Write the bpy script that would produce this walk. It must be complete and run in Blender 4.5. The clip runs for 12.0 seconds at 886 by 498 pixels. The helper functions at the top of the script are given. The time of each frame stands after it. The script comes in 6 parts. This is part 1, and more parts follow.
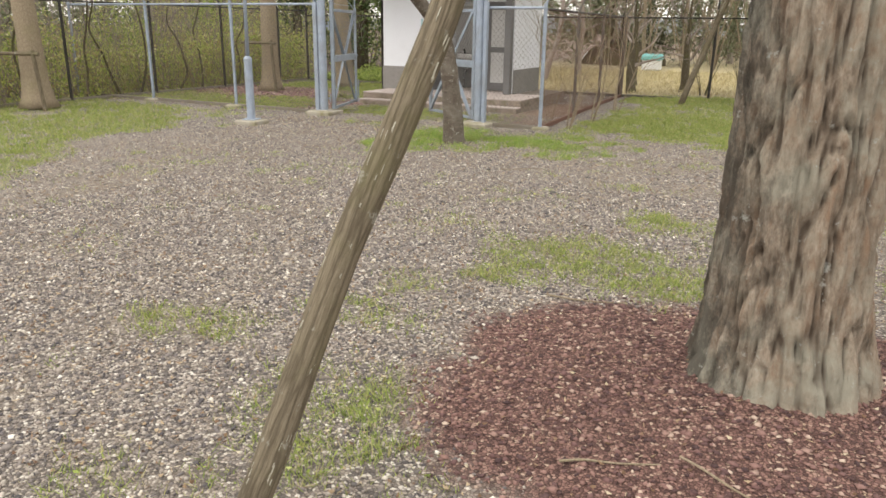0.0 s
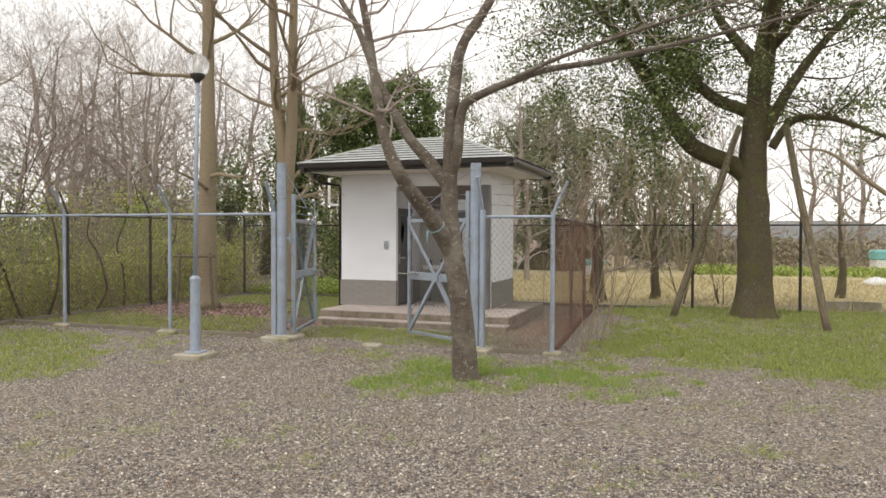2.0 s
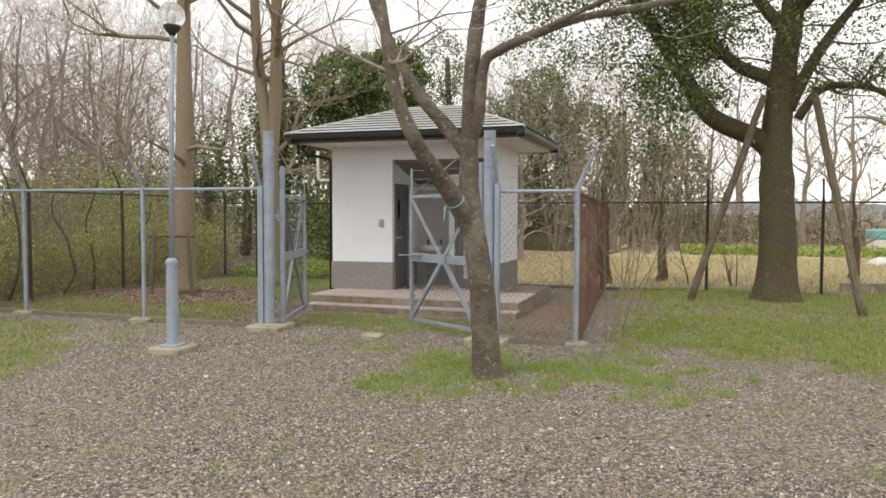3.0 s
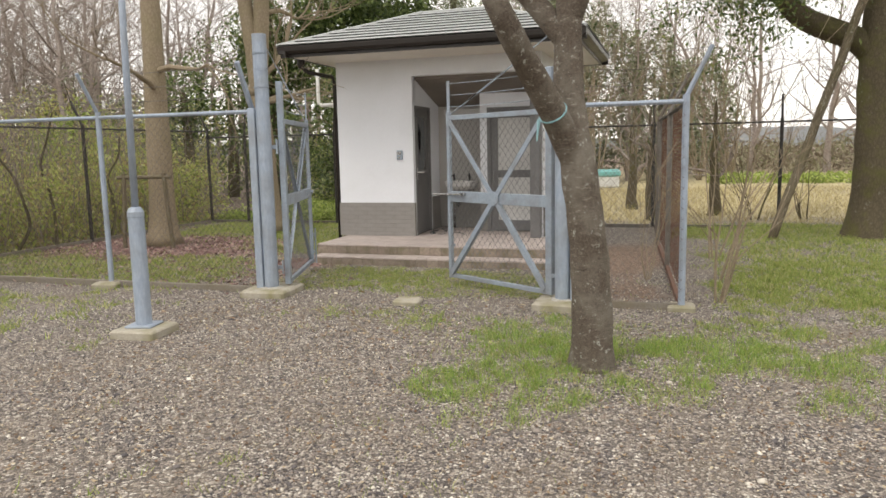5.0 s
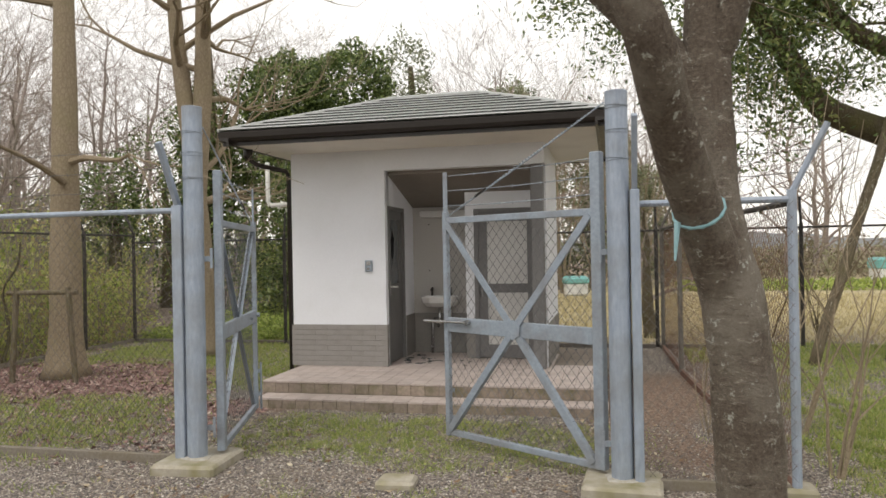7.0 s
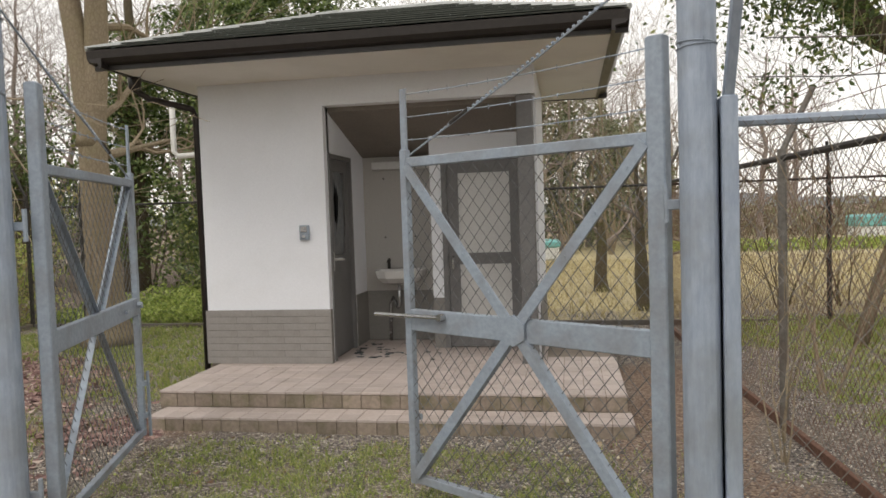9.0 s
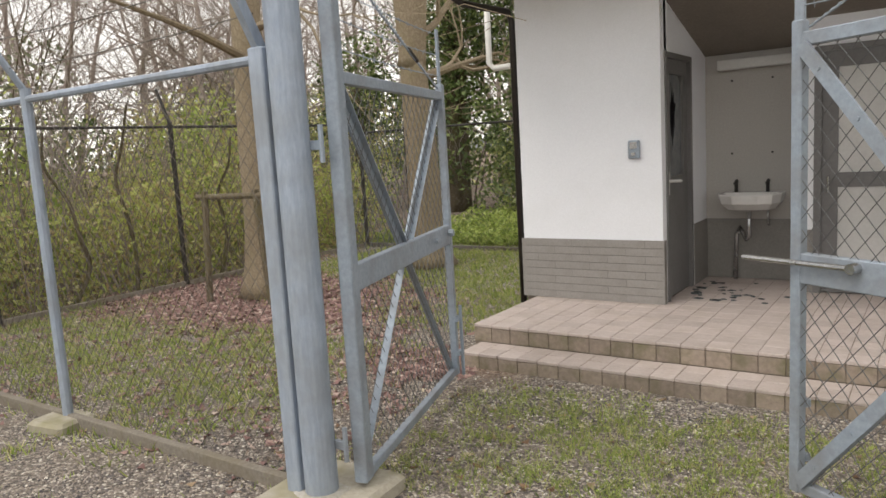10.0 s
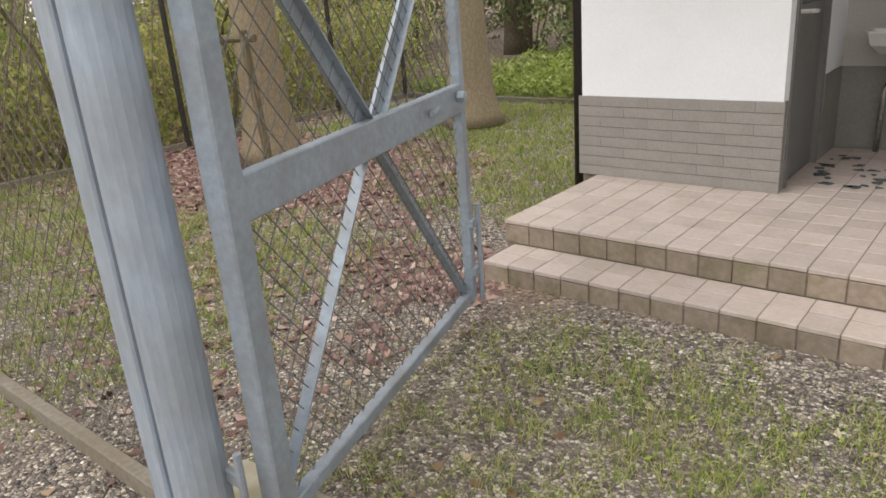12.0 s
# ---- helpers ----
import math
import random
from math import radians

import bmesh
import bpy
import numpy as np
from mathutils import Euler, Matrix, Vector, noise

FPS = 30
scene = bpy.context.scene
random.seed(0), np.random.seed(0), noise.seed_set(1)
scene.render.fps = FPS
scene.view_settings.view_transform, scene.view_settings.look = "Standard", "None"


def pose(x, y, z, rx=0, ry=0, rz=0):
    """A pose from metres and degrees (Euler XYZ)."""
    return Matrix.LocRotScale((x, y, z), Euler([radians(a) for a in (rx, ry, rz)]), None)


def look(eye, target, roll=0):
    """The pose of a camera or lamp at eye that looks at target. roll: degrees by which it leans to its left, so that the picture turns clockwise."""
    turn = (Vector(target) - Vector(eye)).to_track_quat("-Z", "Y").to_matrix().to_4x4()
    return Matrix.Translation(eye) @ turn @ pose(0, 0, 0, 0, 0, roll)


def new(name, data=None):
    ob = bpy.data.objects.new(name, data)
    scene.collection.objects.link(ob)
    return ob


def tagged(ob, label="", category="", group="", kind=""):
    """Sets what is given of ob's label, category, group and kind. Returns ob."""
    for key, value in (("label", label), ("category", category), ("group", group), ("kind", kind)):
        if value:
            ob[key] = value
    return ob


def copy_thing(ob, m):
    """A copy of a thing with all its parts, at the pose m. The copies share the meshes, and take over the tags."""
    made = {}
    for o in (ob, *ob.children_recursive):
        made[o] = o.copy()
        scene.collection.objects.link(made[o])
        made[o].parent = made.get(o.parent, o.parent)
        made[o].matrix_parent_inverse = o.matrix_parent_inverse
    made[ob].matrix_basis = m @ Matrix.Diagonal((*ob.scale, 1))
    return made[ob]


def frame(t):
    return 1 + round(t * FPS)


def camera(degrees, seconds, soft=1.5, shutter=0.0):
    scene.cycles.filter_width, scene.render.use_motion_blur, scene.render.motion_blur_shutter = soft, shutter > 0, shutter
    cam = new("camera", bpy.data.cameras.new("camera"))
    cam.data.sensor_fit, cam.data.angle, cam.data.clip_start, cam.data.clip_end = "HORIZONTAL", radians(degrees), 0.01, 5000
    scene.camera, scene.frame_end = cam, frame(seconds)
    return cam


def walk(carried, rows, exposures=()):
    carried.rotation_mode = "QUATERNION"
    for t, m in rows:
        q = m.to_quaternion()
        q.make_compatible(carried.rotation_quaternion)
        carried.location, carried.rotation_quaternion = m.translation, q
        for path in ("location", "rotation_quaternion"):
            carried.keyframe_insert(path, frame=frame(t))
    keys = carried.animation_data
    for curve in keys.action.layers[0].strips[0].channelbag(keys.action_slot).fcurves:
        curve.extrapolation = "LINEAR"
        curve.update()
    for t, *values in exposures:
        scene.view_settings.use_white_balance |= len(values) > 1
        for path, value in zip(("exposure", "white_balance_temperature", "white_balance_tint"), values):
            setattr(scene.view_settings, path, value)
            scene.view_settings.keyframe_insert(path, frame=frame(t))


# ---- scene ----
# the camera and its walk
cam = camera(62.6, 12.0, soft=1.6)
PATH = [
    (0, (-0.24, 0.035, 1.524), (-1.098, 1.746, 0.942), 0.8),
    (0.5, (-0.769, 0.413, 1.499), (-1.613, 2.165, 1.032), 0.0),
    (1, (-1.275, 0.783, 1.528), (-1.997, 2.612, 1.165), 0.4),
    (1.5, (-1.726, 1.135, 1.552), (-2.333, 3.025, 1.306), 0.8),
    (2, (-2.183, 1.542, 1.593), (-2.865, 3.422, 1.552), 0.2),
    (2.5, (-2.561, 1.927, 1.581), (-3.218, 3.816, 1.592), 0.4),
    (3, (-2.908, 2.455, 1.553), (-3.536, 4.352, 1.457), 0.2),
    (3.2, (-3.057, 2.65, 1.525), (-3.656, 4.552, 1.384), 0.2),
    (4.8, (-4.104, 4.173, 1.494), (-4.75, 6.048, 1.232), -1.4),
    (5, (-4.211, 4.369, 1.468), (-4.808, 6.259, 1.195), -1.2),
    (5.5, (-4.494, 4.822, 1.464), (-5.061, 6.724, 1.218), -1.7),
    (6, (-4.78, 5.277, 1.497), (-5.297, 7.193, 1.252), -1.0),
    (6.5, (-5.001, 5.801, 1.498), (-5.474, 7.743, 1.434), -0.8),
    (6.7, (-5.094, 5.954, 1.524), (-5.552, 7.9, 1.497), -0.8),
    (8.3, (-5.535, 7.515, 1.575), (-5.985, 9.462, 1.635), -2.5),
    (8.5, (-5.59, 7.691, 1.56), (-6.018, 9.645, 1.594), -2.4),
    (9, (-5.656, 8.143, 1.513), (-6.0, 10.111, 1.417), -1.9),
    (9.3, (-5.727, 8.384, 1.505), (-6.164, 10.333, 1.394), -2.3),
    (9.5, (-5.807, 8.562, 1.518), (-6.442, 10.452, 1.361), -3.0),
    (9.7, (-5.916, 8.727, 1.504), (-6.76, 10.529, 1.301), -3.4),
    (10, (-6.076, 8.956, 1.476), (-7.2, 10.588, 1.204), -3.4),
    (10.5, (-6.23, 9.332, 1.448), (-7.512, 10.801, 1.004), -3.0),
    (11, (-6.365, 9.671, 1.427), (-7.788, 10.969, 0.891), -2.6),
    (11.5, (-6.624, 9.956, 1.408), (-8.018, 11.254, 0.8), -1.0),
    (11.8, (-6.68, 10.145, 1.348), (-7.989, 11.52, 0.72), -3.1),
    (12, (-6.707, 10.31, 1.377), (-7.936, 11.738, 0.706), -4.5),
]
EXPOSURE = [(0.0, 0.64), (1.0, 0.52), (2.5, 0.32), (4.8, 0.49), (6.0, 0.44), (6.5, 0.36), (8.5, 0.09), (9.2, 0.28), (10.0, 0.46), (11.0, 0.6), (12.0, 0.62)]
walk(cam, [(t, look(eye, target, roll)) for t, eye, target, roll in PATH], EXPOSURE)

# overcast spring sky: a pale cloud layer over the clear-sky model, and a soft high sun
SUN_UP, SUN_ROUND = 55.0, 205.0
world = bpy.data.worlds.new("overcast_sky")
scene.world = world
world.use_nodes = True
wn, wl = world.node_tree.nodes, world.node_tree.links
wn.clear()
sky = wn.new("ShaderNodeTexSky")
sky.sky_type, sky.sun_disc = "NISHITA", False
sky.sun_elevation, sky.sun_rotation = radians(SUN_UP), radians(SUN_ROUND)
cloud = wn.new("ShaderNodeMix")
cloud.data_type = "RGBA"
cloud.inputs[0].default_value = 0.88
cloud.inputs[7].default_value = (10.0, 9.6, 9.05, 1)
wl.new(sky.outputs[0], cloud.inputs[6])
back = wn.new("ShaderNodeBackground")
back.inputs[1].default_value = 0.115
wl.new(cloud.outputs[2], back.inputs[0])
wout = wn.new("ShaderNodeOutputWorld")
wl.new(back.outputs[0], wout.inputs[0])

sun = new("sun", bpy.data.lights.new("sun", "SUN"))
sun.data.energy, sun.data.angle, sun.data.color = 1.0, radians(25), (1.0, 0.96, 0.9)
sun.matrix_world = pose(0, 0, 30, 90 - SUN_UP, 0, 180 - SUN_ROUND)


# ---- materials ----
def shader(name, rough=0.8, metal=0.0, spec=0.4):
    m = bpy.data.materials.new(name)
    m.use_nodes = True
    b = m.node_tree.nodes["Principled BSDF"]
    b.inputs["Roughness"].default_value = rough
    b.inputs["Metallic"].default_value = metal
    b.inputs["Specular IOR Level"].default_value = spec
    return m, m.node_tree.nodes, m.node_tree.links, b


def tex_noise(n, l, coord, scale, detail=4.0, rough=0.6, stretch=None):
    if stretch:
        mp = n.new("ShaderNodeMapping")
        mp.inputs["Scale"].default_value = stretch
        l.new(coord, mp.inputs[0])
        coord = mp.outputs[0]
    t = n.new("ShaderNodeTexNoise")
    t.inputs["Scale"].default_value = scale
    t.inputs["Detail"].default_value = detail
    t.inputs["Roughness"].default_value = rough
    l.new(coord, t.inputs["Vector"])
    return t.outputs["Fac"]


def ramp(n, l, fac, stops):
    r = n.new("ShaderNodeValToRGB")
    els = r.color_ramp.elements
    while len(els) < len(stops):
        els.new(0.5)
    for e, (p, c) in zip(els, stops):
        e.position, e.color = p, (*c, 1)
    l.new(fac, r.inputs[0])
    return r.outputs[0]


def blend(n, l, fac, a, b, mode="MIX"):
    x = n.new("ShaderNodeMix")
    x.data_type, x.blend_type = "RGBA", mode
    for sock, v in ((0, fac), (6, a), (7, b)):
        if isinstance(v, (int, float)):
            x.inputs[sock].default_value = v
        elif isinstance(v, tuple):
            x.inputs[sock].default_value = (*v, 1)
        else:
            l.new(v, x.inputs[sock])
    return x.outputs[2]


def relief(n, l, bsdf, height, strength, distance=0.01):
    b = n.new("ShaderNodeBump")
    b.inputs["Strength"].default_value = strength
    b.inputs["Distance"].default_value = distance
    l.new(height, b.inputs["Height"])
    l.new(b.outputs[0], bsdf.inputs["Normal"])


def scaled(c, k):
    return tuple(min(1.0, v * k) for v in c)


def surface(name, dark, light, rough=0.8, metal=0.0, grain=60.0, stain=2.0, bump=0.3, stretch=None,
            vary=0.0, stain_colour=None, stain_amount=0.5, dist=0.004, world_space=False):
    """A worn surface: fine grain between two colours, broad stains, small relief."""
    m, n, l, b = shader(name, rough, metal)
    tc = n.new("ShaderNodeTexCoord")
    if world_space:
        g = n.new("ShaderNodeNewGeometry")
        co = g.outputs["Position"]
    else:
        co = tc.outputs["Object"]
    fine = tex_noise(n, l, co, grain, 6, 0.65, stretch)
    col = ramp(n, l, fine, [(0.3, dark), (0.7, light)])
    broad = tex_noise(n, l, co, stain, 5, 0.6)
    mask = ramp(n, l, broad, [(0.45, (0, 0, 0)), (0.72, (stain_amount,) * 3)])
    col = blend(n, l, mask, col, stain_colour or scaled(dark, 0.75))
    if vary:
        oi = n.new("ShaderNodeObjectInfo")
        v = ramp(n, l, oi.outputs["Random"], [(0.0, (1 - vary,) * 3), (1.0, (1 + vary,) * 3 if vary < 0.01 else (1, 1, 1))])
        col = blend(n, l, 1.0, col, v, "MULTIPLY")
    l.new(col, b.inputs["Base Color"])
    rr = n.new("ShaderNodeMapRange")
    rr.inputs["To Min"].default_value, rr.inputs["To Max"].default_value = max(0.05, rough - 0.12), min(1, rough + 0.12)
    l.new(broad, rr.inputs[0])
    l.new(rr.outputs[0], b.inputs["Roughness"])
    relief(n, l, b, fine, bump, dist)
    return m


def island_leaf(name, stops, rough=0.6, thin=0.25):
    """Leaves, blades and chips, each island with a tone of its own."""
    m, n, l, b = shader(name, rough)
    g = n.new("ShaderNodeNewGeometry")
    col = ramp(n, l, g.outputs["Random Per Island"], stops)
    l.new(col, b.inputs["Base Color"])
    if thin:
        tr = n.new("ShaderNodeBsdfTranslucent")
        l.new(col, tr.inputs[0])
        mx = n.new("ShaderNodeMixShader")
        mx.inputs[0].default_value = thin
        l.new(b.outputs[0], mx.inputs[1])
        l.new(tr.outputs[0], mx.inputs[2])
        l.new(mx.outputs[0], n["Material Output"].inputs[0])
    return m


def bark(name, dark, light, moss=None, moss_amount=0.4, scale=9.0, stretch=(1, 1, 0.22), depth=0.02, cracks=1.0, lichen=0.5, spot=22.0):
    m, n, l, b = shader(name, 0.92, 0.0, 0.2)
    tc = n.new("ShaderNodeTexCoord")
    co = tc.outputs["Object"]
    mp = n.new("ShaderNodeMapping")
    mp.inputs["Scale"].default_value = stretch
    l.new(co, mp.inputs[0])
    wob = tex_noise(n, l, co, 5, 3)
    add = n.new("ShaderNodeVectorMath")
    add.operation = "MULTIPLY_ADD"
    l.new(wob, add.inputs[0])
    add.inputs[1].default_value = (0.9 / scale,) * 3
    l.new(mp.outputs[0], add.inputs[2])
    v = n.new("ShaderNodeTexVoronoi")
    v.feature = "DISTANCE_TO_EDGE"
    v.inputs["Scale"].default_value = scale
    l.new(add.outputs[0], v.inputs["Vector"])
    fine = tex_noise(n, l, mp.outputs[0], scale * 6, 6, 0.7)
    crack = ramp(n, l, v.outputs["Distance"], [(0.0, (0, 0, 0)), (0.18, (1, 1, 1))])
    col = ramp(n, l, fine, [(0.28, dark), (0.72, light)])
    crack = blend(n, l, cracks, (1.0, 1.0, 1.0), crack)
    col = blend(n, l, crack, scaled(dark, 0.62), col)
    if moss:
        big = tex_noise(n, l, co, 2.6, 6, 0.7)
        col = blend(n, l, ramp(n, l, big, [(0.48, (0, 0, 0)), (0.66, (moss_amount,) * 3)]), col, moss)
    spots = tex_noise(n, l, co, spot, 6, 0.75)
    col = blend(n, l, ramp(n, l, spots, [(0.60, (0, 0, 0)), (0.68, (lichen,) * 3)]), col, (0.42, 0.42, 0.36))
    l.new(col, b.inputs["Base Color"])
    h = blend(n, l, 0.35, crack, fine)
    relief(n, l, b, h, 0.9, depth)
    return m


def banded_bark(name):
    """Cherry bark: dark grey-brown with pale crosswise bands, corky pits and lichen."""
    m, n, l, b = shader(name, 0.85, 0.0, 0.25)
    co = n.new("ShaderNodeTexCoord").outputs["Object"]
    fine = tex_noise(n, l, co, 70, 6, 0.7)
    band = tex_noise(n, l, co, 13, 6, 0.8, (1.0, 1.0, 2.8))
    broad = tex_noise(n, l, co, 3.2, 5, 0.65)
    col = ramp(n, l, fine, [(0.28, (0.07, 0.055, 0.042)), (0.72, (0.185, 0.15, 0.117))])
    col = blend(n, l, ramp(n, l, broad, [(0.46, (0, 0, 0)), (0.64, (0.7,) * 3)]), col, (0.25, 0.225, 0.185))
    col = blend(n, l, ramp(n, l, band, [(0.57, (0, 0, 0)), (0.66, (0.7,) * 3)]), col, (0.40, 0.37, 0.31))
    col = blend(n, l, ramp(n, l, band, [(0.30, (0.85,) * 3), (0.40, (0, 0, 0))]), col, (0.045, 0.036, 0.028))
    spots = tex_noise(n, l, co, 19, 5, 0.75)
    col = blend(n, l, ramp(n, l, spots, [(0.60, (0, 0, 0)), (0.65, (0.8,) * 3)]), col, (0.50, 0.51, 0.45))
    l.new(col, b.inputs["Base Color"])
    relief(n, l, b, blend(n, l, 0.4, band, fine), 1.0, 0.02)
    return m


def furrowed_bark(name):
    """Pine bark: pale brown plates, dark furrows after the ridge attribute, grey lichen, and near-black patches towards
    -x.
    """
    m, n, l, b = shader(name, 0.92, 0.0, 0.2)
    co = n.new("ShaderNodeTexCoord").outputs["Object"]
    at = n.new("ShaderNodeAttribute")
    at.attribute_name = "ridge"
    fine = tex_noise(n, l, co, 60, 6, 0.75, (1.0, 1.0, 0.35))
    flake = tex_noise(n, l, co, 16, 5, 0.7, (1.0, 1.0, 0.3))
    col = ramp(n, l, fine, [(0.28, (0.20, 0.15, 0.11)), (0.5, (0.33, 0.265, 0.20)), (0.72, (0.48, 0.41, 0.33))])
    col = blend(n, l, ramp(n, l, flake, [(0.5, (0, 0, 0)), (0.64, (0.6,) * 3)]), col, (0.27, 0.165, 0.10))
    grey = tex_noise(n, l, co, 3.1, 6, 0.7)
    col = blend(n, l, ramp(n, l, grey, [(0.46, (0, 0, 0)), (0.62, (0.7,) * 3)]), col, (0.37, 0.36, 0.29))
    mask = ramp(n, l, at.outputs["Fac"], [(0.10, (0.9,) * 3), (0.42, (0, 0, 0))])
    col = blend(n, l, mask, col, (0.085, 0.062, 0.045))
    # ragged near-black patches, denser towards -x
    stain = tex_noise(n, l, co, 5.0, 7, 0.8, (1.0, 1.0, 0.4))
    sx = n.new("ShaderNodeSeparateXYZ")
    l.new(co, sx.inputs[0])
    ma = n.new("ShaderNodeMath")
    ma.operation = "MULTIPLY_ADD"
    l.new(sx.outputs[0], ma.inputs[0])
    ma.inputs[1].default_value = -0.75
    l.new(stain, ma.inputs[2])
    col = blend(n, l, ramp(n, l, ma.outputs[0], [(0.75, (0, 0, 0)), (0.92, (0.8,) * 3)]), col, (0.062, 0.056, 0.046))
    spots = tex_noise(n, l, co, 12, 6, 0.75)
    col = blend(n, l, ramp(n, l, spots, [(0.62, (0, 0, 0)), (0.67, (0.65,) * 3)]), col, (0.50, 0.51, 0.46))
    l.new(col, b.inputs["Base Color"])
    relief(n, l, b, blend(n, l, 0.5, flake, fine), 1.0, 0.03)
    return m


def ground_surface():
    """Crushed stone, lawn, bark chips and leaf litter on one sheet, after its cover attribute."""
    m, n, l, b = shader("ground_cover", 0.95, 0.0, 0.2)
    g = n.new("ShaderNodeNewGeometry")
    co = g.outputs["Position"]
    at = n.new("ShaderNodeAttribute")
    at.attribute_name = "cover"
    sep = n.new("ShaderNodeSeparateColor")
    l.new(at.outputs["Color"], sep.inputs[0])
    v = n.new("ShaderNodeTexVoronoi")
    v.inputs["Scale"].default_value = 66
    l.new(co, v.inputs["Vector"])
    edge = n.new("ShaderNodeTexVoronoi")
    edge.feature = "DISTANCE_TO_EDGE"
    edge.inputs["Scale"].default_value = 66
    l.new(co, edge.inputs["Vector"])
    sc = n.new("ShaderNodeSeparateColor")
    l.new(v.outputs["Color"], sc.inputs[0])
    stone = ramp(n, l, sc.outputs[0], [(0.0, (0.085, 0.076, 0.074)), (0.35, (0.22, 0.197, 0.186)), (0.62, (0.36, 0.305, 0.26)), (0.86, (0.53, 0.47, 0.40)), (1.0, (0.82, 0.77, 0.69))])
    gap = ramp(n, l, edge.outputs["Distance"], [(0.0, (0.22, 0.21, 0.20)), (0.16, (1, 1, 1))])
    stone = blend(n, l, 1.0, stone, gap, "MULTIPLY")
    patch = tex_noise(n, l, co, 1.3, 8, 0.75)
    stone = blend(n, l, ramp(n, l, patch, [(0.40, (0, 0, 0)), (0.68, (0.55,) * 3)]), stone, (0.225, 0.185, 0.14))
    fine = tex_noise(n, l, co, 70, 5, 0.7)
    turf = ramp(n, l, fine, [(0.3, (0.10, 0.13, 0.03)), (0.5, (0.20, 0.255, 0.055)), (0.7, (0.33, 0.365, 0.11))])
    mid = tex_noise(n, l, co, 2.2, 5, 0.7)
    turf = blend(n, l, ramp(n, l, mid, [(0.42, (0, 0, 0)), (0.7, (0.6,) * 3)]), turf, (0.21, 0.17, 0.085))
    chip = ramp(n, l, sc.outputs[1], [(0.0, (0.09, 0.052, 0.046)), (0.5, (0.20, 0.112, 0.095)), (0.85, (0.31, 0.185, 0.15)), (1.0, (0.48, 0.35, 0.27))])
    chip = blend(n, l, 1.0, chip, gap, "MULTIPLY")
    litter = ramp(n, l, sc.outputs[2], [(0.0, (0.10, 0.065, 0.052)), (0.5, (0.22, 0.15, 0.115)), (1.0, (0.38, 0.29, 0.21))])
    straw = ramp(n, l, fine, [(0.3, (0.41, 0.345, 0.18)), (0.7, (0.64, 0.555, 0.34))])
    grassmask = n.new("ShaderNodeMath")
    grassmask.operation = "MULTIPLY_ADD"
    l.new(tex_noise(n, l, co, 14, 9, 0.85), grassmask.inputs[0])
    grassmask.inputs[1].default_value = 2.0
    l.new(sep.outputs[0], grassmask.inputs[2])
    gm = ramp(n, l, grassmask.outputs[0], [(1.06, (0, 0, 0)), (1.52, (0.92, 0.92, 0.92))])
    col = blend(n, l, gm, stone, turf)
    col = blend(n, l, sep.outputs[1], col, chip)
    col = blend(n, l, sep.outputs[2], col, litter)
    col = blend(n, l, at.outputs["Alpha"], col, straw)
    l.new(col, b.inputs["Base Color"])
    relief(n, l, b, edge.outputs["Distance"], 0.7, 0.02)
    return m


GROUND = ground_surface()
PLASTER = surface("white_plaster", (0.755, 0.765, 0.80), (0.815, 0.825, 0.86), 0.85, grain=90, stain=1.2, bump=0.08, stain_colour=(0.66, 0.665, 0.67), stain_amount=0.4)
# plaster greyed to taupe, so the deep porch's shade sits in the colour
PORCHSHADE = surface("shade_greyed_wall", (0.40, 0.38, 0.355), (0.46, 0.44, 0.41), 0.85, grain=70, stain=1.5, bump=0.08, stain_colour=(0.42, 0.40, 0.37), stain_amount=0.5)
# ceiling colour kept dark: the shade of the porch recess is painted in
CEILING = surface("taupe_with_painted_shade", (0.19, 0.165, 0.14), (0.235, 0.205, 0.175), 0.85, grain=50, stain=1.5, bump=0.08)
SOFFIT = surface("soffit_paint", (0.78, 0.75, 0.69), (0.83, 0.80, 0.74), 0.8, grain=50, stain=1.5, bump=0.08, stain_colour=(0.5, 0.46, 0.4), stain_amount=0.3)
PLINTH = surface("grey_plinth_brick", (0.25, 0.232, 0.218), (0.31, 0.29, 0.272), 0.75, grain=80, stain=3, bump=0.2, vary=0.05)
DARKPLINTH = surface("dark_plinth_paint", (0.19, 0.178, 0.163), (0.24, 0.226, 0.208), 0.6, grain=60, stain=2, bump=0.1)
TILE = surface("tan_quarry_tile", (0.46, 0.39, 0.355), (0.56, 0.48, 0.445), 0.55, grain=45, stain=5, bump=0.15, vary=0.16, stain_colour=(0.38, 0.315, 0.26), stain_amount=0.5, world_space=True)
# tread tile darkened for the upright faces' shade, with mossy stains on top
RISER = surface("shaded_mossy_riser_tile", (0.25, 0.20, 0.16), (0.37, 0.30, 0.24), 0.75, grain=30, stain=6, bump=0.25, vary=0.3, stain_colour=(0.13, 0.125, 0.055), stain_amount=0.85, world_space=True)
GROUT = surface("dark_grout", (0.20, 0.165, 0.135), (0.29, 0.245, 0.205), 0.95, grain=120, stain=4, bump=0.3)
STEEL = surface("weathered_blue_grey_paint", (0.275, 0.325, 0.405), (0.39, 0.445, 0.53), 0.5, 0.15, grain=35, stain=3.5, bump=0.12, stretch=(1, 1, 0.25), stain_colour=(0.24, 0.25, 0.25), stain_amount=0.6)
STEEL2 = surface("galvanised_gate_steel", (0.255, 0.30, 0.355), (0.345, 0.395, 0.46), 0.5, 0.15, grain=40, stain=4, bump=0.12, stain_colour=(0.20, 0.19, 0.18), stain_amount=0.6)
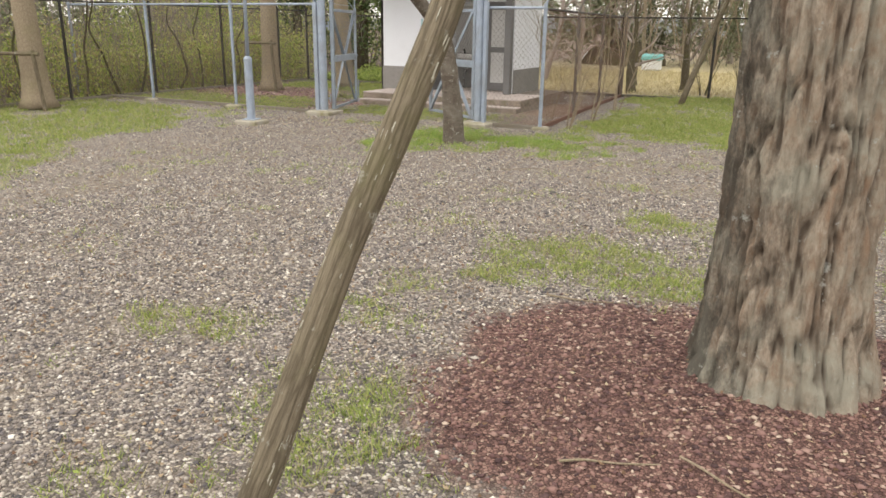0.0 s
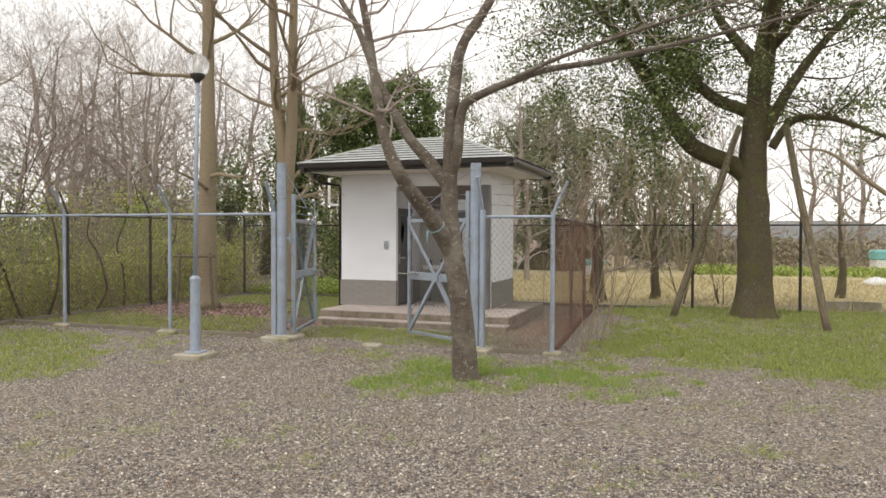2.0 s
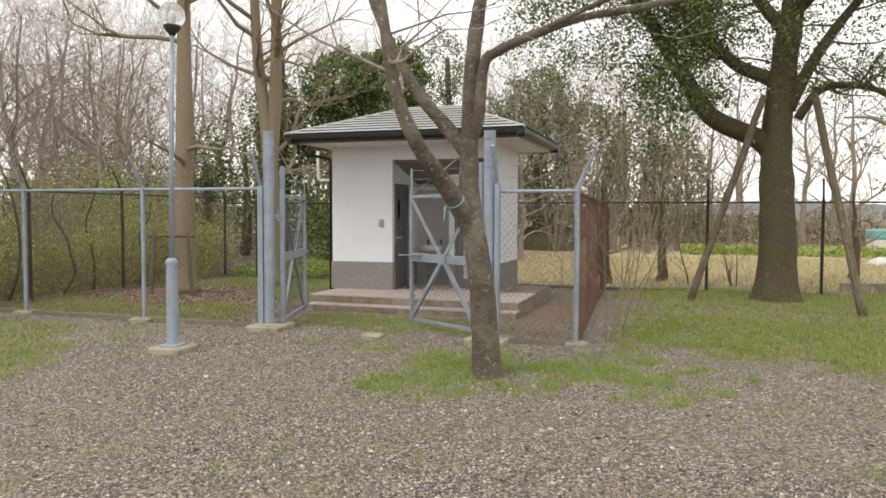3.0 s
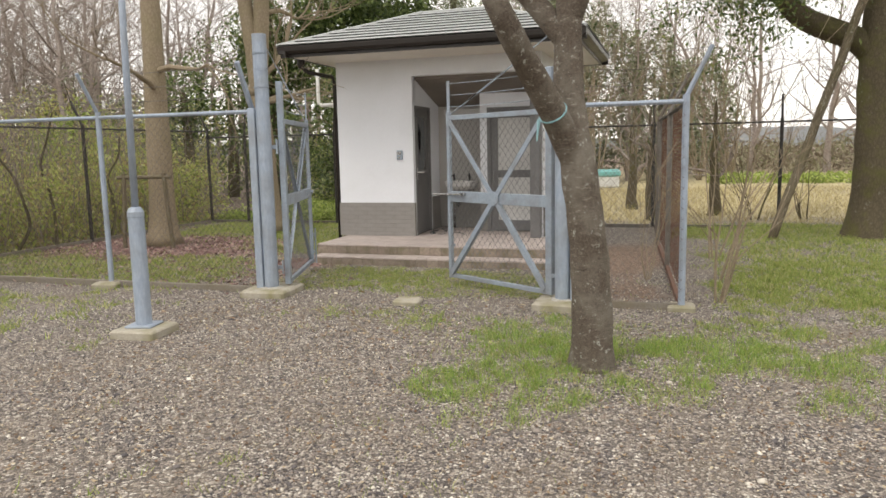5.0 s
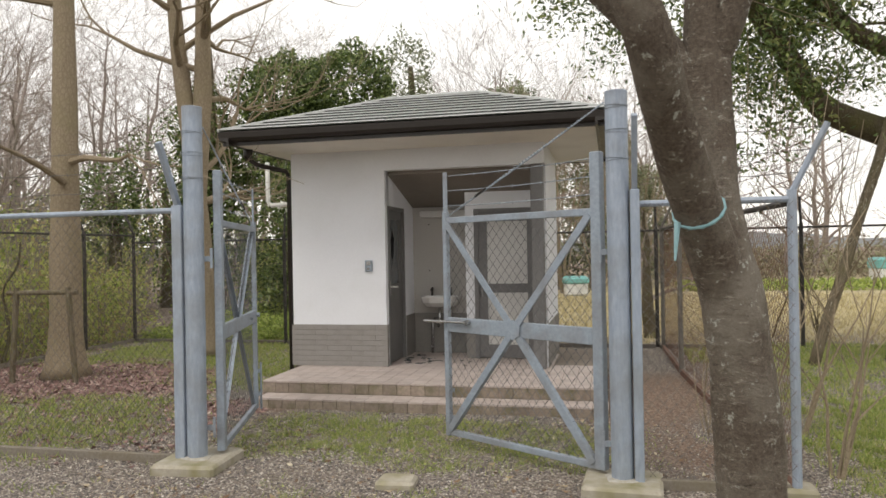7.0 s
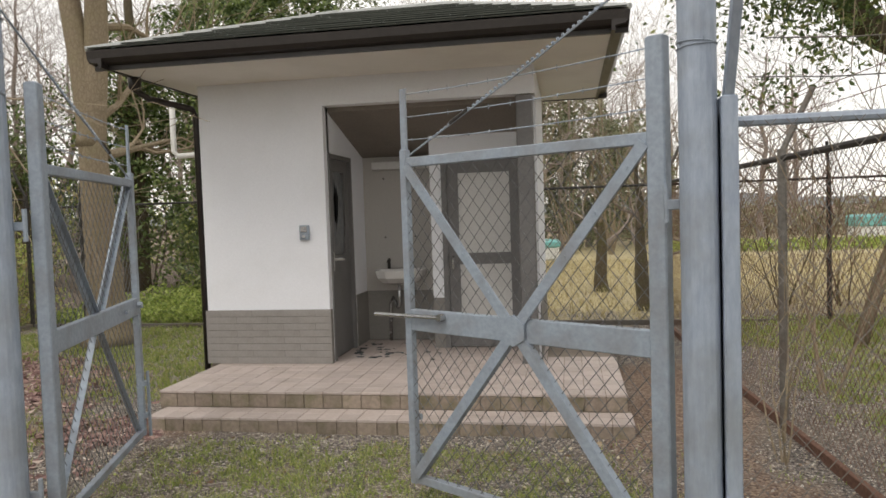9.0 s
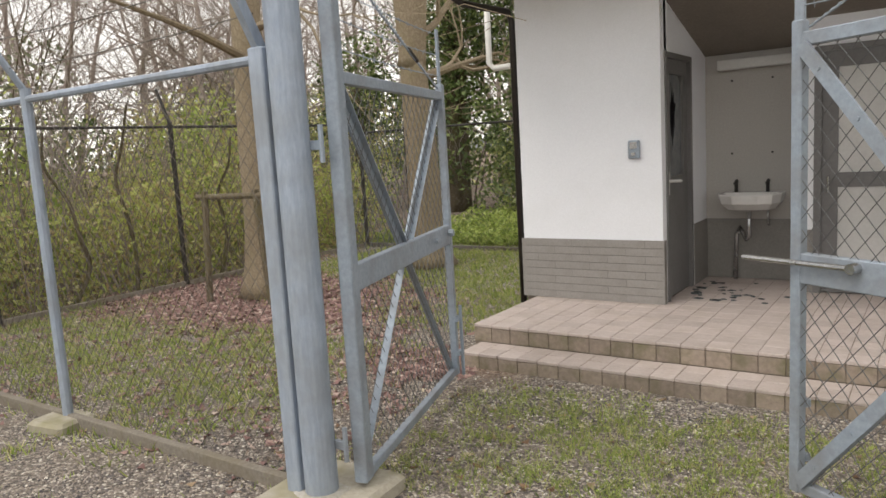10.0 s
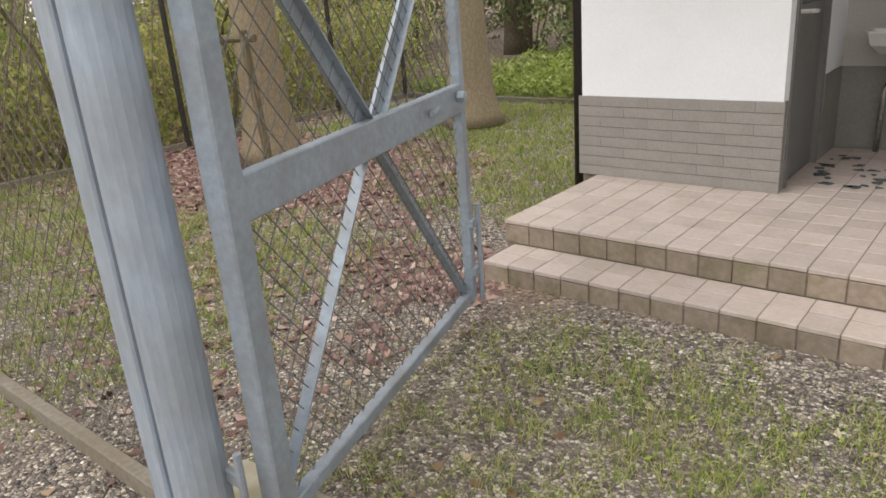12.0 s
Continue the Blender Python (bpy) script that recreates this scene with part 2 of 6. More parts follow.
WIRE = surface("dull_galvanised_wire", (0.115, 0.105, 0.092), (0.20, 0.185, 0.165), 0.6, 0.2, grain=30, stain=3, bump=0.0, stain_colour=(0.12, 0.075, 0.05), stain_amount=0.5)
RUST = surface("rusty_brown_wire", (0.115, 0.06, 0.042), (0.21, 0.115, 0.08), 0.85, 0.1, grain=40, stain=3, bump=0.0)
DARKSTEEL = surface("dark_brown_steel", (0.035, 0.032, 0.03), (0.06, 0.055, 0.05), 0.6, 0.3, grain=40, stain=4, bump=0.1)
GUTTER = surface("black_brown_gutter", (0.022, 0.018, 0.016), (0.036, 0.03, 0.026), 0.35, 0.0, grain=25, stain=2, bump=0.04)
SLATE = surface("weathered_roof_slate", (0.42, 0.43, 0.42), (0.50, 0.51, 0.50), 0.34, 0.0, grain=25, stain=3, bump=0.06, vary=0.14, stain_colour=(0.33, 0.35, 0.31), stain_amount=0.4, world_space=True)
# near-black butt faces: the shadow line under each slate course, painted
SLATE_EDGE = surface("slate_edge_shadow_line", (0.045, 0.05, 0.042), (0.085, 0.09, 0.075), 0.9, grain=60, stain=6, bump=0.2, world_space=True)
CONCRETE = surface("mossy_concrete", (0.32, 0.29, 0.23), (0.45, 0.41, 0.335), 0.95, grain=40, stain=5, bump=0.5, stain_colour=(0.20, 0.185, 0.075), stain_amount=0.85, world_space=True)
DOORGREY = surface("grey_door_paint", (0.145, 0.14, 0.138), (0.185, 0.18, 0.176), 0.5, 0.1, grain=40, stain=2, bump=0.06)
PANEL = surface("pale_door_panel", (0.55, 0.54, 0.52), (0.62, 0.61, 0.59), 0.6, grain=40, stain=2, bump=0.06)
CERAMIC = surface("white_ceramic", (0.66, 0.65, 0.63), (0.72, 0.71, 0.69), 0.18, grain=20, stain=3, bump=0.0, stain_colour=(0.5, 0.47, 0.42), stain_amount=0.3)
CHROME = surface("dull_chrome", (0.42, 0.42, 0.42), (0.55, 0.55, 0.55), 0.25, 0.9, grain=40, stain=5, bump=0.0)
PLASTIC = surface("pale_pvc", (0.74, 0.73, 0.69), (0.80, 0.79, 0.75), 0.5, grain=20, stain=2, bump=0.0)
BLACKGAP = surface("painted_dark_interior", (0.012, 0.012, 0.012), (0.02, 0.02, 0.02), 0.9, grain=30, stain=2, bump=0.0)
LICHEN = surface("pale_lichen", (0.34, 0.32, 0.25), (0.48, 0.46, 0.38), 0.9, grain=80, stain=8, bump=0.2)
POLEWOOD = bark("weathered_round_timber", (0.10, 0.078, 0.05), (0.29, 0.245, 0.175), (0.15, 0.14, 0.065), 0.5, 40, (1, 1, 0.06), 0.008, 0.6, 0.6, 13.0)
PINEBARK = furrowed_bark("furrowed_brown_bark")
CHERRYBARK = banded_bark("cherry_bark")
OAKBARK = bark("mossy_oak_bark", (0.075, 0.062, 0.04), (0.165, 0.135, 0.088), (0.115, 0.115, 0.035), 0.7, 26, (1, 1, 0.4), 0.012, 0.45, 0.3, 8.0)
PALEBARK = bark("pale_brown_bark", (0.21, 0.165, 0.115), (0.38, 0.31, 0.215), (0.24, 0.215, 0.115), 0.35, 24, (1, 1, 0.5), 0.006, 0.35, 0.3)
TWIG = surface("grey_brown_twig", (0.21, 0.17, 0.147), (0.41, 0.355, 0.31), 0.9, grain=12, stain=0.6, bump=0.0, stain_colour=(0.22, 0.15, 0.125), stain_amount=0.6)


# ---- mesh helpers ----
class Mesh:
    """A plain list of corners and faces that becomes one object."""

    def __init__(self):
        self.v, self.f = [], []

    def add(self, verts, faces):
        k = len(self.v)
        self.v.extend(verts)
        self.f.extend([tuple(i + k for i in face) for face in faces])
        return self

    def box(self, lo, hi, m=None, bevel=0.0):
        x0, y0, z0 = lo
        x1, y1, z1 = hi
        if bevel:
            b = bevel
            vs = []
            for z, i in ((z0, b), (z0 + b, 0), (z1 - b, 0), (z1, b)):
                vs += [(x0 + b + i, y0 + i, z), (x1 - b - i, y0 + i, z), (x1 - i, y0 + b + i, z), (x1 - i, y1 - b - i, z),
                       (x1 - b - i, y1 - i, z), (x0 + b + i, y1 - i, z), (x0 + i, y1 - b - i, z), (x0 + i, y0 + b + i, z)]
            fs = [tuple(range(7, -1, -1)), tuple(range(24, 32))]
            for r in range(3):
                for i in range(8):
                    j = (i + 1) % 8
                    fs.append((8 * r + i, 8 * r + j, 8 * r + 8 + j, 8 * r + 8 + i))
        else:
            vs = [(x0, y0, z0), (x1, y0, z0), (x1, y1, z0), (x0, y1, z0), (x0, y0, z1), (x1, y0, z1), (x1, y1, z1), (x0, y1, z1)]
            fs = [(3, 2, 1, 0), (4, 5, 6, 7), (0, 1, 5, 4), (1, 2, 6, 5), (2, 3, 7, 6), (3, 0, 4, 7)]
        if m is not None:
            vs = [tuple(m @ Vector(p)) for p in vs]
        return self.add(vs, fs)

    def tube(self, pts, radii, seg=8, caps=True, wobble=0.0, rng=None):
        pts = [Vector(p) for p in pts]
        if isinstance(radii, (int, float)):
            radii = [radii] * len(pts)
        vs, fs = [], []
        side = None
        for i, p in enumerate(pts):
            d = (pts[min(i + 1, len(pts) - 1)] - pts[max(i - 1, 0)])
            d = d.normalized() if d.length > 1e-9 else Vector((0, 0, 1))
            if side is None:
                side = d.cross(Vector((0, 1, 0)) if abs(d.y) < 0.9 else Vector((1, 0, 0))).normalized()
            side = (side - d * side.dot(d)).normalized()
            up = d.cross(side)
            for s in range(seg):
                a = 2 * math.pi * s / seg
                r = radii[i]
                if wobble:
                    r *= 1 + wobble * noise.noise(Vector((math.cos(a) * 1.7, math.sin(a) * 1.7, i * 0.35 + p.x * 3)))
                vs.append(tuple(p + side * (r * math.cos(a)) + up * (r * math.sin(a))))
        for i in range(len(pts) - 1):
            for s in range(seg):
                t = (s + 1) % seg
                fs.append((i * seg + s, i * seg + t, (i + 1) * seg + t, (i + 1) * seg + s))
        if caps:
            fs.append(tuple(range(seg - 1, -1, -1)))
            fs.append(tuple(range((len(pts) - 1) * seg, len(pts) * seg)))
        return self.add(vs, fs)

    def lathe(self, at, profile, seg=20):
        """Turned about the upright through at: profile rows of (radius, height)."""
        vs, fs = [], []
        for r, z in profile:
            for s in range(seg):
                a = 2 * math.pi * s / seg
                vs.append((at[0] + r * math.cos(a), at[1] + r * math.sin(a), at[2] + z))
        for i in range(len(profile) - 1):
            for s in range(seg):
                t = (s + 1) % seg
                fs.append((i * seg + s, i * seg + t, (i + 1) * seg + t, (i + 1) * seg + s))
        fs.append(tuple(range(seg - 1, -1, -1)))
        fs.append(tuple(range((len(profile) - 1) * seg, len(profile) * seg)))
        return self.add(vs, fs)

    def bar(self, a, b, width, thick, normal):
        """A flat bar from a to b, its broad face square to normal."""
        a, b, nrm = Vector(a), Vector(b), Vector(normal).normalized()
        d = (b - a).normalized()
        w = d.cross(nrm).normalized() * (width / 2)
        t = nrm * (thick / 2)
        vs = [tuple(p + i * w + j * t) for p in (a, b) for i, j in ((-1, -1), (1, -1), (1, 1), (-1, 1))]
        return self.add(vs, [(0, 1, 2, 3), (7, 6, 5, 4), (0, 4, 5, 1), (1, 5, 6, 2), (2, 6, 7, 3), (3, 7, 4, 0)])

    def data(self, name, mat, smooth=False):
        me = bpy.data.meshes.new(name)
        me.from_pydata(self.v, [], self.f)
        me.materials.append(mat)
        if smooth:
            me.shade_smooth()
        me.update()
        return me


def part(name, mesh, mat, parent=None, label="", smooth=False, kind=""):
    ob = new(name, mesh.data(name, mat, smooth))
    if parent is not None:
        ob.parent = parent
    return tagged(ob, label, kind=kind)


def thing(name, label, category, at=(0, 0, 0), group="", kind=""):
    ob = new(name)
    ob.empty_display_size = 0.1
    ob.matrix_basis = pose(*at)
    return tagged(ob, label, category, group, kind)


def lone(name, mesh, mat, label, category, group="", kind="", smooth=False):
    return tagged(new(name, mesh.data(name, mat, smooth)), label, category, group, kind)


def chain_link(mesh, a, b, z0, z1, pitch=0.078, r=0.0017, lift=0.0):
    """Woven wire between the feet a and b: two slanting families of wire, one just before the other."""
    a, b = Vector((a[0], a[1], 0)), Vector((b[0], b[1], 0))
    u = (b - a).normalized()
    nrm = Vector((u.y, -u.x, 0))
    length, h = (b - a).length, z1 - z0
    run = h * 0.86
    for way in (1, -1):
        off = nrm * (lift + way * r * 0.8)
        k = -run
        while k < length:
            s0, s1 = k, k + run
            t0, t1 = max(0.0, -s0 / run), min(1.0, (length - s0) / run)
            k += pitch
            if t1 - t0 < 0.02:
                continue
            ends = []
            for t in (t0, t1):
                s = s0 + run * t
                ends.append(a + u * s + off + Vector((0, 0, z0 + h * (t if way > 0 else 1 - t))))
            mesh.tube(ends, r, 3, caps=False)


def barbed(mesh, p, q, sag=0.012, step=0.13):
    p, q = Vector(p), Vector(q)
    n = max(2, int((q - p).length / 0.25))
    pts = [p.lerp(q, i / n) - Vector((0, 0, sag * 4 * (i / n) * (1 - i / n))) for i in range(n + 1)]
    mesh.tube(pts, 0.0028, 4, caps=False)
    d = 0.06
    total = (q - p).length
    while d < total - 0.04:
        f = d / total
        c = p.lerp(q, f) - Vector((0, 0, sag * 4 * f * (1 - f)))
        for k in range(2):
            a = random.uniform(0, math.pi)
            w = Vector((0, math.cos(a), math.sin(a))) * 0.014
            mesh.tube([c - w, c + w], 0.002, 3, caps=False)
        d += step


# ---- ground ----
random.seed(3)
PINE = Vector((-0.27, 3.45))
CHERRY = Vector((-4.7, 9.1))


def bump01(x, lo, hi):
    t = max(0.0, min(1.0, (x - lo) / (hi - lo)))
    return t * t * (3 - 2 * t)


def spot(x, y, cx, cy, rx, ry):
    return max(0.0, 1 - ((x - cx) / rx) ** 2 - ((y - cy) / ry) ** 2)


TUFTS = ((-3.46, 2.57, 0.30, 0.24, 1.0), (-2.95, 2.75, 0.34, 0.26, 0.95), (-2.47, 3.82, 0.26, 0.24, 0.8), (-2.35, 3.25, 0.36, 0.22, 0.85), (-1.74, 2.2, 0.42, 0.55, 1.05),
         (-1.43, 4.9, 0.85, 0.5, 1.1), (-1.87, 4.26, 0.3, 0.25, 0.95), (-1.32, 6.17, 0.32, 0.3, 1.0), (-1.0, 4.5, 0.6, 0.35, 1.1), (-2.47, 1.5, 0.35, 0.2, 0.8), (-0.63, 6.0, 0.7, 0.4, 0.9),
         (-2.42, 5.3, 0.25, 0.2, 0.55), (-1.8, 7.4, 0.3, 0.2, 0.55), (-6.1, 10.3, 0.9, 0.5, 0.6), (-4.75, 6.1, 0.4, 0.3, 0.45), (-7.3, 10.5, 0.9, 0.4, 0.45), (-5.9, 4.2, 0.3, 0.2, 0.5))


def cover(x, y):
    """Shares of lawn, bark chips, leaf litter and dry straw at a place."""
    w = noise.fractal(Vector((x * 0.7, y * 0.7, 0.3)), 1.0, 2.0, 4)
    f = noise.fractal(Vector((x * 2.6, y * 2.6, 4.3)), 1.0, 2.0, 3)
    g = noise.noise(Vector((x * 8.5, y * 8.5, 9.1)))
    j = 0.4 * w
    # lawn under the oak and outside the side fence
    lawn = 0.95 * bump01(y + 0.10 * x + j * 2.2, 9.2, 12.0) * bump01(x + j, -4.3, -3.2)
    lawn = max(lawn, 0.85 * bump01(x + j, -0.6, 1.2) * bump01(y + j, 3.4, 5.5))
    # round the cherry
    lawn = max(lawn, 0.85 * spot(x + j, y + 0.6 * j, -4.2, 9.6, 2.1, 1.4))
    lawn = max(lawn, 0.6 * spot(x + j, y + j, -5.3, 8.7, 1.1, 1.0))
    # inside the gate and along the left fence
    lawn = max(lawn, 0.78 * bump01(y + j, 11.0, 11.5) * (1 - bump01(y + j, 12.75, 13.05)) * bump01(x, -9.0, -8.0) * (1 - bump01(x, -5.0, -4.4)))
    lawn = max(lawn, 1.2 * bump01(y, 10.6, 11.8) * bump01(-x, 8.9, 9.7) * (1 - bump01(y + 0.5 * w, 13.2, 13.9)))
    lawn = max(lawn, 1.15 * bump01(-x + j, 8.95, 9.3) * bump01(y + j, 13.7, 14.5) * (1 - bump01(y + j, 19, 20)) * (1 - bump01(-x, 13.0, 13.6)))
    lawn = max(lawn, 0.8 * bump01(-x - 0.45 * (y - 8) + j * 2, 8.6, 9.8) * bump01(y + j, 3.5, 5.0) * (1 - bump01(y, 10.2, 11.0)))
    lawn = max(lawn, 1.0 * bump01(y, 16.2, 16.8) * (1 - bump01(y, 18.4, 20.0)) * bump01(x, -12, -11))
    for cx, cy, rx, ry, k in TUFTS:
        lawn = max(lawn, 0.98 * k * spot(x + 0.12 * f, y + 0.12 * f, cx, cy, rx * 1.3, ry * 1.3))
    # ragged: thin where it is weak, with bare gaps
    lawn = max(lawn, 0.75 * bump01(-x + 0.3 * f, 13.3, 14.0) * bump01(y, 4, 6))
    lawn = bump01(lawn + 0.55 * f + 0.45 * g + 0.25 * w, 0.12, 1.0)
    d = math.hypot((x - PINE.x + 0.02) / 1.15, y - PINE.y + 0.4)
    chips = 1 - bump01(d + 0.16 * f + 0.08 * g, 1.12, 1.32)
    lawn *= 1 - chips
    tree = math.hypot((x + 12.2) / 1.5, y - 14.3)
    litter = 1 - bump01(tree + 0.5 * f, 0.9, 1.7)
    litter = max(litter, 0.95 * (1 - bump01(abs(x + 4.85 + j), 0.3, 0.5)) * bump01(y, 11.2, 11.8) * (1 - bump01(y, 15, 16)))
    litter = max(litter, bump01(-x + 0.3 * f, 13.3, 14.0) * 0.4 * (1 - bump01(-x, 60, 90)))
    litter = max(litter, 0.85 * (1 - bump01(abs(y - 13.0 + 0.3 * f), 0.15, 0.45)) * (1 - bump01(abs(x + 9.0), 0.5, 0.9)))
    litter = max(litter, 0.4 * bump01(0.4 * f + 0.5 * g, 0.0, 0.3) * bump01(y, 11.2, 11.5) * (1 - bump01(y, 13.4, 14)) * bump01(-x, 8.3, 8.6))
    straw = bump01(y + 1.2 * f, 17.8, 20.5) * (0.75 + 0.4 * f) * bump01(x, -13.5, -11)
    straw = max(0.0, min(1.0, straw)) * (1 - bump01(y, 44, 50))
    if y > 44:
        litter = max(litter, 0.7)
    return lawn * (1 - litter * 0.85), chips, litter * (1 - 0.5 * lawn if y < 18 else 1), straw


def height(x, y):
    d = math.hypot(x - PINE.x, y - PINE.y)
    z = 0.10 * max(0.0, 1 - d / 1.5) ** 1.5
    if -20 < x < 10 and -8 < y < 22:
        z += 0.012 * noise.noise(Vector((x * 0.9, y * 0.9, 0)))
    lawn_rise = 0.05 * bump01(x, -4.0, -2.8) * bump01(y, 12.5, 15.5)
    return z - 0.02 + lawn_rise


def spread(lo, hi, step, far):
    xs = list(np.arange(lo, hi + 1e-6, step))
    return [lo - d for d in reversed(far)] + xs + [hi + d for d in far]


FAR = [0.5, 1.5, 3, 5, 8, 12, 18, 28, 45, 80, 150, 300, 600]
gx, gy = spread(-16.0, 4.5, 0.125, FAR), spread(-3.0, 19.5, 0.125, FAR)
me = bpy.data.meshes.new("ground")
verts = [(x, y, height(x, y)) for y in gy for x in gx]
nx = len(gx)
me.from_pydata(verts, [], [(j * nx + i, j * nx + i + 1, (j + 1) * nx + i + 1, (j + 1) * nx + i) for j in range(len(gy) - 1) for i in range(nx - 1)])
att = me.color_attributes.new("cover", "FLOAT_COLOR", "POINT")
COVER = np.array([cover(v[0], v[1]) for v in verts], dtype=np.float32)
att.data.foreach_set("color", COVER.ravel())
COVER = COVER.reshape(len(gy), nx, 4)
me.materials.append(GROUND)
me.shade_smooth()
ground = tagged(new("ground", me), "grey crushed-stone yard with mossy lawn patches and bark chips", "ground", kind="structure")

# ---- the small public-toilet building ----
AX, DX, BX = -8.95, -7.78, -5.92
FY, RY = 14.34, 16.05
FLOOR, PTOP, BEAM, WTOP = 0.21, 0.70, 2.50, 2.82
T = 0.14


def wall(name, boxes, label, paint=None):
    m = Mesh()
    for lo, hi in boxes:
        m.box(lo, hi)
    return lone(name, m, paint or PLASTER, label, "wall", kind="structure")


DY0, DY1, DTOP = 14.43, 15.11, 2.09
wall("wall_front", [((AX, FY, FLOOR), (DX, FY + T, WTOP))], "white plastered front wall over a grey brick plinth")
wall("wall_lintel", [((DX, FY, BEAM), (BX, FY + T, WTOP))], "white plastered beam over the open porch")
wall("wall_left", [((AX, FY + T, FLOOR), (AX + T, RY, WTOP))], "white plastered side wall beside the downpipe")
wall("wall_right", [((BX - T, FY + T, FLOOR), (BX, RY, WTOP))], "white plastered side wall with a grey end post")
wall("wall_rear", [((AX + T, RY - T, FLOOR), (BX - T, RY, WTOP))], "white plastered rear wall")
wall("wall_porch_left", [((DX - T, FY + T, FLOOR), (DX, DY0, WTOP)), ((DX - T, DY1, FLOOR), (DX, RY - T, WTOP)), ((DX - T, DY0, DTOP), (DX, DY1, WTOP))],
     "white plastered porch wall round a broken grey door")
CUBY, SINKY, CX0 = 15.10, 15.57, -6.98
D2L, D2R = -6.87, -6.065
wall("wall_sink", [((DX, SINKY, FLOOR), (CX0, SINKY + 0.1, WTOP))], "wall behind the washbasin, greyed to taupe for the porch shade", PORCHSHADE)
wall("wall_cubicle", [((CX0, CUBY, FLOOR), (D2L, CUBY + 0.1, WTOP)), ((CX0, CUBY + 0.1, FLOOR), (CX0 + 0.1, SINKY + 0.1, WTOP)),
                      ((D2L, CUBY, 2.06), (BX - T, CUBY + 0.1, WTOP)), ((D2R, CUBY, FLOOR), (BX - T, CUBY + 0.1, 2.06))],
     "pale plastered cubicle wall round a grey panelled door")
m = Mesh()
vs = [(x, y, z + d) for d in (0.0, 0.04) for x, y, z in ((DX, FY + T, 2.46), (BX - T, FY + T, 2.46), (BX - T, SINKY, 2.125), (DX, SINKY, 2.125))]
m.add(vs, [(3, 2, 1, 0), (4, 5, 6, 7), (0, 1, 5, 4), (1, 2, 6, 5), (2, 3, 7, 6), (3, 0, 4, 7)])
lone("ceiling", m, CEILING, "porch ceiling sloping to the back, taupe with the recess shade in its colour", "ceiling", kind="structure")
m = Mesh()
m.box((BX - T - 0.02, FY - 0.012, FLOOR), (BX - 0.02, FY + T - 0.004, BEAM - 0.003), bevel=0.01)
lone("trim", m, DOORGREY, "grey painted end post of the porch", "post", kind="structure")

# painted plinth bands inside the porch
m = Mesh()
m.box((DX + 0.001, DY1 + 0.05, FLOOR), (DX + 0.008, SINKY, PTOP + 0.03))
m.box((DX + 0.008, SINKY - 0.008, FLOOR), (CX0, SINKY - 0.001, PTOP + 0.03))
m.box((CX0, CUBY - 0.008, FLOOR), (D2L, CUBY - 0.001, PTOP))
m.box((BX - 0.001, FY + T, 0.0), (BX + 0.008, RY, PTOP))
m.box((AX - 0.008, FY + T, 0.0), (AX + 0.001, RY, PTOP))
lone("trim", m, DARKPLINTH, "dark grey painted plinth band", "plinth", kind="structure")

# brick plinth on the front wall
plinth = thing("plinth", "grey brick-faced plinth under the white wall", "plinth", kind="structure")
m = Mesh()
m.box((AX - 0.012, FY - 0.014, FLOOR), (DX + 0.010, FY - 0.001, PTOP - 0.004))
m.box((DX + 0.001, FY - 0.001, FLOOR), (DX + 0.010, DY0 - 0.04, PTOP - 0.004))
part("mortar", m, DARKPLINTH, plinth)
ROWS_P = 8
ch = (PTOP - FLOOR) / ROWS_P
bricks = {}
for r in range(ROWS_P):
    x = AX - 0.014 - (0.15 if r % 2 else 0.0)
    while x < DX + 0.012 - 0.01:
        x0, x1 = max(x, AX - 0.014), min(x + 0.3, DX + 0.014)
        x += 0.3
        w = round(x1 - x0, 3)
        if w < 0.02:
            continue
        if w not in bricks:
            bricks[w] = Mesh().box((0.0003, -0.009, 0.0016), (w - 0.0003, 0.0, ch - 0.0012), bevel=0.001).data("brick", PLINTH)
        b = new("brick", bricks[w])
        b.parent = plinth
        b.matrix_basis = pose(x0, FY - 0.013 + random.uniform(-0.001, 0.001), FLOOR + r * ch)

# ---- tiled platform and step ----
PX0, PX1, PY = -8.845, -5.285, 13.305
SX0, SX1, SY, SZ = -8.785, -5.26, 13.025, 0.085
platform = thing("tiled_platform", "tan tiled platform with one mossy step in front", "platform", kind="structure")
m = Mesh()
m.box((PX0 + 0.012, PY + 0.012, -0.1), (PX1 - 0.012, RY, FLOOR - 0.003))
m.box((AX + 0.01, FY, -0.1), (PX0 + 0.02, RY, FLOOR - 0.008))
m.box((SX0 + 0.012, SY + 0.012, -0.1), (SX1 - 0.012, PY + 0.02, SZ - 0.003))
part("slab", m, GROUT, platform)


def tile_mesh(w, d, h, mat, bevel=0.0025):
    return Mesh().box((0.0022, 0.0026, 0), (w - 0.0022, d - 0.0026, h), bevel=bevel).data("tile", mat)


def lay(data, x, y, z, jitter=0.0012, rx=0.0):
    t = new("tile", data)
    t.parent = platform
    t.matrix_basis = pose(x, y, z + random.uniform(-jitter, jitter), rx)
    return t


N = 24
tw = (PX1 - PX0) / N
top = tile_mesh(tw, 0.15, 0.02, TILE)
rest = Mesh()
for i in range(N):
    for j in range(15):
        x, y = PX0 + i * tw, PY + j * 0.15
        if y < FY + 0.3:
            lay(top, x, y, FLOOR - 0.02)
        elif DX - 0.1 < x < BX:
            rest.box((x + 0.003, y + 0.003, FLOOR - 0.02), (x + tw - 0.003, y + 0.147, FLOOR + random.uniform(-0.001, 0.001)))
part("porch_tiles", rest, TILE, platform, kind="stuff")
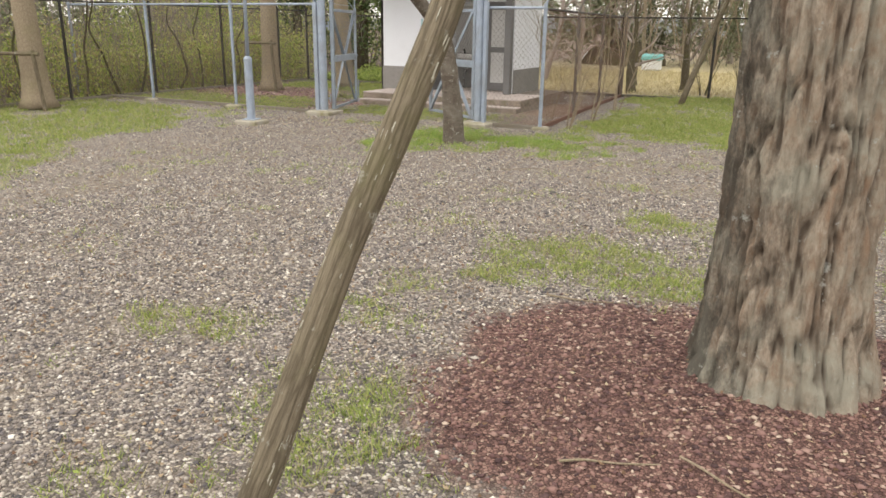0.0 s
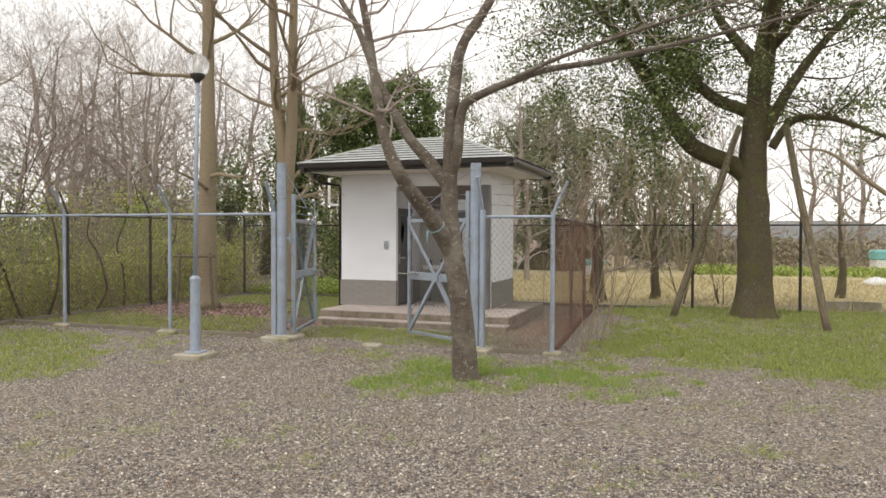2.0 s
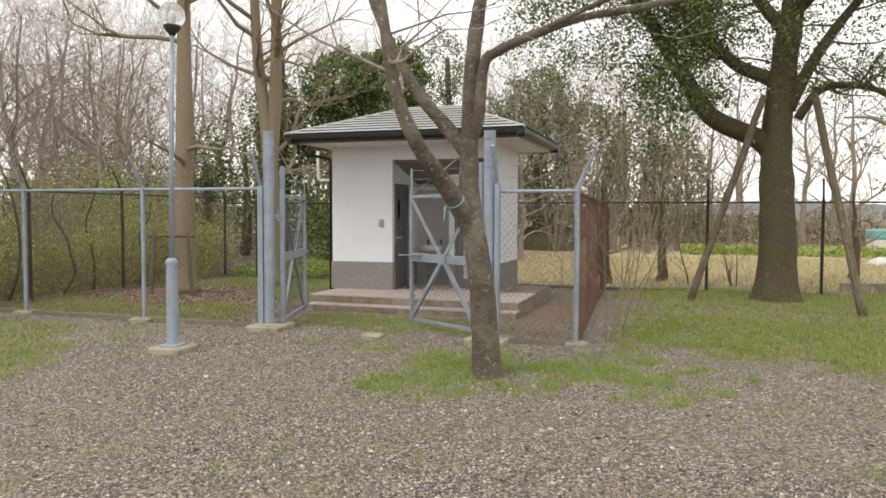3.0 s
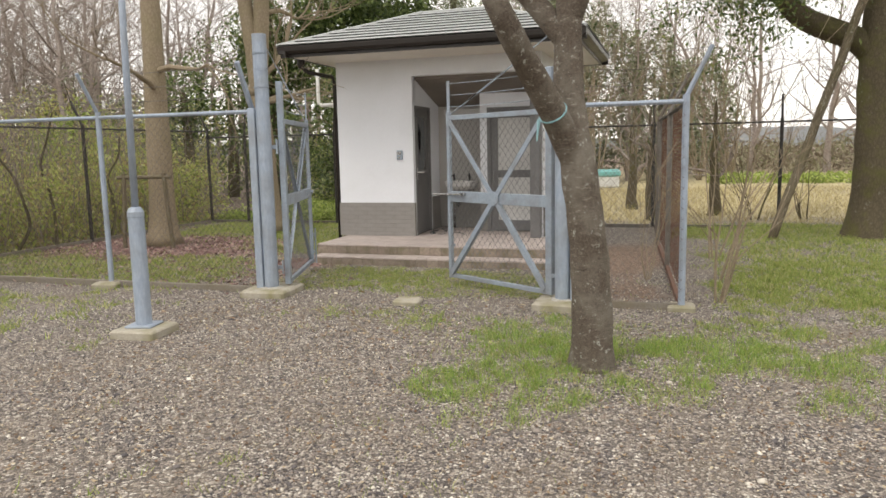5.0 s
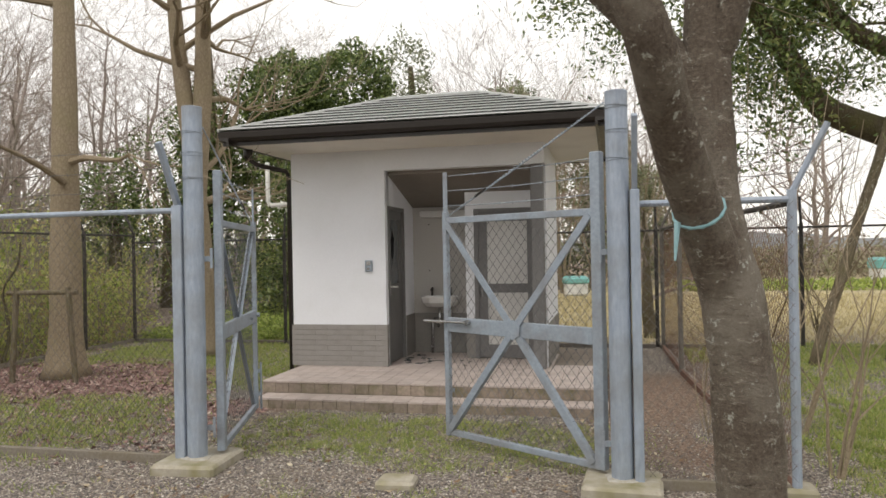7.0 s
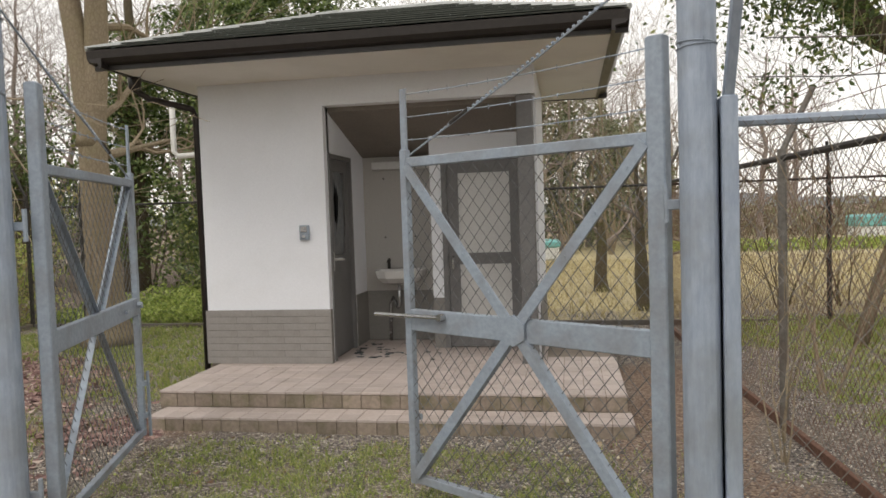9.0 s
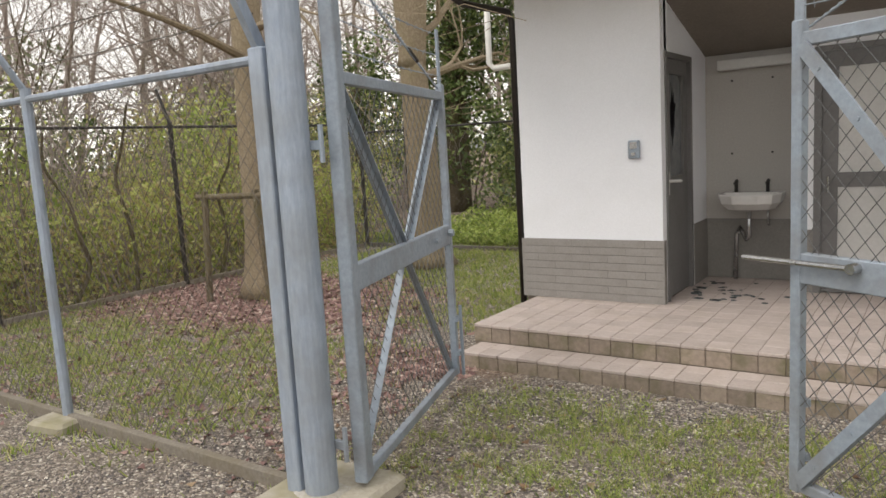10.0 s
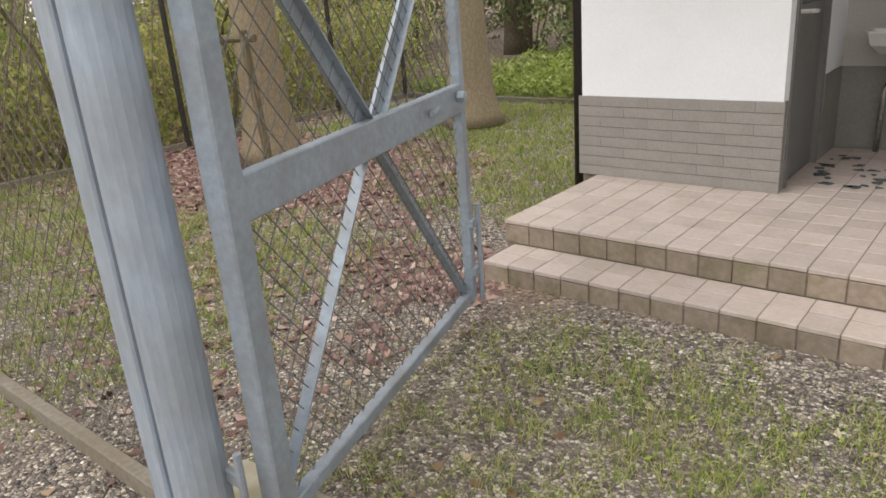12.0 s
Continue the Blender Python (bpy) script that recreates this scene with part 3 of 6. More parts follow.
sw = (SX1 - SX0) / N
tread, half = tile_mesh(sw, 0.15, 0.02, TILE), tile_mesh(sw, PY - SY - 0.15, 0.02, TILE)
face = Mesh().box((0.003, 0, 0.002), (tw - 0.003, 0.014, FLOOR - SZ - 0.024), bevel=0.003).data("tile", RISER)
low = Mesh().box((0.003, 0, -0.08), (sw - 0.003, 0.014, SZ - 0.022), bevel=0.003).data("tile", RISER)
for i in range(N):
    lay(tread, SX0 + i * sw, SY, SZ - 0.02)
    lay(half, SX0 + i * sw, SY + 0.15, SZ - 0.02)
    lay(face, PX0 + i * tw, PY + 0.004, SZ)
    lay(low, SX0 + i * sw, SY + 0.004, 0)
side = Mesh()
for k in range(7):
    y = PY + 0.02 + k * 0.15
    for x0, x1 in ((PX0 + 0.001, PX0 + 0.013), (PX1 - 0.013, PX1 - 0.001)):
        side.box((x0, y, -0.05), (x1, y + 0.144, SZ))
        side.box((x0, y, SZ + 0.004), (x1, y + 0.144, FLOOR - 0.022))
for k in range(3):
    y = SY + 0.02 + k * 0.13
    for x0, x1 in ((SX0 + 0.001, SX0 + 0.013), (SX1 - 0.013, SX1 - 0.001)):
        side.box((x0, y, -0.05), (x1, y + 0.126, SZ - 0.022))
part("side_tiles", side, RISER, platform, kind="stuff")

# ---- roof ----
EX0, EX1, EY0, EY1 = -9.27, -5.27, 13.37, 16.50
EZ, RZ, RIDY = 2.87, 3.45, 14.93
RX0, RX1 = -7.80, -6.74
roof = thing("hip_roof", "low hip roof of weathered grey slates with black gutters", "roof", kind="structure")
m = Mesh()
m.add([(EX0, EY0, EZ - 0.02), (EX1, EY0, EZ - 0.02), (EX1, EY1, EZ - 0.02), (EX0, EY1, EZ - 0.02), (RX0, RIDY, RZ - 0.02), (RX1, RIDY, RZ - 0.02)],
      [(0, 1, 5, 4), (1, 2, 5), (2, 3, 4, 5), (3, 0, 4), (3, 2, 1, 0)])
part("roof_deck", m, GUTTER, roof)
m = Mesh()
m.box((EX0 + 0.06, EY0 + 0.06, 2.74), (EX1 - 0.06, FY, 2.755))
m.box((EX0 + 0.06, RY, 2.74), (EX1 - 0.06, EY1 - 0.06, 2.755))
m.box((EX0 + 0.06, FY, 2.74), (AX, RY, 2.755))
m.box((BX, FY, 2.74), (EX1 - 0.06, RY, 2.755))
part("soffit", m, SOFFIT, roof, "cream painted soffit")
m = Mesh()
for a, b in (((EX0, EY0), (EX1, EY0)), ((EX1, EY0), (EX1, EY1)), ((EX1, EY1), (EX0, EY1)), ((EX0, EY1), (EX0, EY0))):
    a, b = Vector((*a, 0)), Vector((*b, 0))
    u = (b - a).normalized()
    w = Vector((-u.y, u.x, 0))
    prof = [(0.07, 2.730), (0.045, 2.730), (0.045, 2.765), (-0.02, 2.775), (-0.05, 2.805), (-0.058, 2.860), (-0.05, 2.870), (0.05, 2.870), (0.07, 2.840)]
    vs = [tuple(p + w * o + Vector((0, 0, z)) + u * (e * (0.05 + o if o > 0 else 0.05 + o) * 0)) for p, e in ((a - u * 0.05, -1), (b + u * 0.05, 1)) for o, z in prof]
    k = len(prof)
    m.add(vs, [(i, (i + 1) % k, k + (i + 1) % k, k + i) for i in range(k)] + [tuple(range(k - 1, -1, -1)), tuple(range(k, 2 * k))])
part("gutter", m, GUTTER, roof, "black half-round gutter")


def slope(e0, e1, r0, r1, courses=9, width=0.62):
    """Overlapping slates up one slope, from the eave e0-e1 to the ridge r0-r1."""
    e0, e1, r0, r1 = (Vector(p) for p in (e0, e1, r0, r1))
    nrm = (e1 - e0).cross(r0 - e0).normalized()
    for c in range(courses):
        f0, f1 = c / courses, min(1.0, (c + 1.12) / courses)
        a0, a1, b0, b1 = e0.lerp(r0, f0), e1.lerp(r1, f0), e0.lerp(r0, f1), e1.lerp(r1, f1)
        length = (a1 - a0).length
        u = (a1 - a0).normalized()
        cuts = [0.0]
        s = width * (0.5 if c % 2 else 1.0)
        while s < length - 0.08:
            cuts.append(s)
            s += width
        cuts.append(length)
        la, lb = (b0 - a0).dot(u), (b1 - a0).dot(u)
        up = (b0 - a0) - u * la
        for s0, s1 in zip(cuts, cuts[1:]):
            g = 0.003
            q0, q1 = max(s0, la) if s0 > 0 else la, min(s1, lb) if s1 < length else lb
            if q1 - q0 < 0.01:
                q0 = q1 = max(min((s0 + s1) / 2, lb), la)
                q1 += 0.005
            lo, hi = 0.022 + random.uniform(0, 0.002), 0.004
            vs = [a0 + u * (s0 + g) + nrm * lo, a0 + u * (s1 - g) + nrm * lo, a0 + u * (q1 - g) + up + nrm * hi, a0 + u * (q0 + g) + up + nrm * hi]
            vs += [vs[0] - nrm * 0.011, vs[1] - nrm * 0.011, vs[2] - nrm * 0.006, vs[3] - nrm * 0.006]
            mm = Mesh().add([tuple(v) for v in vs], [(0, 1, 2, 3), (7, 6, 5, 4), (0, 4, 5, 1), (1, 5, 6, 2), (2, 6, 7, 3), (3, 7, 4, 0)])
            slate = part("slate", mm, SLATE, roof)
            # lower edge takes the painted shadow-line colour
            slate.data.materials.append(SLATE_EDGE)
            slate.data.polygons[2].material_index = 1


OV = 0.055
C0, C1, C2, C3 = (EX0 - OV, EY0 - OV, EZ), (EX1 + OV, EY0 - OV, EZ), (EX1 + OV, EY1 + OV, EZ), (EX0 - OV, EY1 + OV, EZ)
K0, K1 = (RX0, RIDY, RZ), (RX1, RIDY, RZ)
slope(C0, C1, K0, K1)
slope(C1, C2, K1, K1)
slope(C2, C3, K1, K0)
slope(C3, C0, K0, K0)
m = Mesh()
for a, b in ((C0, K0), (C1, K1), (C2, K1), (C3, K0), (K0, K1)):
    a, b = Vector(a), Vector(b)
    m.tube([a + Vector((0, 0, 0.012)), b + Vector((0, 0, 0.018))], 0.022, 6)
part("hip_cap", m, SLATE, roof)

# downpipe and overflow pipe at the corner
pipe = thing("downpipe", "black downpipe running down the white wall corner", "pipe")
m = Mesh()
m.tube([(EX0 + 0.05, FY - 0.55, 2.76), (EX0 + 0.05, FY - 0.55, 2.64), (EX0 + 0.09, FY - 0.42, 2.58), (AX - 0.06, FY + 0.0, 2.54), (AX - 0.045, FY + 0.03, 2.46), (AX - 0.045, FY + 0.03, 0.0)], 0.028, 10)
part("pipe", m, GUTTER, pipe, smooth=True)
m = Mesh()
m.lathe((EX0 + 0.05, FY - 0.55, 2.625), [(0.03, 0), (0.05, 0.03), (0.055, 0.11), (0.05, 0.115)], 12)
part("hopper", m, GUTTER, pipe, smooth=True)
pvc = thing("vent_pipe", "pale plastic vent pipe with an elbow under the eave", "pipe")
m = Mesh()
m.tube([(AX + 0.02, 14.95, 2.20), (AX - 0.56, 14.95, 2.18), (AX - 0.61, 14.95, 2.23), (AX - 0.61, 14.95, 2.74)], 0.028, 10)
part("pipe", m, PLASTIC, pvc, smooth=True)

# ---- fittings on and in the building ----
box = thing("switch_box", "small grey metal switch box on the white wall", "switch box")
m = Mesh()
m.box((-8.025, FY - 0.035, 1.32), (-7.94, FY, 1.455), bevel=0.006)
part("case", m, STEEL2, box)
m = Mesh()
m.box((-8.011, FY - 0.041, 1.392), (-7.954, FY - 0.034, 1.443), bevel=0.002)
m.box((-8.0, FY - 0.043, 1.34), (-7.967, FY - 0.034, 1.366), bevel=0.002)
part("cover_plate", m, CHROME, box)

door_1 = thing("door_1", "grey steel door with its smashed glass panel, closed", "door", kind="structure")
X0, X1 = DX - 0.06, DX - 0.02
m = Mesh()
GY0, GY1, GZ0, GZ1 = 14.61, 14.96, 1.16, 1.94
m.box((X0, DY0 + 0.04, FLOOR + 0.01), (X1, GY0, DTOP - 0.04))
m.box((X0, GY1, FLOOR + 0.01), (X1, DY1 - 0.04, DTOP - 0.04))
m.box((X0, GY0, FLOOR + 0.01), (X1, GY1, GZ0))
m.box((X0, GY0, GZ1), (X1, GY1, DTOP - 0.04))
part("leaf", m, DOORGREY, door_1)
m = Mesh()
m.box((DX - T - 0.01, DY0, FLOOR), (DX + 0.012, DY0 + 0.04, DTOP))
m.box((DX - T - 0.01, DY1 - 0.04, FLOOR), (DX + 0.012, DY1, DTOP))
m.box((DX - T - 0.01, DY0 + 0.04, DTOP - 0.04), (DX + 0.012, DY1 - 0.04, DTOP))
part("door_frame", m, DOORGREY, door_1)
# jagged glass left in the panel
glass_m, gn, gl_, gb = shader("grey_wired_glass", 0.25)
gc = n_ = gn.new("ShaderNodeTexCoord")
gcol = ramp(gn, gl_, tex_noise(gn, gl_, gc.outputs["Object"], 14, 4), [(0.3, (0.10, 0.11, 0.115)), (0.7, (0.17, 0.18, 0.185))])
gl_.new(gcol, gb.inputs["Base Color"])
GLASS = glass_m
m = Mesh()
hole = []
rg = random.Random(8)
for i in range(18):
    a = 2 * math.pi * i / 18
    r = rg.uniform(0.55, 1.15)
    hole.append((14.75 + 0.085 * r * math.cos(a), 1.62 + 0.27 * r * math.sin(a)))
rim = []
for i in range(18):
    a = 2 * math.pi * i / 18
    k = max(abs(math.cos(a)), abs(math.sin(a)))
    rim.append(((GY0 + GY1) / 2 + (GY1 - GY0) / 2 * math.cos(a) / k, (GZ0 + GZ1) / 2 + (GZ1 - GZ0) / 2 * math.sin(a) / k))
xg = DX - 0.038
vs = [(xg, *p) for p in hole] + [(xg, *p) for p in rim] + [(xg - 0.006, *p) for p in hole] + [(xg - 0.006, *p) for p in rim]
fs = []
for i in range(18):
    j = (i + 1) % 18
    fs += [(i, j, 18 + j, 18 + i), (36 + j, 36 + i, 54 + i, 54 + j), (i, 36 + i, 36 + j, j)]
m.add(vs, fs)
part("broken_pane", m, GLASS, door_1, "smashed grey glass with a jagged hole")
m = Mesh()
m.box((DX - 0.022, 14.515, 1.02), (DX - 0.008, 14.555, 1.20), bevel=0.004)
m.tube([(DX - 0.01, 14.535, 1.13), (DX + 0.05, 14.535, 1.13), (DX + 0.055, 14.55, 1.13), (DX + 0.055, 14.63, 1.125)], 0.011, 8)
part("handle", m, PANEL, door_1, "pale lever handle")
# black sheets added inside, giving the room's darkness by colour
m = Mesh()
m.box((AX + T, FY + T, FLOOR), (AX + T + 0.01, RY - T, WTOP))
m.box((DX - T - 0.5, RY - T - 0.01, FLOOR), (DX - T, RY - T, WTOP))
lone("wall_inside", m, BLACKGAP, "near-black sheets standing in for the darkness behind the broken door", "wall", kind="structure")

door_2 = thing("door_2", "grey framed door with two pale panels, closed", "door", kind="structure")
m = Mesh()
y0, y1 = CUBY + 0.012, CUBY + 0.05
a, b, c, d = D2L + 0.05, D2R - 0.04, FLOOR + 0.01, 2.02
m.box((a, y0, c), (a + 0.11, y1, d))
m.box((b - 0.11, y0, c), (b, y1, d))
m.box((a + 0.11, y0, d - 0.12), (b - 0.11, y1, d))
m.box((a + 0.11, y0, 1.02), (b - 0.11, y1, 1.13))
m.box((a + 0.11, y0, c), (b - 0.11, y1, c + 0.16))
part("leaf", m, DOORGREY, door_2)
for z0, z1 in ((c + 0.16, 1.02), (1.13, d - 0.12)):
    m = Mesh()
    m.box((a + 0.11, y0 + 0.012, z0), (b - 0.11, y1 - 0.01, z1))
    part("panel", m, PANEL, door_2, "pale panel")
m = Mesh()
m.box((D2L, CUBY - 0.014, FLOOR), (D2L + 0.05, CUBY + 0.09, 2.06))
m.box((D2R - 0.04, CUBY - 0.014, FLOOR), (D2R, CUBY + 0.09, 2.06))
m.box((D2L + 0.05, CUBY - 0.014, 2.02), (D2R - 0.04, CUBY + 0.09, 2.06))
part("door_frame", m, DOORGREY, door_2)
m = Mesh()
m.tube([(a + 0.05, y0, 1.10), (a + 0.05, y0 - 0.05, 1.10), (a + 0.05, y0 - 0.05, 0.98)], 0.009, 8)
part("handle", m, CHROME, door_2, "dull metal handle")

basin = thing("washbasin", "white ceramic washbasin fixed to the porch wall", "washbasin")
BXC = -7.385
m = Mesh()
rows = [(0.81, 0.10, 0.17, 0.0), (0.83, 0.19, 0.29, 0.0), (0.885, 0.235, 0.375, 0.0), (0.955, 0.25, 0.40, 0.0), (0.965, 0.245, 0.395, 0.0), (0.962, 0.215, 0.370, 0.10), (0.93, 0.190, 0.345, 0.12), (0.915, 0.11, 0.28, 0.17)]
vs, fs = [], []
for z, hw, dp, bk in rows:
    ring = [(BXC - hw, SINKY - 0.001 - bk), (BXC - hw, SINKY - max(dp * 0.5, bk + 0.03)), (BXC - hw * 0.82, SINKY - dp * 0.86), (BXC - hw * 0.4, SINKY - dp), (BXC + hw * 0.4, SINKY - dp), (BXC + hw * 0.82, SINKY - dp * 0.86), (BXC + hw, SINKY - max(dp * 0.5, bk + 0.03)), (BXC + hw, SINKY - 0.001 - bk)]
    vs += [(x, y, z) for x, y in ring]
for r in range(len(rows) - 1):
    for i in range(8):
        j = (i + 1) % 8
        fs.append((8 * r + j, 8 * r + i, 8 * r + 8 + i, 8 * r + 8 + j))
fs += [tuple(range(8)), tuple(range(8 * len(rows) - 1, 8 * len(rows) - 9, -1))]
m.add(vs, fs)
part("bowl", m, CERAMIC, basin)
for dx in (-0.13, 0.12):
    m = Mesh()
    m.tube([(BXC + dx, SINKY - 0.07, 0.955), (BXC + dx, SINKY - 0.07, 1.03), (BXC + dx + 0.01, SINKY - 0.10, 1.06), (BXC + dx + 0.01, SINKY - 0.17, 1.04)], [0.016, 0.014, 0.016, 0.012], 8)
    part("tap", m, DARKSTEEL, basin, "dark metal tap", smooth=True)
m = Mesh()
m.tube([(BXC, SINKY - 0.2, 0.81), (BXC, SINKY - 0.2, 0.60), (BXC - 0.03, SINKY - 0.17, 0.57), (BXC - 0.06, SINKY - 0.13, 0.62), (BXC - 0.10, SINKY - 0.06, 0.66), (BXC - 0.13, SINKY - 0.06, 0.60), (BXC - 0.14, SINKY - 0.06, FLOOR)], 0.017, 8)
part("drain_pipe", m, CHROME, basin, smooth=True)
m = Mesh()
m.tube([(BXC + 0.12, SINKY - 0.07, 0.83), (BXC + 0.12, SINKY - 0.05, 0.70), (BXC + 0.12, SINKY - 0.01, 0.68)], 0.01, 6)
part("supply_pipe", m, CHROME, basin, smooth=True)
m = Mesh()
m.box((DX + 0.12, SINKY - 0.10, 1.99), (CX0 - 0.02, SINKY - 0.001, 2.07), bevel=0.006)
lone("wall_shelf", m, PANEL, "pale narrow shelf on the wall over the washbasin", "shelf")
for x in (-7.56, -7.24):
    for z in (1.90, 1.29):
        m = Mesh()
        m.tube([(x, SINKY, z), (x, SINKY - 0.02, z)], 0.008, 8)
        lone("mirror_peg", m, DARKSTEEL, "small dark metal peg of a missing mirror", "peg", group="mirror pegs")


# ---- gate, fence and lamp ----
random.seed(11)
GPL, GPR, FLY = Vector((-8.235, 11.07)), Vector((-5.165, 11.07)), 11.12


def concrete_pad(cx, cy, w, d, h, turn=0.0, label="mossy square concrete footing at a fence post"):
    m = Mesh()
    m.box((-w / 2, -d / 2, -0.12), (w / 2, d / 2, h), pose(cx, cy, 0, 0, 0, turn), bevel=0.02)
    return lone("concrete_footing", m, CONCRETE, label, "footing", group="post footings")


concrete_pad(-8.245, 11.10, 0.49, 0.55, 0.05, 4, "large mossy concrete footing under a gate post")
concrete_pad(-5.165, 11.07, 0.50, 0.46, 0.05, -3, "large mossy concrete footing under a gate post")
concrete_pad(-4.11, 11.16, 0.24, 0.22, 0.035)
concrete_pad(-10.36, 11.08, 0.30, 0.26, 0.035, 8)
concrete_pad(-12.6, 11.12, 0.30, 0.26, 0.035, 3)
concrete_pad(-6.64, 10.89, 0.26, 0.22, 0.035, 5, "small mossy concrete stop block for the gate bolt")


CEMENT = surface("pale_cement", (0.34, 0.32, 0.28), (0.50, 0.475, 0.43), 0.9, grain=35, stain=9, bump=0.5, stain_colour=(0.28, 0.25, 0.16), stain_amount=0.7, world_space=True)


def gate_post(c, side, tall):
    g = thing("gate_post", "tall blue-grey painted steel gate post with a flanged edge", "gate post", group="gate posts")
    m = Mesh()
    m.tube([(c.x, c.y, 0.0), (c.x, c.y, tall)], 0.072, 20)
    m.lathe((c.x, c.y, tall), [(0.074, 0), (0.074, 0.010), (0.070, 0.013)], 20)
    part("pole", m, STEEL, g)
    m = Mesh()
    m.add([(c.x + (0.11 + 0.025 * math.sin(a * 3 + c.x)) * math.cos(a) * k, c.y + (0.10 + 0.02 * math.cos(a * 2)) * math.sin(a) * k, z) for z, k in ((0.045, 1.2), (0.056, 1.08), (0.062, 0.8)) for a in (2 * math.pi * i / 14 for i in range(14))],
          [(r * 14 + i, r * 14 + (i + 1) % 14, r * 14 + 14 + (i + 1) % 14, r * 14 + 14 + i) for r in range(2) for i in range(14)] + [tuple(range(28, 42))])
    part("cement_collar", m, CEMENT, g, "pale cement collar")
    m = Mesh()
    x0, x1 = (c.x - 0.150, c.x - 0.068) if side < 0 else (c.x + 0.075, c.x + 0.135)
    m.box((x0, c.y - 0.062, 0.0), (x1, c.y + 0.03, 1.92), bevel=0.006)
    m.box((min(x0, x1) if side > 0 else x1 - 0.0, c.y - 0.03, 0.0), ((x0 if side > 0 else x1) + (0.0 if side > 0 else 0.015), c.y + 0.03, 1.85))
    part("end_channel", m, STEEL, g)
    m = Mesh()
    xa = (x0 + x1) / 2
    m.bar((xa, c.y, 1.86), (xa, c.y - 0.26, 2.36), 0.045, 0.035, (1, 0, 0))
    part("wire_arm", m, STEEL, g, "slanting arm for barbed wire")
    for z in (2.12, 2.30, 2.46):
        m = Mesh()
        turns = [(c.x + 0.0745 * math.cos(a), c.y + 0.0745 * math.sin(a), z + 0.012 * math.sin(a * 0.5 + z * 9)) for a in np.linspace(0, 4 * math.pi, 37)]
        m.tube(turns, 0.0026, 4)
        for k in range(5):
            a = k * 1.3 + z * 7
            q = Vector((c.x + 0.075 * math.cos(a), c.y + 0.075 * math.sin(a), z + 0.004))
            w = Vector((math.cos(a), math.sin(a), 0.9)) * 0.012
            m.tube([q - w * 0.3, q + w], 0.002, 3)
        part("wire_tie", m, STEEL2, g, "wrapped barbed wire")
    for z in (0.26, 1.52):
        m = Mesh()
        s = -side
        m.box((min(c.x + s * 0.055, c.x + s * 0.12), c.y + 0.035, z - 0.02), (max(c.x + s * 0.055, c.x + s * 0.12), c.y + 0.055, z + 0.02), bevel=0.003)
        m.tube([(c.x + s * 0.115, c.y + 0.045, z - 0.07), (c.x + s * 0.115, c.y + 0.045, z + 0.08)], 0.011, 8)
        part("hinge", m, STEEL2, g, "steel hinge strap")
    return g


gate_post(GPL, -1, 2.64)
gate_post(GPR, 1, 2.55)


GATEWIRE = surface("grey_gate_wire", (0.13, 0.132, 0.135), (0.21, 0.215, 0.22), 0.5, 0.3, grain=30, stain=3, bump=0.0)


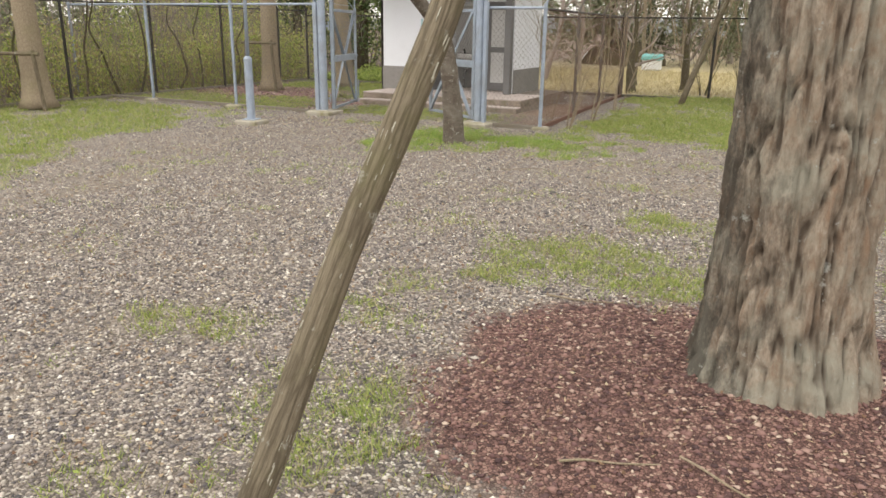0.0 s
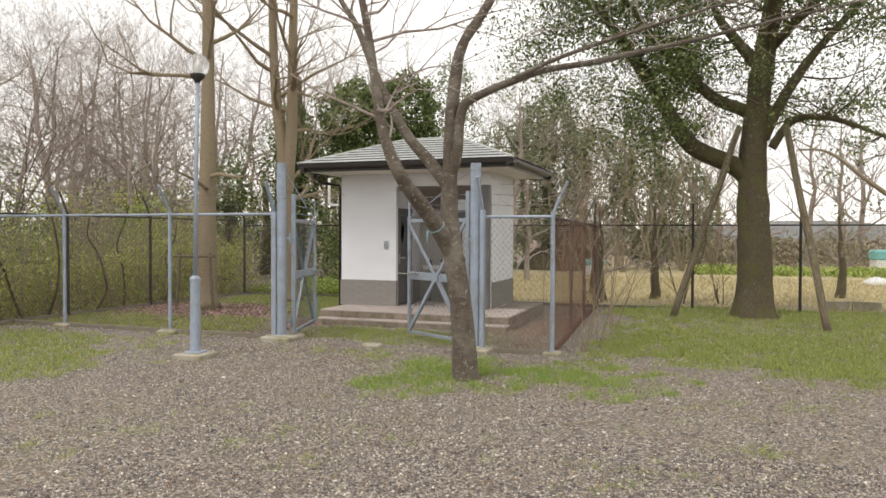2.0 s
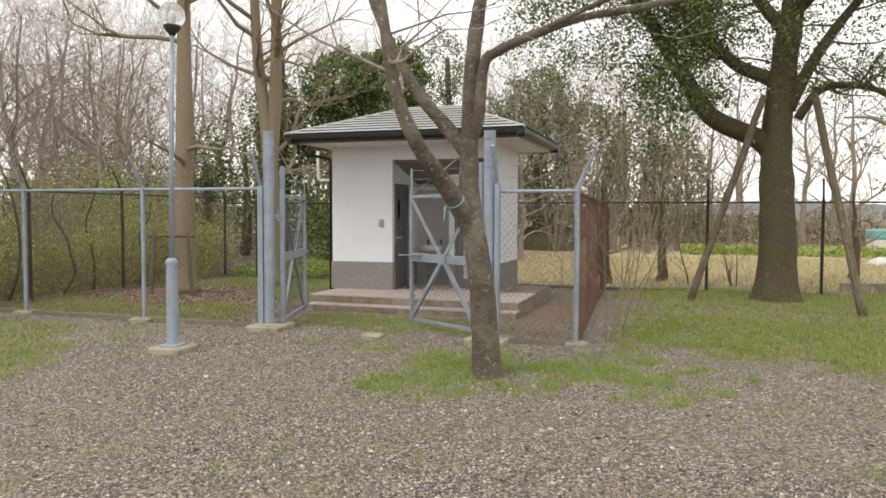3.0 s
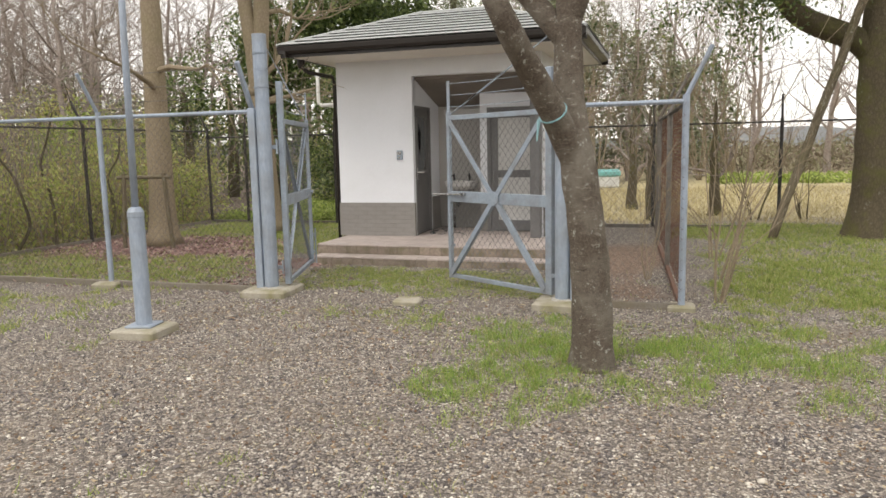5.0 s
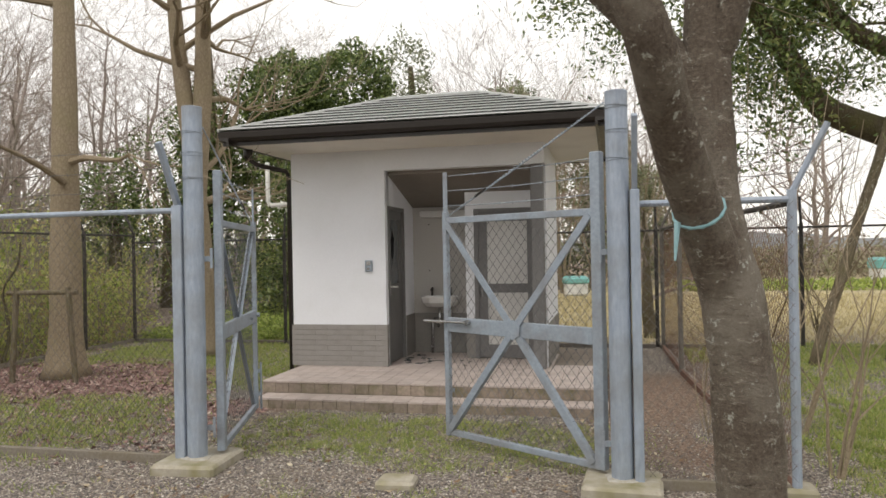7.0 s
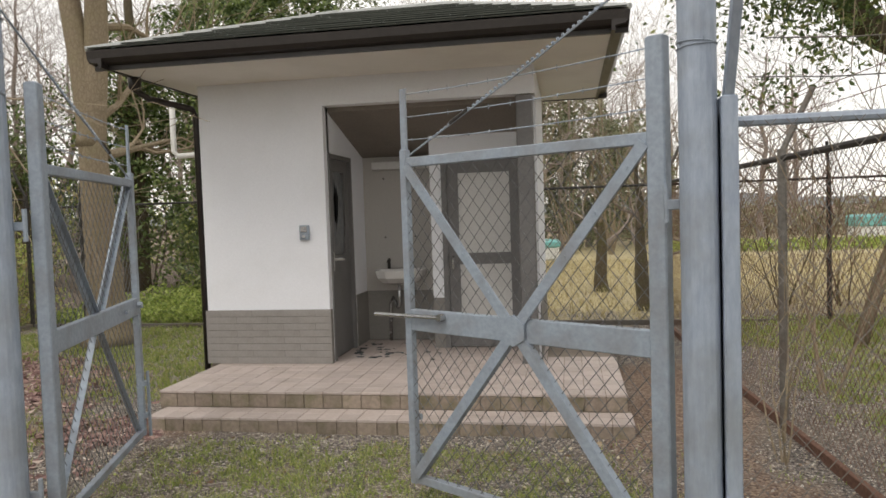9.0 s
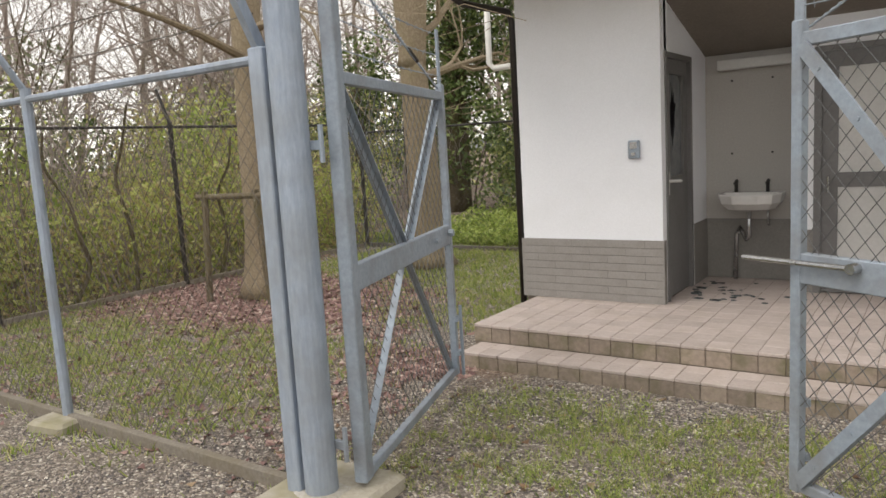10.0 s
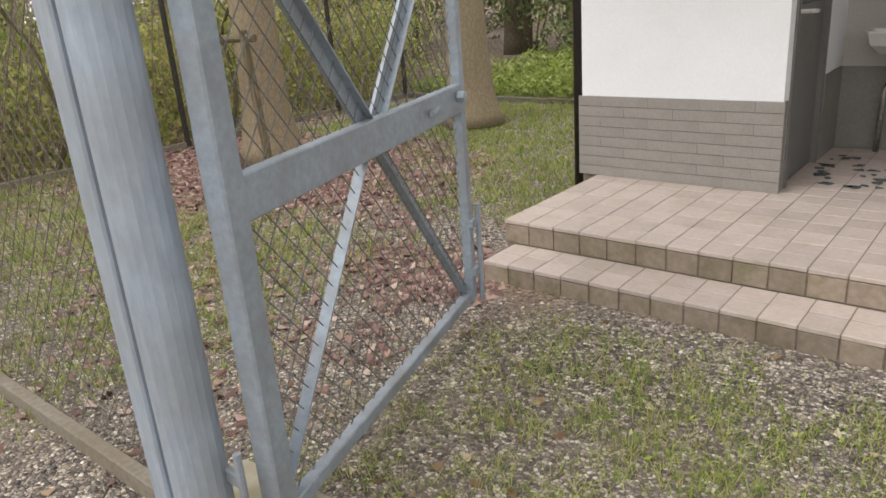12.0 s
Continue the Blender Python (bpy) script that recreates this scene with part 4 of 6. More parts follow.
def gate_leaf(h, e, label):
    """A mesh gate leaf from the hinge foot h to the free end e."""
    g = thing("gate_leaf", label, "gate", group="gate leaves")
    h, e = Vector((*h, 0)), Vector((*e, 0))
    u = (e - h).normalized()
    nrm = Vector((u.y, -u.x, 0))
    if nrm.y > 0:
        nrm = -nrm
    L = (e - h).length
    up = Vector((0, 0, 1))
    ang = math.degrees(math.atan2(u.y, u.x))
    R = Matrix.Translation(h) @ pose(0, 0, 0, 0, 0, ang)
    m = Mesh()
    m.box((-0.03, -0.03, 0.07), (0.05, 0.03, 2.19), R, bevel=0.006)
    part("hinge_stile", m, STEEL2, g)
    m = Mesh()
    m.box((L - 0.045, -0.022, 0.06), (L, 0.022, 1.86), R, bevel=0.005)
    m.box((L - 0.042, -0.006, 1.84), (L - 0.002, 0.006, 2.18), R)
    part("end_stile", m, STEEL2, g)
    zt, zm, zb = 1.79, 0.955, 0.09
    for name, z, w in (("top_rail", zt, 0.05), ("middle_rail", zm, 0.115), ("bottom_rail", zb, 0.045)):
        m = Mesh()
        m.box((0.05, -0.02, z - w / 2), (L - 0.045, 0.02, z + w / 2), R, bevel=0.004)
        part(name, m, STEEL2, g)
    lift = nrm * 0.028
    mid = h + u * (L * 0.5) + up * zm + lift
    for end in (h + u * 0.06 + up * (zt - 0.02), h + u * (L - 0.05) + up * (zt - 0.02), h + u * 0.06 + up * (zb + 0.02), h + u * (L - 0.05) + up * (zb + 0.02)):
        m = Mesh()
        m.bar(end + lift, mid, 0.052, 0.012, nrm)
        d = (mid - end - lift).normalized()
        w = d.cross(nrm).normalized() * 0.024
        m.bar(end + lift + w - nrm * 0.018, mid + w - nrm * 0.018, 0.006, 0.03, nrm)
        k = 0.12
        while k < (mid - end).length - 0.08:
            p = end + lift + d * k
            m.tube([p, p + nrm * 0.010], 0.008, 6)
            k += 0.24
        part("brace", m, STEEL2, g)
    m = Mesh()
    m.tube([mid - nrm * 0.004, mid + nrm * 0.014], 0.075, 6)
    part("gusset", m, STEEL2, g)
    m = Mesh()
    chain_link(m, h + u * 0.05, e - u * 0.045, zb + 0.02, zt - 0.02, r=0.0021, lift=-0.012)
    part("mesh_panel", m, GATEWIRE, g, "diamond wire mesh", kind="stuff")
    for z in (1.91, 2.03, 2.15):
        m = Mesh()
        barbed(m, h + u * 0.03 + up * z, e - u * 0.02 + up * z)
        part("barbed_wire", m, STEEL2, g)
    m = Mesh()
    if L > 0:
        for z in (0.20, 0.42):
            m.box((L - 0.05, -0.04, z - 0.015), (L + 0.01, -0.02, z + 0.015), R)
        m.tube([R @ Vector((L + 0.0, -0.045, 0.05)), R @ Vector((L + 0.0, -0.045, 0.5))], 0.011, 8)
    part("drop_bolt", m, STEEL2, g, "steel drop bolt")
    return g, R, L


gl, GLM, GLL = gate_leaf((-8.11, 11.20), (-8.59, 12.68), "open galvanised mesh gate leaf with crossed braces, swung inward")
gr, GRM, GRL = gate_leaf((-5.29, 11.17), (-6.53, 11.96), "half-open galvanised mesh gate leaf with crossed braces and barbed wire")
m = Mesh()
m.tube([GRM @ Vector((GRL - 0.28, 0.045, 0.985)), GRM @ Vector((GRL + 0.20, 0.05, 0.975))], 0.011, 8)
m.tube([GRM @ Vector((GRL - 0.28, 0.02, 0.985)), GRM @ Vector((GRL - 0.28, 0.06, 0.985))], 0.02, 8)
part("slide_bolt", m, CHROME, gr, "pale steel sliding bolt", smooth=False)
m = Mesh()
m.tube([(-8.42, 12.30, 0.955), (-8.62, 12.63, 0.955)], 0.010, 8)
m.tube([GLM @ Vector((GLL - 0.10, -0.03, 0.97)), GLM @ Vector((GLL - 0.10, -0.06, 0.97))], 0.022, 8)
part("latch_bolt", m, STEEL2, gl, "round-headed latch bolt")


def stay(top, end):
    g = thing("gate_stay", "twisted galvanised steel stay rod from post top to gate leaf", "stay rod", group="gate stays")
    m = Mesh()
    a, b = Vector(top), Vector(end)
    m.tube([a, a.lerp(b, 0.5) - Vector((0, 0, 0.015)), b], 0.0048, 6)
    n = int((b - a).length / 0.03)
    for i in range(n):
        p = a.lerp(b, (i + 0.5) / n)
        m.tube([p - (b - a).normalized() * 0.006, p + (b - a).normalized() * 0.006], 0.0062, 5)
    part("rod", m, STEEL2, g)
    m = Mesh()
    m.tube([a.lerp(b, 0.72), a.lerp(b, 0.80)], 0.011, 6)
    part("turnbuckle", m, DARKSTEEL, g)


stay((GPR.x - 0.075, GPR.y + 0.02, 2.50), GRM @ Vector((GRL - 0.06, 0, 1.83)))
stay((GPL.x + 0.075, GPL.y + 0.02, 2.50), GLM @ Vector((GLL - 0.06, 0, 1.83)))


KERB = surface("weathered_kerb_concrete", (0.16, 0.14, 0.115), (0.26, 0.23, 0.19), 0.95, grain=50, stain=5, bump=0.4, stain_colour=(0.17, 0.14, 0.09), stain_amount=0.7, world_space=True)


def fence_run(pts, mat, rail_mat, mesh_mat, label, top=1.83, foot=0.03, arm=(0, -0.26), posts=None, rail=0.021, wires=3, kerb=True, first=True, wire_r=0.0017, kerb_mat=None, pitch=0.078, group="fence runs"):
    g = thing("mesh_fence", label, "fence", group=group)
    pts = [Vector((*p, 0)) for p in pts]
    for i, p in enumerate(pts):
        if i == 0 and not first:
            continue
        m = Mesh()
        m.tube([p, p + Vector((0, 0, top + 0.06))], 0.03, 10)
        m.tube([p + Vector((0, 0, top + 0.04)), p + Vector((arm[0], arm[1], top + 0.46))], 0.02, 8)
        part("post", m, mat, g)
    for p, q in zip(pts, pts[1:]):
        m = Mesh()
        m.tube([p + Vector((0, 0, top)), q + Vector((0, 0, top))], rail, 8)
        part("top_rail", m, rail_mat, g)
        m = Mesh()
        chain_link(m, p, q, foot + 0.03, top, pitch, lift=0.03, r=wire_r)
        part("mesh_panel", m, mesh_mat, g, kind="stuff")
        for k in range(wires):
            f = 0.3 + 0.33 * k
            o = Vector((arm[0] * f, arm[1] * f, top + 0.04 + 0.42 * f))
            m = Mesh()
            barbed(m, p + o, q + o, 0.02, 0.2)
            part("barbed_wire", m, mesh_mat, g)
        if kerb:
            m = Mesh()
            u = (q - p).normalized()
            kw = 0.024 if kerb_mat else 0.02
            m.box((0.03, -kw, foot - 0.06), ((q - p).length - 0.03, kw, foot + 0.015), Matrix.Translation(p) @ pose(0, 0, 0, 0, 0, math.degrees(math.atan2(u.y, u.x))), bevel=0.004)
            part("kerb" if kerb_mat else "bottom_rail", m, kerb_mat or mesh_mat, g)
    return g


fence_run([(GPL.x - 0.13, FLY), (-10.36, FLY), (-12.6, FLY), (-14.9, FLY)], STEEL, STEEL, WIRE, "blue-grey posts with wire mesh and barbed wire beside the gate", top=1.89, first=False, kerb_mat=KERB)
fence_run([(GPR.x + 0.13, FLY), (-4.11, FLY)], STEEL, STEEL, WIRE, "short blue-grey fence panel between gate post and corner post", arm=(0.2, -0.05), first=False, kerb_mat=KERB)
fence_run([(-4.115, FLY), (-4.25, 13.35), (-4.40, 15.6), (-4.46, 17.85)], WIRE, DARKSTEEL, RUST, "rusty brown mesh fence with dead vines along the side yard", first=False, arm=(0.2, 0), top=1.81, wire_r=0.0016, pitch=0.065)
fence_run([(-13.8, 5.7), (-13.8, 7.9), (-13.8, 10.1), (-13.8, 12.3), (-13.78, 14.5), (-13.78, 16.7), (-13.75, 17.95)], DARKSTEEL, DARKSTEEL, WIRE, "dark thin-railed mesh fence before the thicket", first=True, arm=(-0.2, 0), top=1.93, rail=0.016, wire_r=0.0011, kerb_mat=KERB)
fence_run([(-13.75, 17.95)] + [(-12.82 + 2.07 * i, 17.92) for i in range(11)], DARKSTEEL, DARKSTEEL, WIRE,
          "dark thin-railed mesh fence before the dry field", first=False, arm=(0, 0.06), top=1.80, rail=0.016, wires=0, wire_r=0.001)

# ---- park lamp ----
LX, LY = -8.43, 9.33
lamp = thing("park_lamp", "slim grey park lamp with a clear globe on a dark cup", "street lamp", at=(LX, LY, 0))
m = Mesh()
m.box((-0.20, -0.20, -0.1), (0.20, 0.20, 0.045), pose(0.02, -0.02, 0, 0, 0, 5), bevel=0.015)
part("base_block", m, CONCRETE, lamp, "weathered concrete base block")
m = Mesh()
m.box((-0.115, -0.115, 0.045), (0.115, 0.115, 0.062), pose(0, 0, 0, 0, 0, 12), bevel=0.005)
part("base_plate", m, STEEL, lamp)
m = Mesh()
m.lathe((0, 0, 0.06), [(0.066, 0), (0.064, 0.9), (0.068, 0.905), (0.068, 0.945), (0.05, 0.975), (0.03, 0.985)], 20)
part("sleeve", m, STEEL, lamp, smooth=False)
m = Mesh()
m.tube([(0, 0, 1.03), (0.02, 0, 2.4), (0.05, 0, 3.57)], [0.030, 0.027, 0.024], 14)
part("pole", m, STEEL, lamp, smooth=True)
m = Mesh()
m.lathe((0.05, 0, 3.53), [(0.028, 0), (0.045, 0.03), (0.085, 0.07), (0.095, 0.10), (0.09, 0.115)], 18)
part("cup", m, DARKSTEEL, lamp, "dark cup under the globe", smooth=True)
clear, cn, cl, cb = shader("clear_globe_plastic", 0.06)
cb.inputs["Transmission Weight"].default_value = 0.75
cb.inputs["IOR"].default_value = 1.08
cb.inputs["Base Color"].default_value = (0.93, 0.94, 0.95, 1)
m = Mesh()
prof = [(0.145 * math.sin(a), 0.145 * (1 - math.cos(a))) for a in np.linspace(0.55, math.pi - 0.05, 12)]
m.lathe((0.05, 0, 3.61), prof, 24)
globe = part("globe", m, clear, lamp, "clear plastic globe", smooth=True)
m = Mesh()
m.lathe((0.05, 0, 3.63), [(0.03, 0), (0.035, 0.04), (0.05, 0.10), (0.04, 0.15), (0.015, 0.17)], 12)
part("bulb", m, PLASTIC, globe, "white unlit bulb", smooth=True)


# ---- plants ----
LEAF_DARK = island_leaf("dark_evergreen_leaf", [(0.0, (0.044, 0.070, 0.020)), (0.5, (0.102, 0.146, 0.041)), (0.85, (0.184, 0.224, 0.065)), (1.0, (0.326, 0.326, 0.122))], 0.4)
LEAF_IVY = island_leaf("ivy_leaf", [(0.0, (0.045, 0.070, 0.022)), (0.5, (0.12, 0.17, 0.05)), (1.0, (0.27, 0.33, 0.11))], 0.45)
LEAF_THICKET = island_leaf("thicket_leaf", [(0.0, (0.36, 0.27, 0.14)), (0.25, (0.52, 0.43, 0.22)), (0.5, (0.42, 0.47, 0.13)), (0.85, (0.58, 0.62, 0.19)), (1.0, (0.76, 0.70, 0.42))], 0.6, 0.5)
LEAF_PALE = island_leaf("pale_conifer_leaf", [(0.0, (0.12, 0.14, 0.08)), (0.5, (0.21, 0.235, 0.13)), (1.0, (0.36, 0.37, 0.23))], 0.6)
LEAF_GREEN = island_leaf("undergrowth_leaf", [(0.0, (0.17, 0.23, 0.05)), (0.5, (0.33, 0.42, 0.09)), (1.0, (0.55, 0.60, 0.20))], 0.55, 0.4)
BLADE = island_leaf("grass_blade", [(0.0, (0.16, 0.22, 0.05)), (0.4, (0.29, 0.37, 0.085)), (0.75, (0.42, 0.46, 0.14)), (0.9, (0.47, 0.42, 0.19)), (1.0, (0.58, 0.52, 0.29))], 0.6, 0.35)
FRESH = island_leaf("fresh_grass_blade", [(0.0, (0.15, 0.26, 0.045)), (0.45, (0.27, 0.42, 0.08)), (0.85, (0.40, 0.52, 0.13)), (1.0, (0.50, 0.48, 0.20))], 0.6, 0.4)
STRAW = island_leaf("dry_grass_blade", [(0.0, (0.36, 0.29, 0.14)), (0.6, (0.52, 0.45, 0.24)), (1.0, (0.66, 0.58, 0.36))], 0.7, 0.2)
DRYLEAF = island_leaf("dry_fallen_leaf", [(0.0, (0.12, 0.065, 0.035)), (0.45, (0.25, 0.155, 0.09)), (0.75, (0.42, 0.32, 0.2)), (1.0, (0.62, 0.55, 0.4))], 0.7, 0.1)
REDLEAF = island_leaf("red_brown_litter", [(0.0, (0.12, 0.066, 0.06)), (0.5, (0.25, 0.145, 0.13)), (0.85, (0.38, 0.25, 0.215)), (1.0, (0.55, 0.45, 0.38))], 0.75, 0.1)
STONE = island_leaf("crushed_stone", [(0.0, (0.075, 0.068, 0.072)), (0.3, (0.185, 0.163, 0.155)), (0.62, (0.32, 0.275, 0.235)), (0.9, (0.47, 0.42, 0.36)), (0.98, (0.68, 0.62, 0.53)), (1.0, (0.88, 0.83, 0.74))], 0.85, 0)
CHIP = island_leaf("red_bark_chip", [(0.0, (0.06, 0.034, 0.034)), (0.5, (0.17, 0.092, 0.083)), (0.85, (0.29, 0.17, 0.14)), (1.0, (0.55, 0.43, 0.34))], 0.85, 0)


def flakes(c, length, width, flat=0.0, rng=None, fold=0.25, upward=0.0):
    """Small folded leaves, four corners each, at the rows of c; flat 1 lays them down."""
    n = len(c)
    d = rng.normal(size=(n, 3))
    d[:, 2] = d[:, 2] * (1 - flat) + upward
    d /= np.linalg.norm(d, axis=1)[:, None]
    q = rng.normal(size=(n, 3))
    q[:, 2] *= 1 - flat
    s = np.cross(d, np.cross(q, d)) if flat < 0.5 else np.cross(d, np.array([0, 0, 1.0]) + 0.35 * rng.normal(size=(n, 3)))
    s /= np.maximum(np.linalg.norm(s, axis=1), 1e-6)[:, None]
    nn = np.cross(d, s)
    L = (length * rng.uniform(0.6, 1.35, n))[:, None]
    W = (width * rng.uniform(0.6, 1.3, n))[:, None]
    base, tip = c - d * L / 2, c + d * L / 2
    lift = nn * W * fold
    return np.stack([base, c + s * W / 2 + lift, tip, c - s * W / 2 + lift], 1)


QUAD = [(0, 1, 2), (0, 2, 3)]


def stuff_mesh(name, blocks, faces, mat):
    k = blocks.shape[1]
    n = len(blocks)
    f = (np.array(faces)[None] + (np.arange(n) * k)[:, None, None]).reshape(-1, len(faces[0]))
    me = bpy.data.meshes.new(name)
    me.vertices.add(n * k)
    me.vertices.foreach_set("co", blocks.astype(np.float32).ravel())
    m = f.shape[1]
    me.loops.add(f.size)
    me.loops.foreach_set("vertex_index", f.astype(np.int32).ravel())
    me.polygons.add(len(f))
    me.polygons.foreach_set("loop_start", (np.arange(len(f)) * m).astype(np.int32))
    me.update(calc_edges=True)
    me.materials.append(mat)
    return me


def smooth_path(pts, n=5):
    pts = [Vector(p) for p in pts]
    out = []
    for i in range(len(pts) - 1):
        p0, p1, p2, p3 = pts[max(i - 1, 0)], pts[i], pts[i + 1], pts[min(i + 2, len(pts) - 1)]
        for k in range(n):
            t = k / n
            out.append(0.5 * ((2 * p1) + (p2 - p0) * t + (2 * p0 - 5 * p1 + 4 * p2 - p3) * t * t + (3 * p1 - p0 - 3 * p2 + p3) * t ** 3))
    out.append(pts[-1])
    return out


def limb(mesh, pts, r0, r1, seg=10, n=5, wobble=0.12, power=1.0, flare=0.0, reach=0.22):
    path = smooth_path(pts, n)
    k = len(path) - 1
    mesh.tube(path, [(r0 + (r1 - r0) * (i / k) ** power) * (1 + flare * math.exp(-max(0.0, path[i].z) / reach)) for i in range(k + 1)], seg, wobble=wobble)
    return path


def grow(mesh, p, d, length, r, level, rng, tips, kids=(3, 4), lean=0.12, seg=None, fine=None):
    """A branch with its side branches, up to level 0 twigs."""
    steps = 4 if level > 1 else 3 if level == 1 else 1
    pts, radii = [p.copy()], [r]
    q, e = p.copy(), d.copy()
    for i in range(steps):
        e = (e + Vector((rng.gauss(0, lean), rng.gauss(0, lean), rng.gauss(0.05, lean)))).normalized()
        q = q + e * (length / steps)
        pts.append(q.copy())
        radii.append(max(r * (1 - 0.72 * (i + 1) / steps), 0.0028))
    target = fine if fine is not None else mesh
    target.tube(pts, radii, seg or (7 if level > 2 else 5 if level == 2 else 3), caps=False)
    if level == 0:
        tips.append((q, e))
        return
    k = rng.randint(*kids)
    for i in range(k):
        f = rng.uniform(0.25, 0.98) if i else 1.0
        j = min(int(f * steps), steps - 1)
        b = pts[j].lerp(pts[j + 1], f * steps - j)
        a = rng.uniform(0, 2 * math.pi)
        side = e.orthogonal().normalized()
        side = Matrix.Rotation(a, 3, e) @ side
        s = rng.uniform(0.45, 0.95)
        nd = (e * (1 - s * 0.45) + side * s * 0.75 + Vector((0, 0, 0.16))).normalized()
        grow(mesh, b, nd, length * rng.uniform(0.5, 0.78), max(r * (1 - 0.6 * f) * 0.72, 0.003), level - 1, rng, tips, kids, lean, None, fine)


def bare_tree(seed, tall, r, level=4, kids=(3, 4), first=0.3, name="bare_tree", label="leafless grey-brown woodland tree behind the fence", mat=None, spread=0.55, group="woodland trees"):
    rng = random.Random(seed)
    g = thing(name, label, "tree", group=group)
    trunk, fine, tips = Mesh(), Mesh(), []
    pts, n = [], 8
    x = y = 0.0
    for i in range(n + 1):
        pts.append(Vector((x, y, tall * i / n - 0.1)))
        x += rng.gauss(0, tall * 0.012)
        y += rng.gauss(0, tall * 0.012)
    radii = [r * (1.25 if i == 0 else 1.0) * (1 - 0.85 * i / n) for i in range(n + 1)]
    trunk.tube(pts, radii, 8, caps=False, wobble=0.1)
    count = int(6 + tall * 0.9)
    for i in range(count):
        f = first + (1 - first) * (i + rng.random()) / count
        j = min(int(f * n), n - 1)
        b = pts[j].lerp(pts[j + 1], f * n - j)
        a = i * 2.4 + rng.uniform(-0.4, 0.4)
        d = Vector((math.cos(a) * spread, math.sin(a) * spread, rng.uniform(0.35, 0.9))).normalized()
        grow(trunk, b, d, tall * (0.36 - 0.16 * f) * rng.uniform(0.8, 1.25), r * (1 - 0.8 * f) * 0.5, level - 2, rng, tips, kids, 0.16, None, fine)
    part("trunk", trunk, mat or TWIG, g)
    part("branchwork", fine, TWIG, g, kind="stuff")
    return g, tips


rngw = random.Random(21)
# woodland behind the left and rear fences
protos = [bare_tree(100 + i, t, r, 5, (3, 4), f, spread=1.05)[0] for i, (t, r, f) in enumerate(((10.5, 0.13, 0.18), (9.0, 0.11, 0.12), (12.0, 0.16, 0.25), (8.0, 0.10, 0.1)))]
places = []
for i in range(400):
    x, y = rngw.uniform(-46, 3), rngw.uniform(8, 46)
    left = x < -15.5 - 0.25 * max(0, 11 - y) and y < 20
    rear = x < -7 and y > 21.5 or (x < -13.5 and y > 19)
    far = -7 <= x < 0.5 and y > 34
    if not (left or rear or far):
        continue
    if any((x - a) ** 2 + (y - b) ** 2 < 3.3 for a, b in places):
        continue
    places.append((x, y))
places = places[:66]
for i, (x, y) in enumerate(places):
    d = math.hypot(x + 2.7, y - 2)
    s = (1.7 + (0.235 if x < -13 else 0.215) * d * rngw.uniform(0.72, 1.05)) / (10.5, 9.0, 12.0, 8.0)[i % 4]
    m4 = pose(x, y, 0, rngw.uniform(-14, 14), rngw.uniform(-14, 14), rngw.uniform(0, 360)) @ Matrix.Diagonal((s * 1.15, s * 1.15, s, 1))
    if i < 4:
        protos[i].matrix_basis = m4
    else:
        c = copy_thing(protos[i % 4], Matrix())
        c.matrix_basis = m4

# the two pale trees inside the fence, and one beside the yard
def pale_tree(stems, r, seed, label, name="pale_tree", branches=12, low=2.3):
    rng = random.Random(seed)
    g = thing(name, label, "tree")
    trunk, fine, tips = Mesh(), Mesh(), []
    for k, pts in enumerate(stems):
        path = limb(trunk, pts, r * (1.0 if k == 0 else 0.72), r * 0.3, 12, 8, 0.08, 0.8, 0.4 if k == 0 else 0.0)
        for i in range(branches):
            f = rng.uniform(0.3, 1.0)
            p = path[min(int(f * len(path)), len(path) - 1)]
            if p.z < low:
                continue
            a = rng.uniform(0, 2 * math.pi)
            d = Vector((math.cos(a), math.sin(a), rng.uniform(0.0, 0.6))).normalized()
            grow(trunk, p.copy(), d, rng.uniform(1.2, 2.3), r * 0.22, 3, rng, tips, (2, 4), 0.16, None, fine)
    part("trunk", trunk, PALEBARK, g, smooth=True)
    part("branchwork", fine, PALEBARK, g, kind="stuff")
    return g


pale_tree([[(-12.2, 14.4, 0), (-12.18, 14.4, 2.0), (-12.15, 14.4, 4.2), (-12.15, 14.4, 7.0), (-12.2, 14.45, 9.5)]], 0.235, 5, "straight pale-barked bare tree propped by a timber frame")
pale_tree([[(-11.47, 16.5, 0), (-11.52, 16.5, 1.6), (-11.62, 16.5, 3.2), (-11.88, 16.5, 5.4), (-11.95, 16.5, 8.5)],
           [(-11.58, 16.5, 2.5), (-11.45, 16.55, 4.0), (-11.38, 16.5, 6.0), (-11.3, 16.5, 8.6)]], 0.25, 6, "pale twin-stemmed bare tree inside the fence")
pale_tree([[(-13.12, 8.9, 0), (-13.17, 8.9, 2.0), (-13.3, 8.9, 4.2), (-13.5, 8.9, 8.0)]], 0.26, 7, "thick pale bare tree held by a timber frame", branches=9, low=3.2)


def tree_frame(cx, cy, w, z, turn, label="weathered round-timber support frame beside a tree"):
    g = thing("tree_support", label, "tree support", at=(cx, cy, 0), group="tree supports")
    c, s = math.cos(radians(turn)), math.sin(radians(turn))
    for k in (-1, 1):
        m = Mesh()
        m.tube([(c * w * 1.25 * k, s * w * 1.25 * k, -0.1), (c * w * k, s * w * k, z + 0.06)], 0.035, 8, wobble=0.1)
        part("stake", m, POLEWOOD, g)
    m = Mesh()
    m.tube([(-c * (w + 0.12), -s * (w + 0.12), z), (c * (w + 0.12), s * (w + 0.12), z)], 0.032, 8, wobble=0.1)
    part("crossbar", m, POLEWOOD, g)


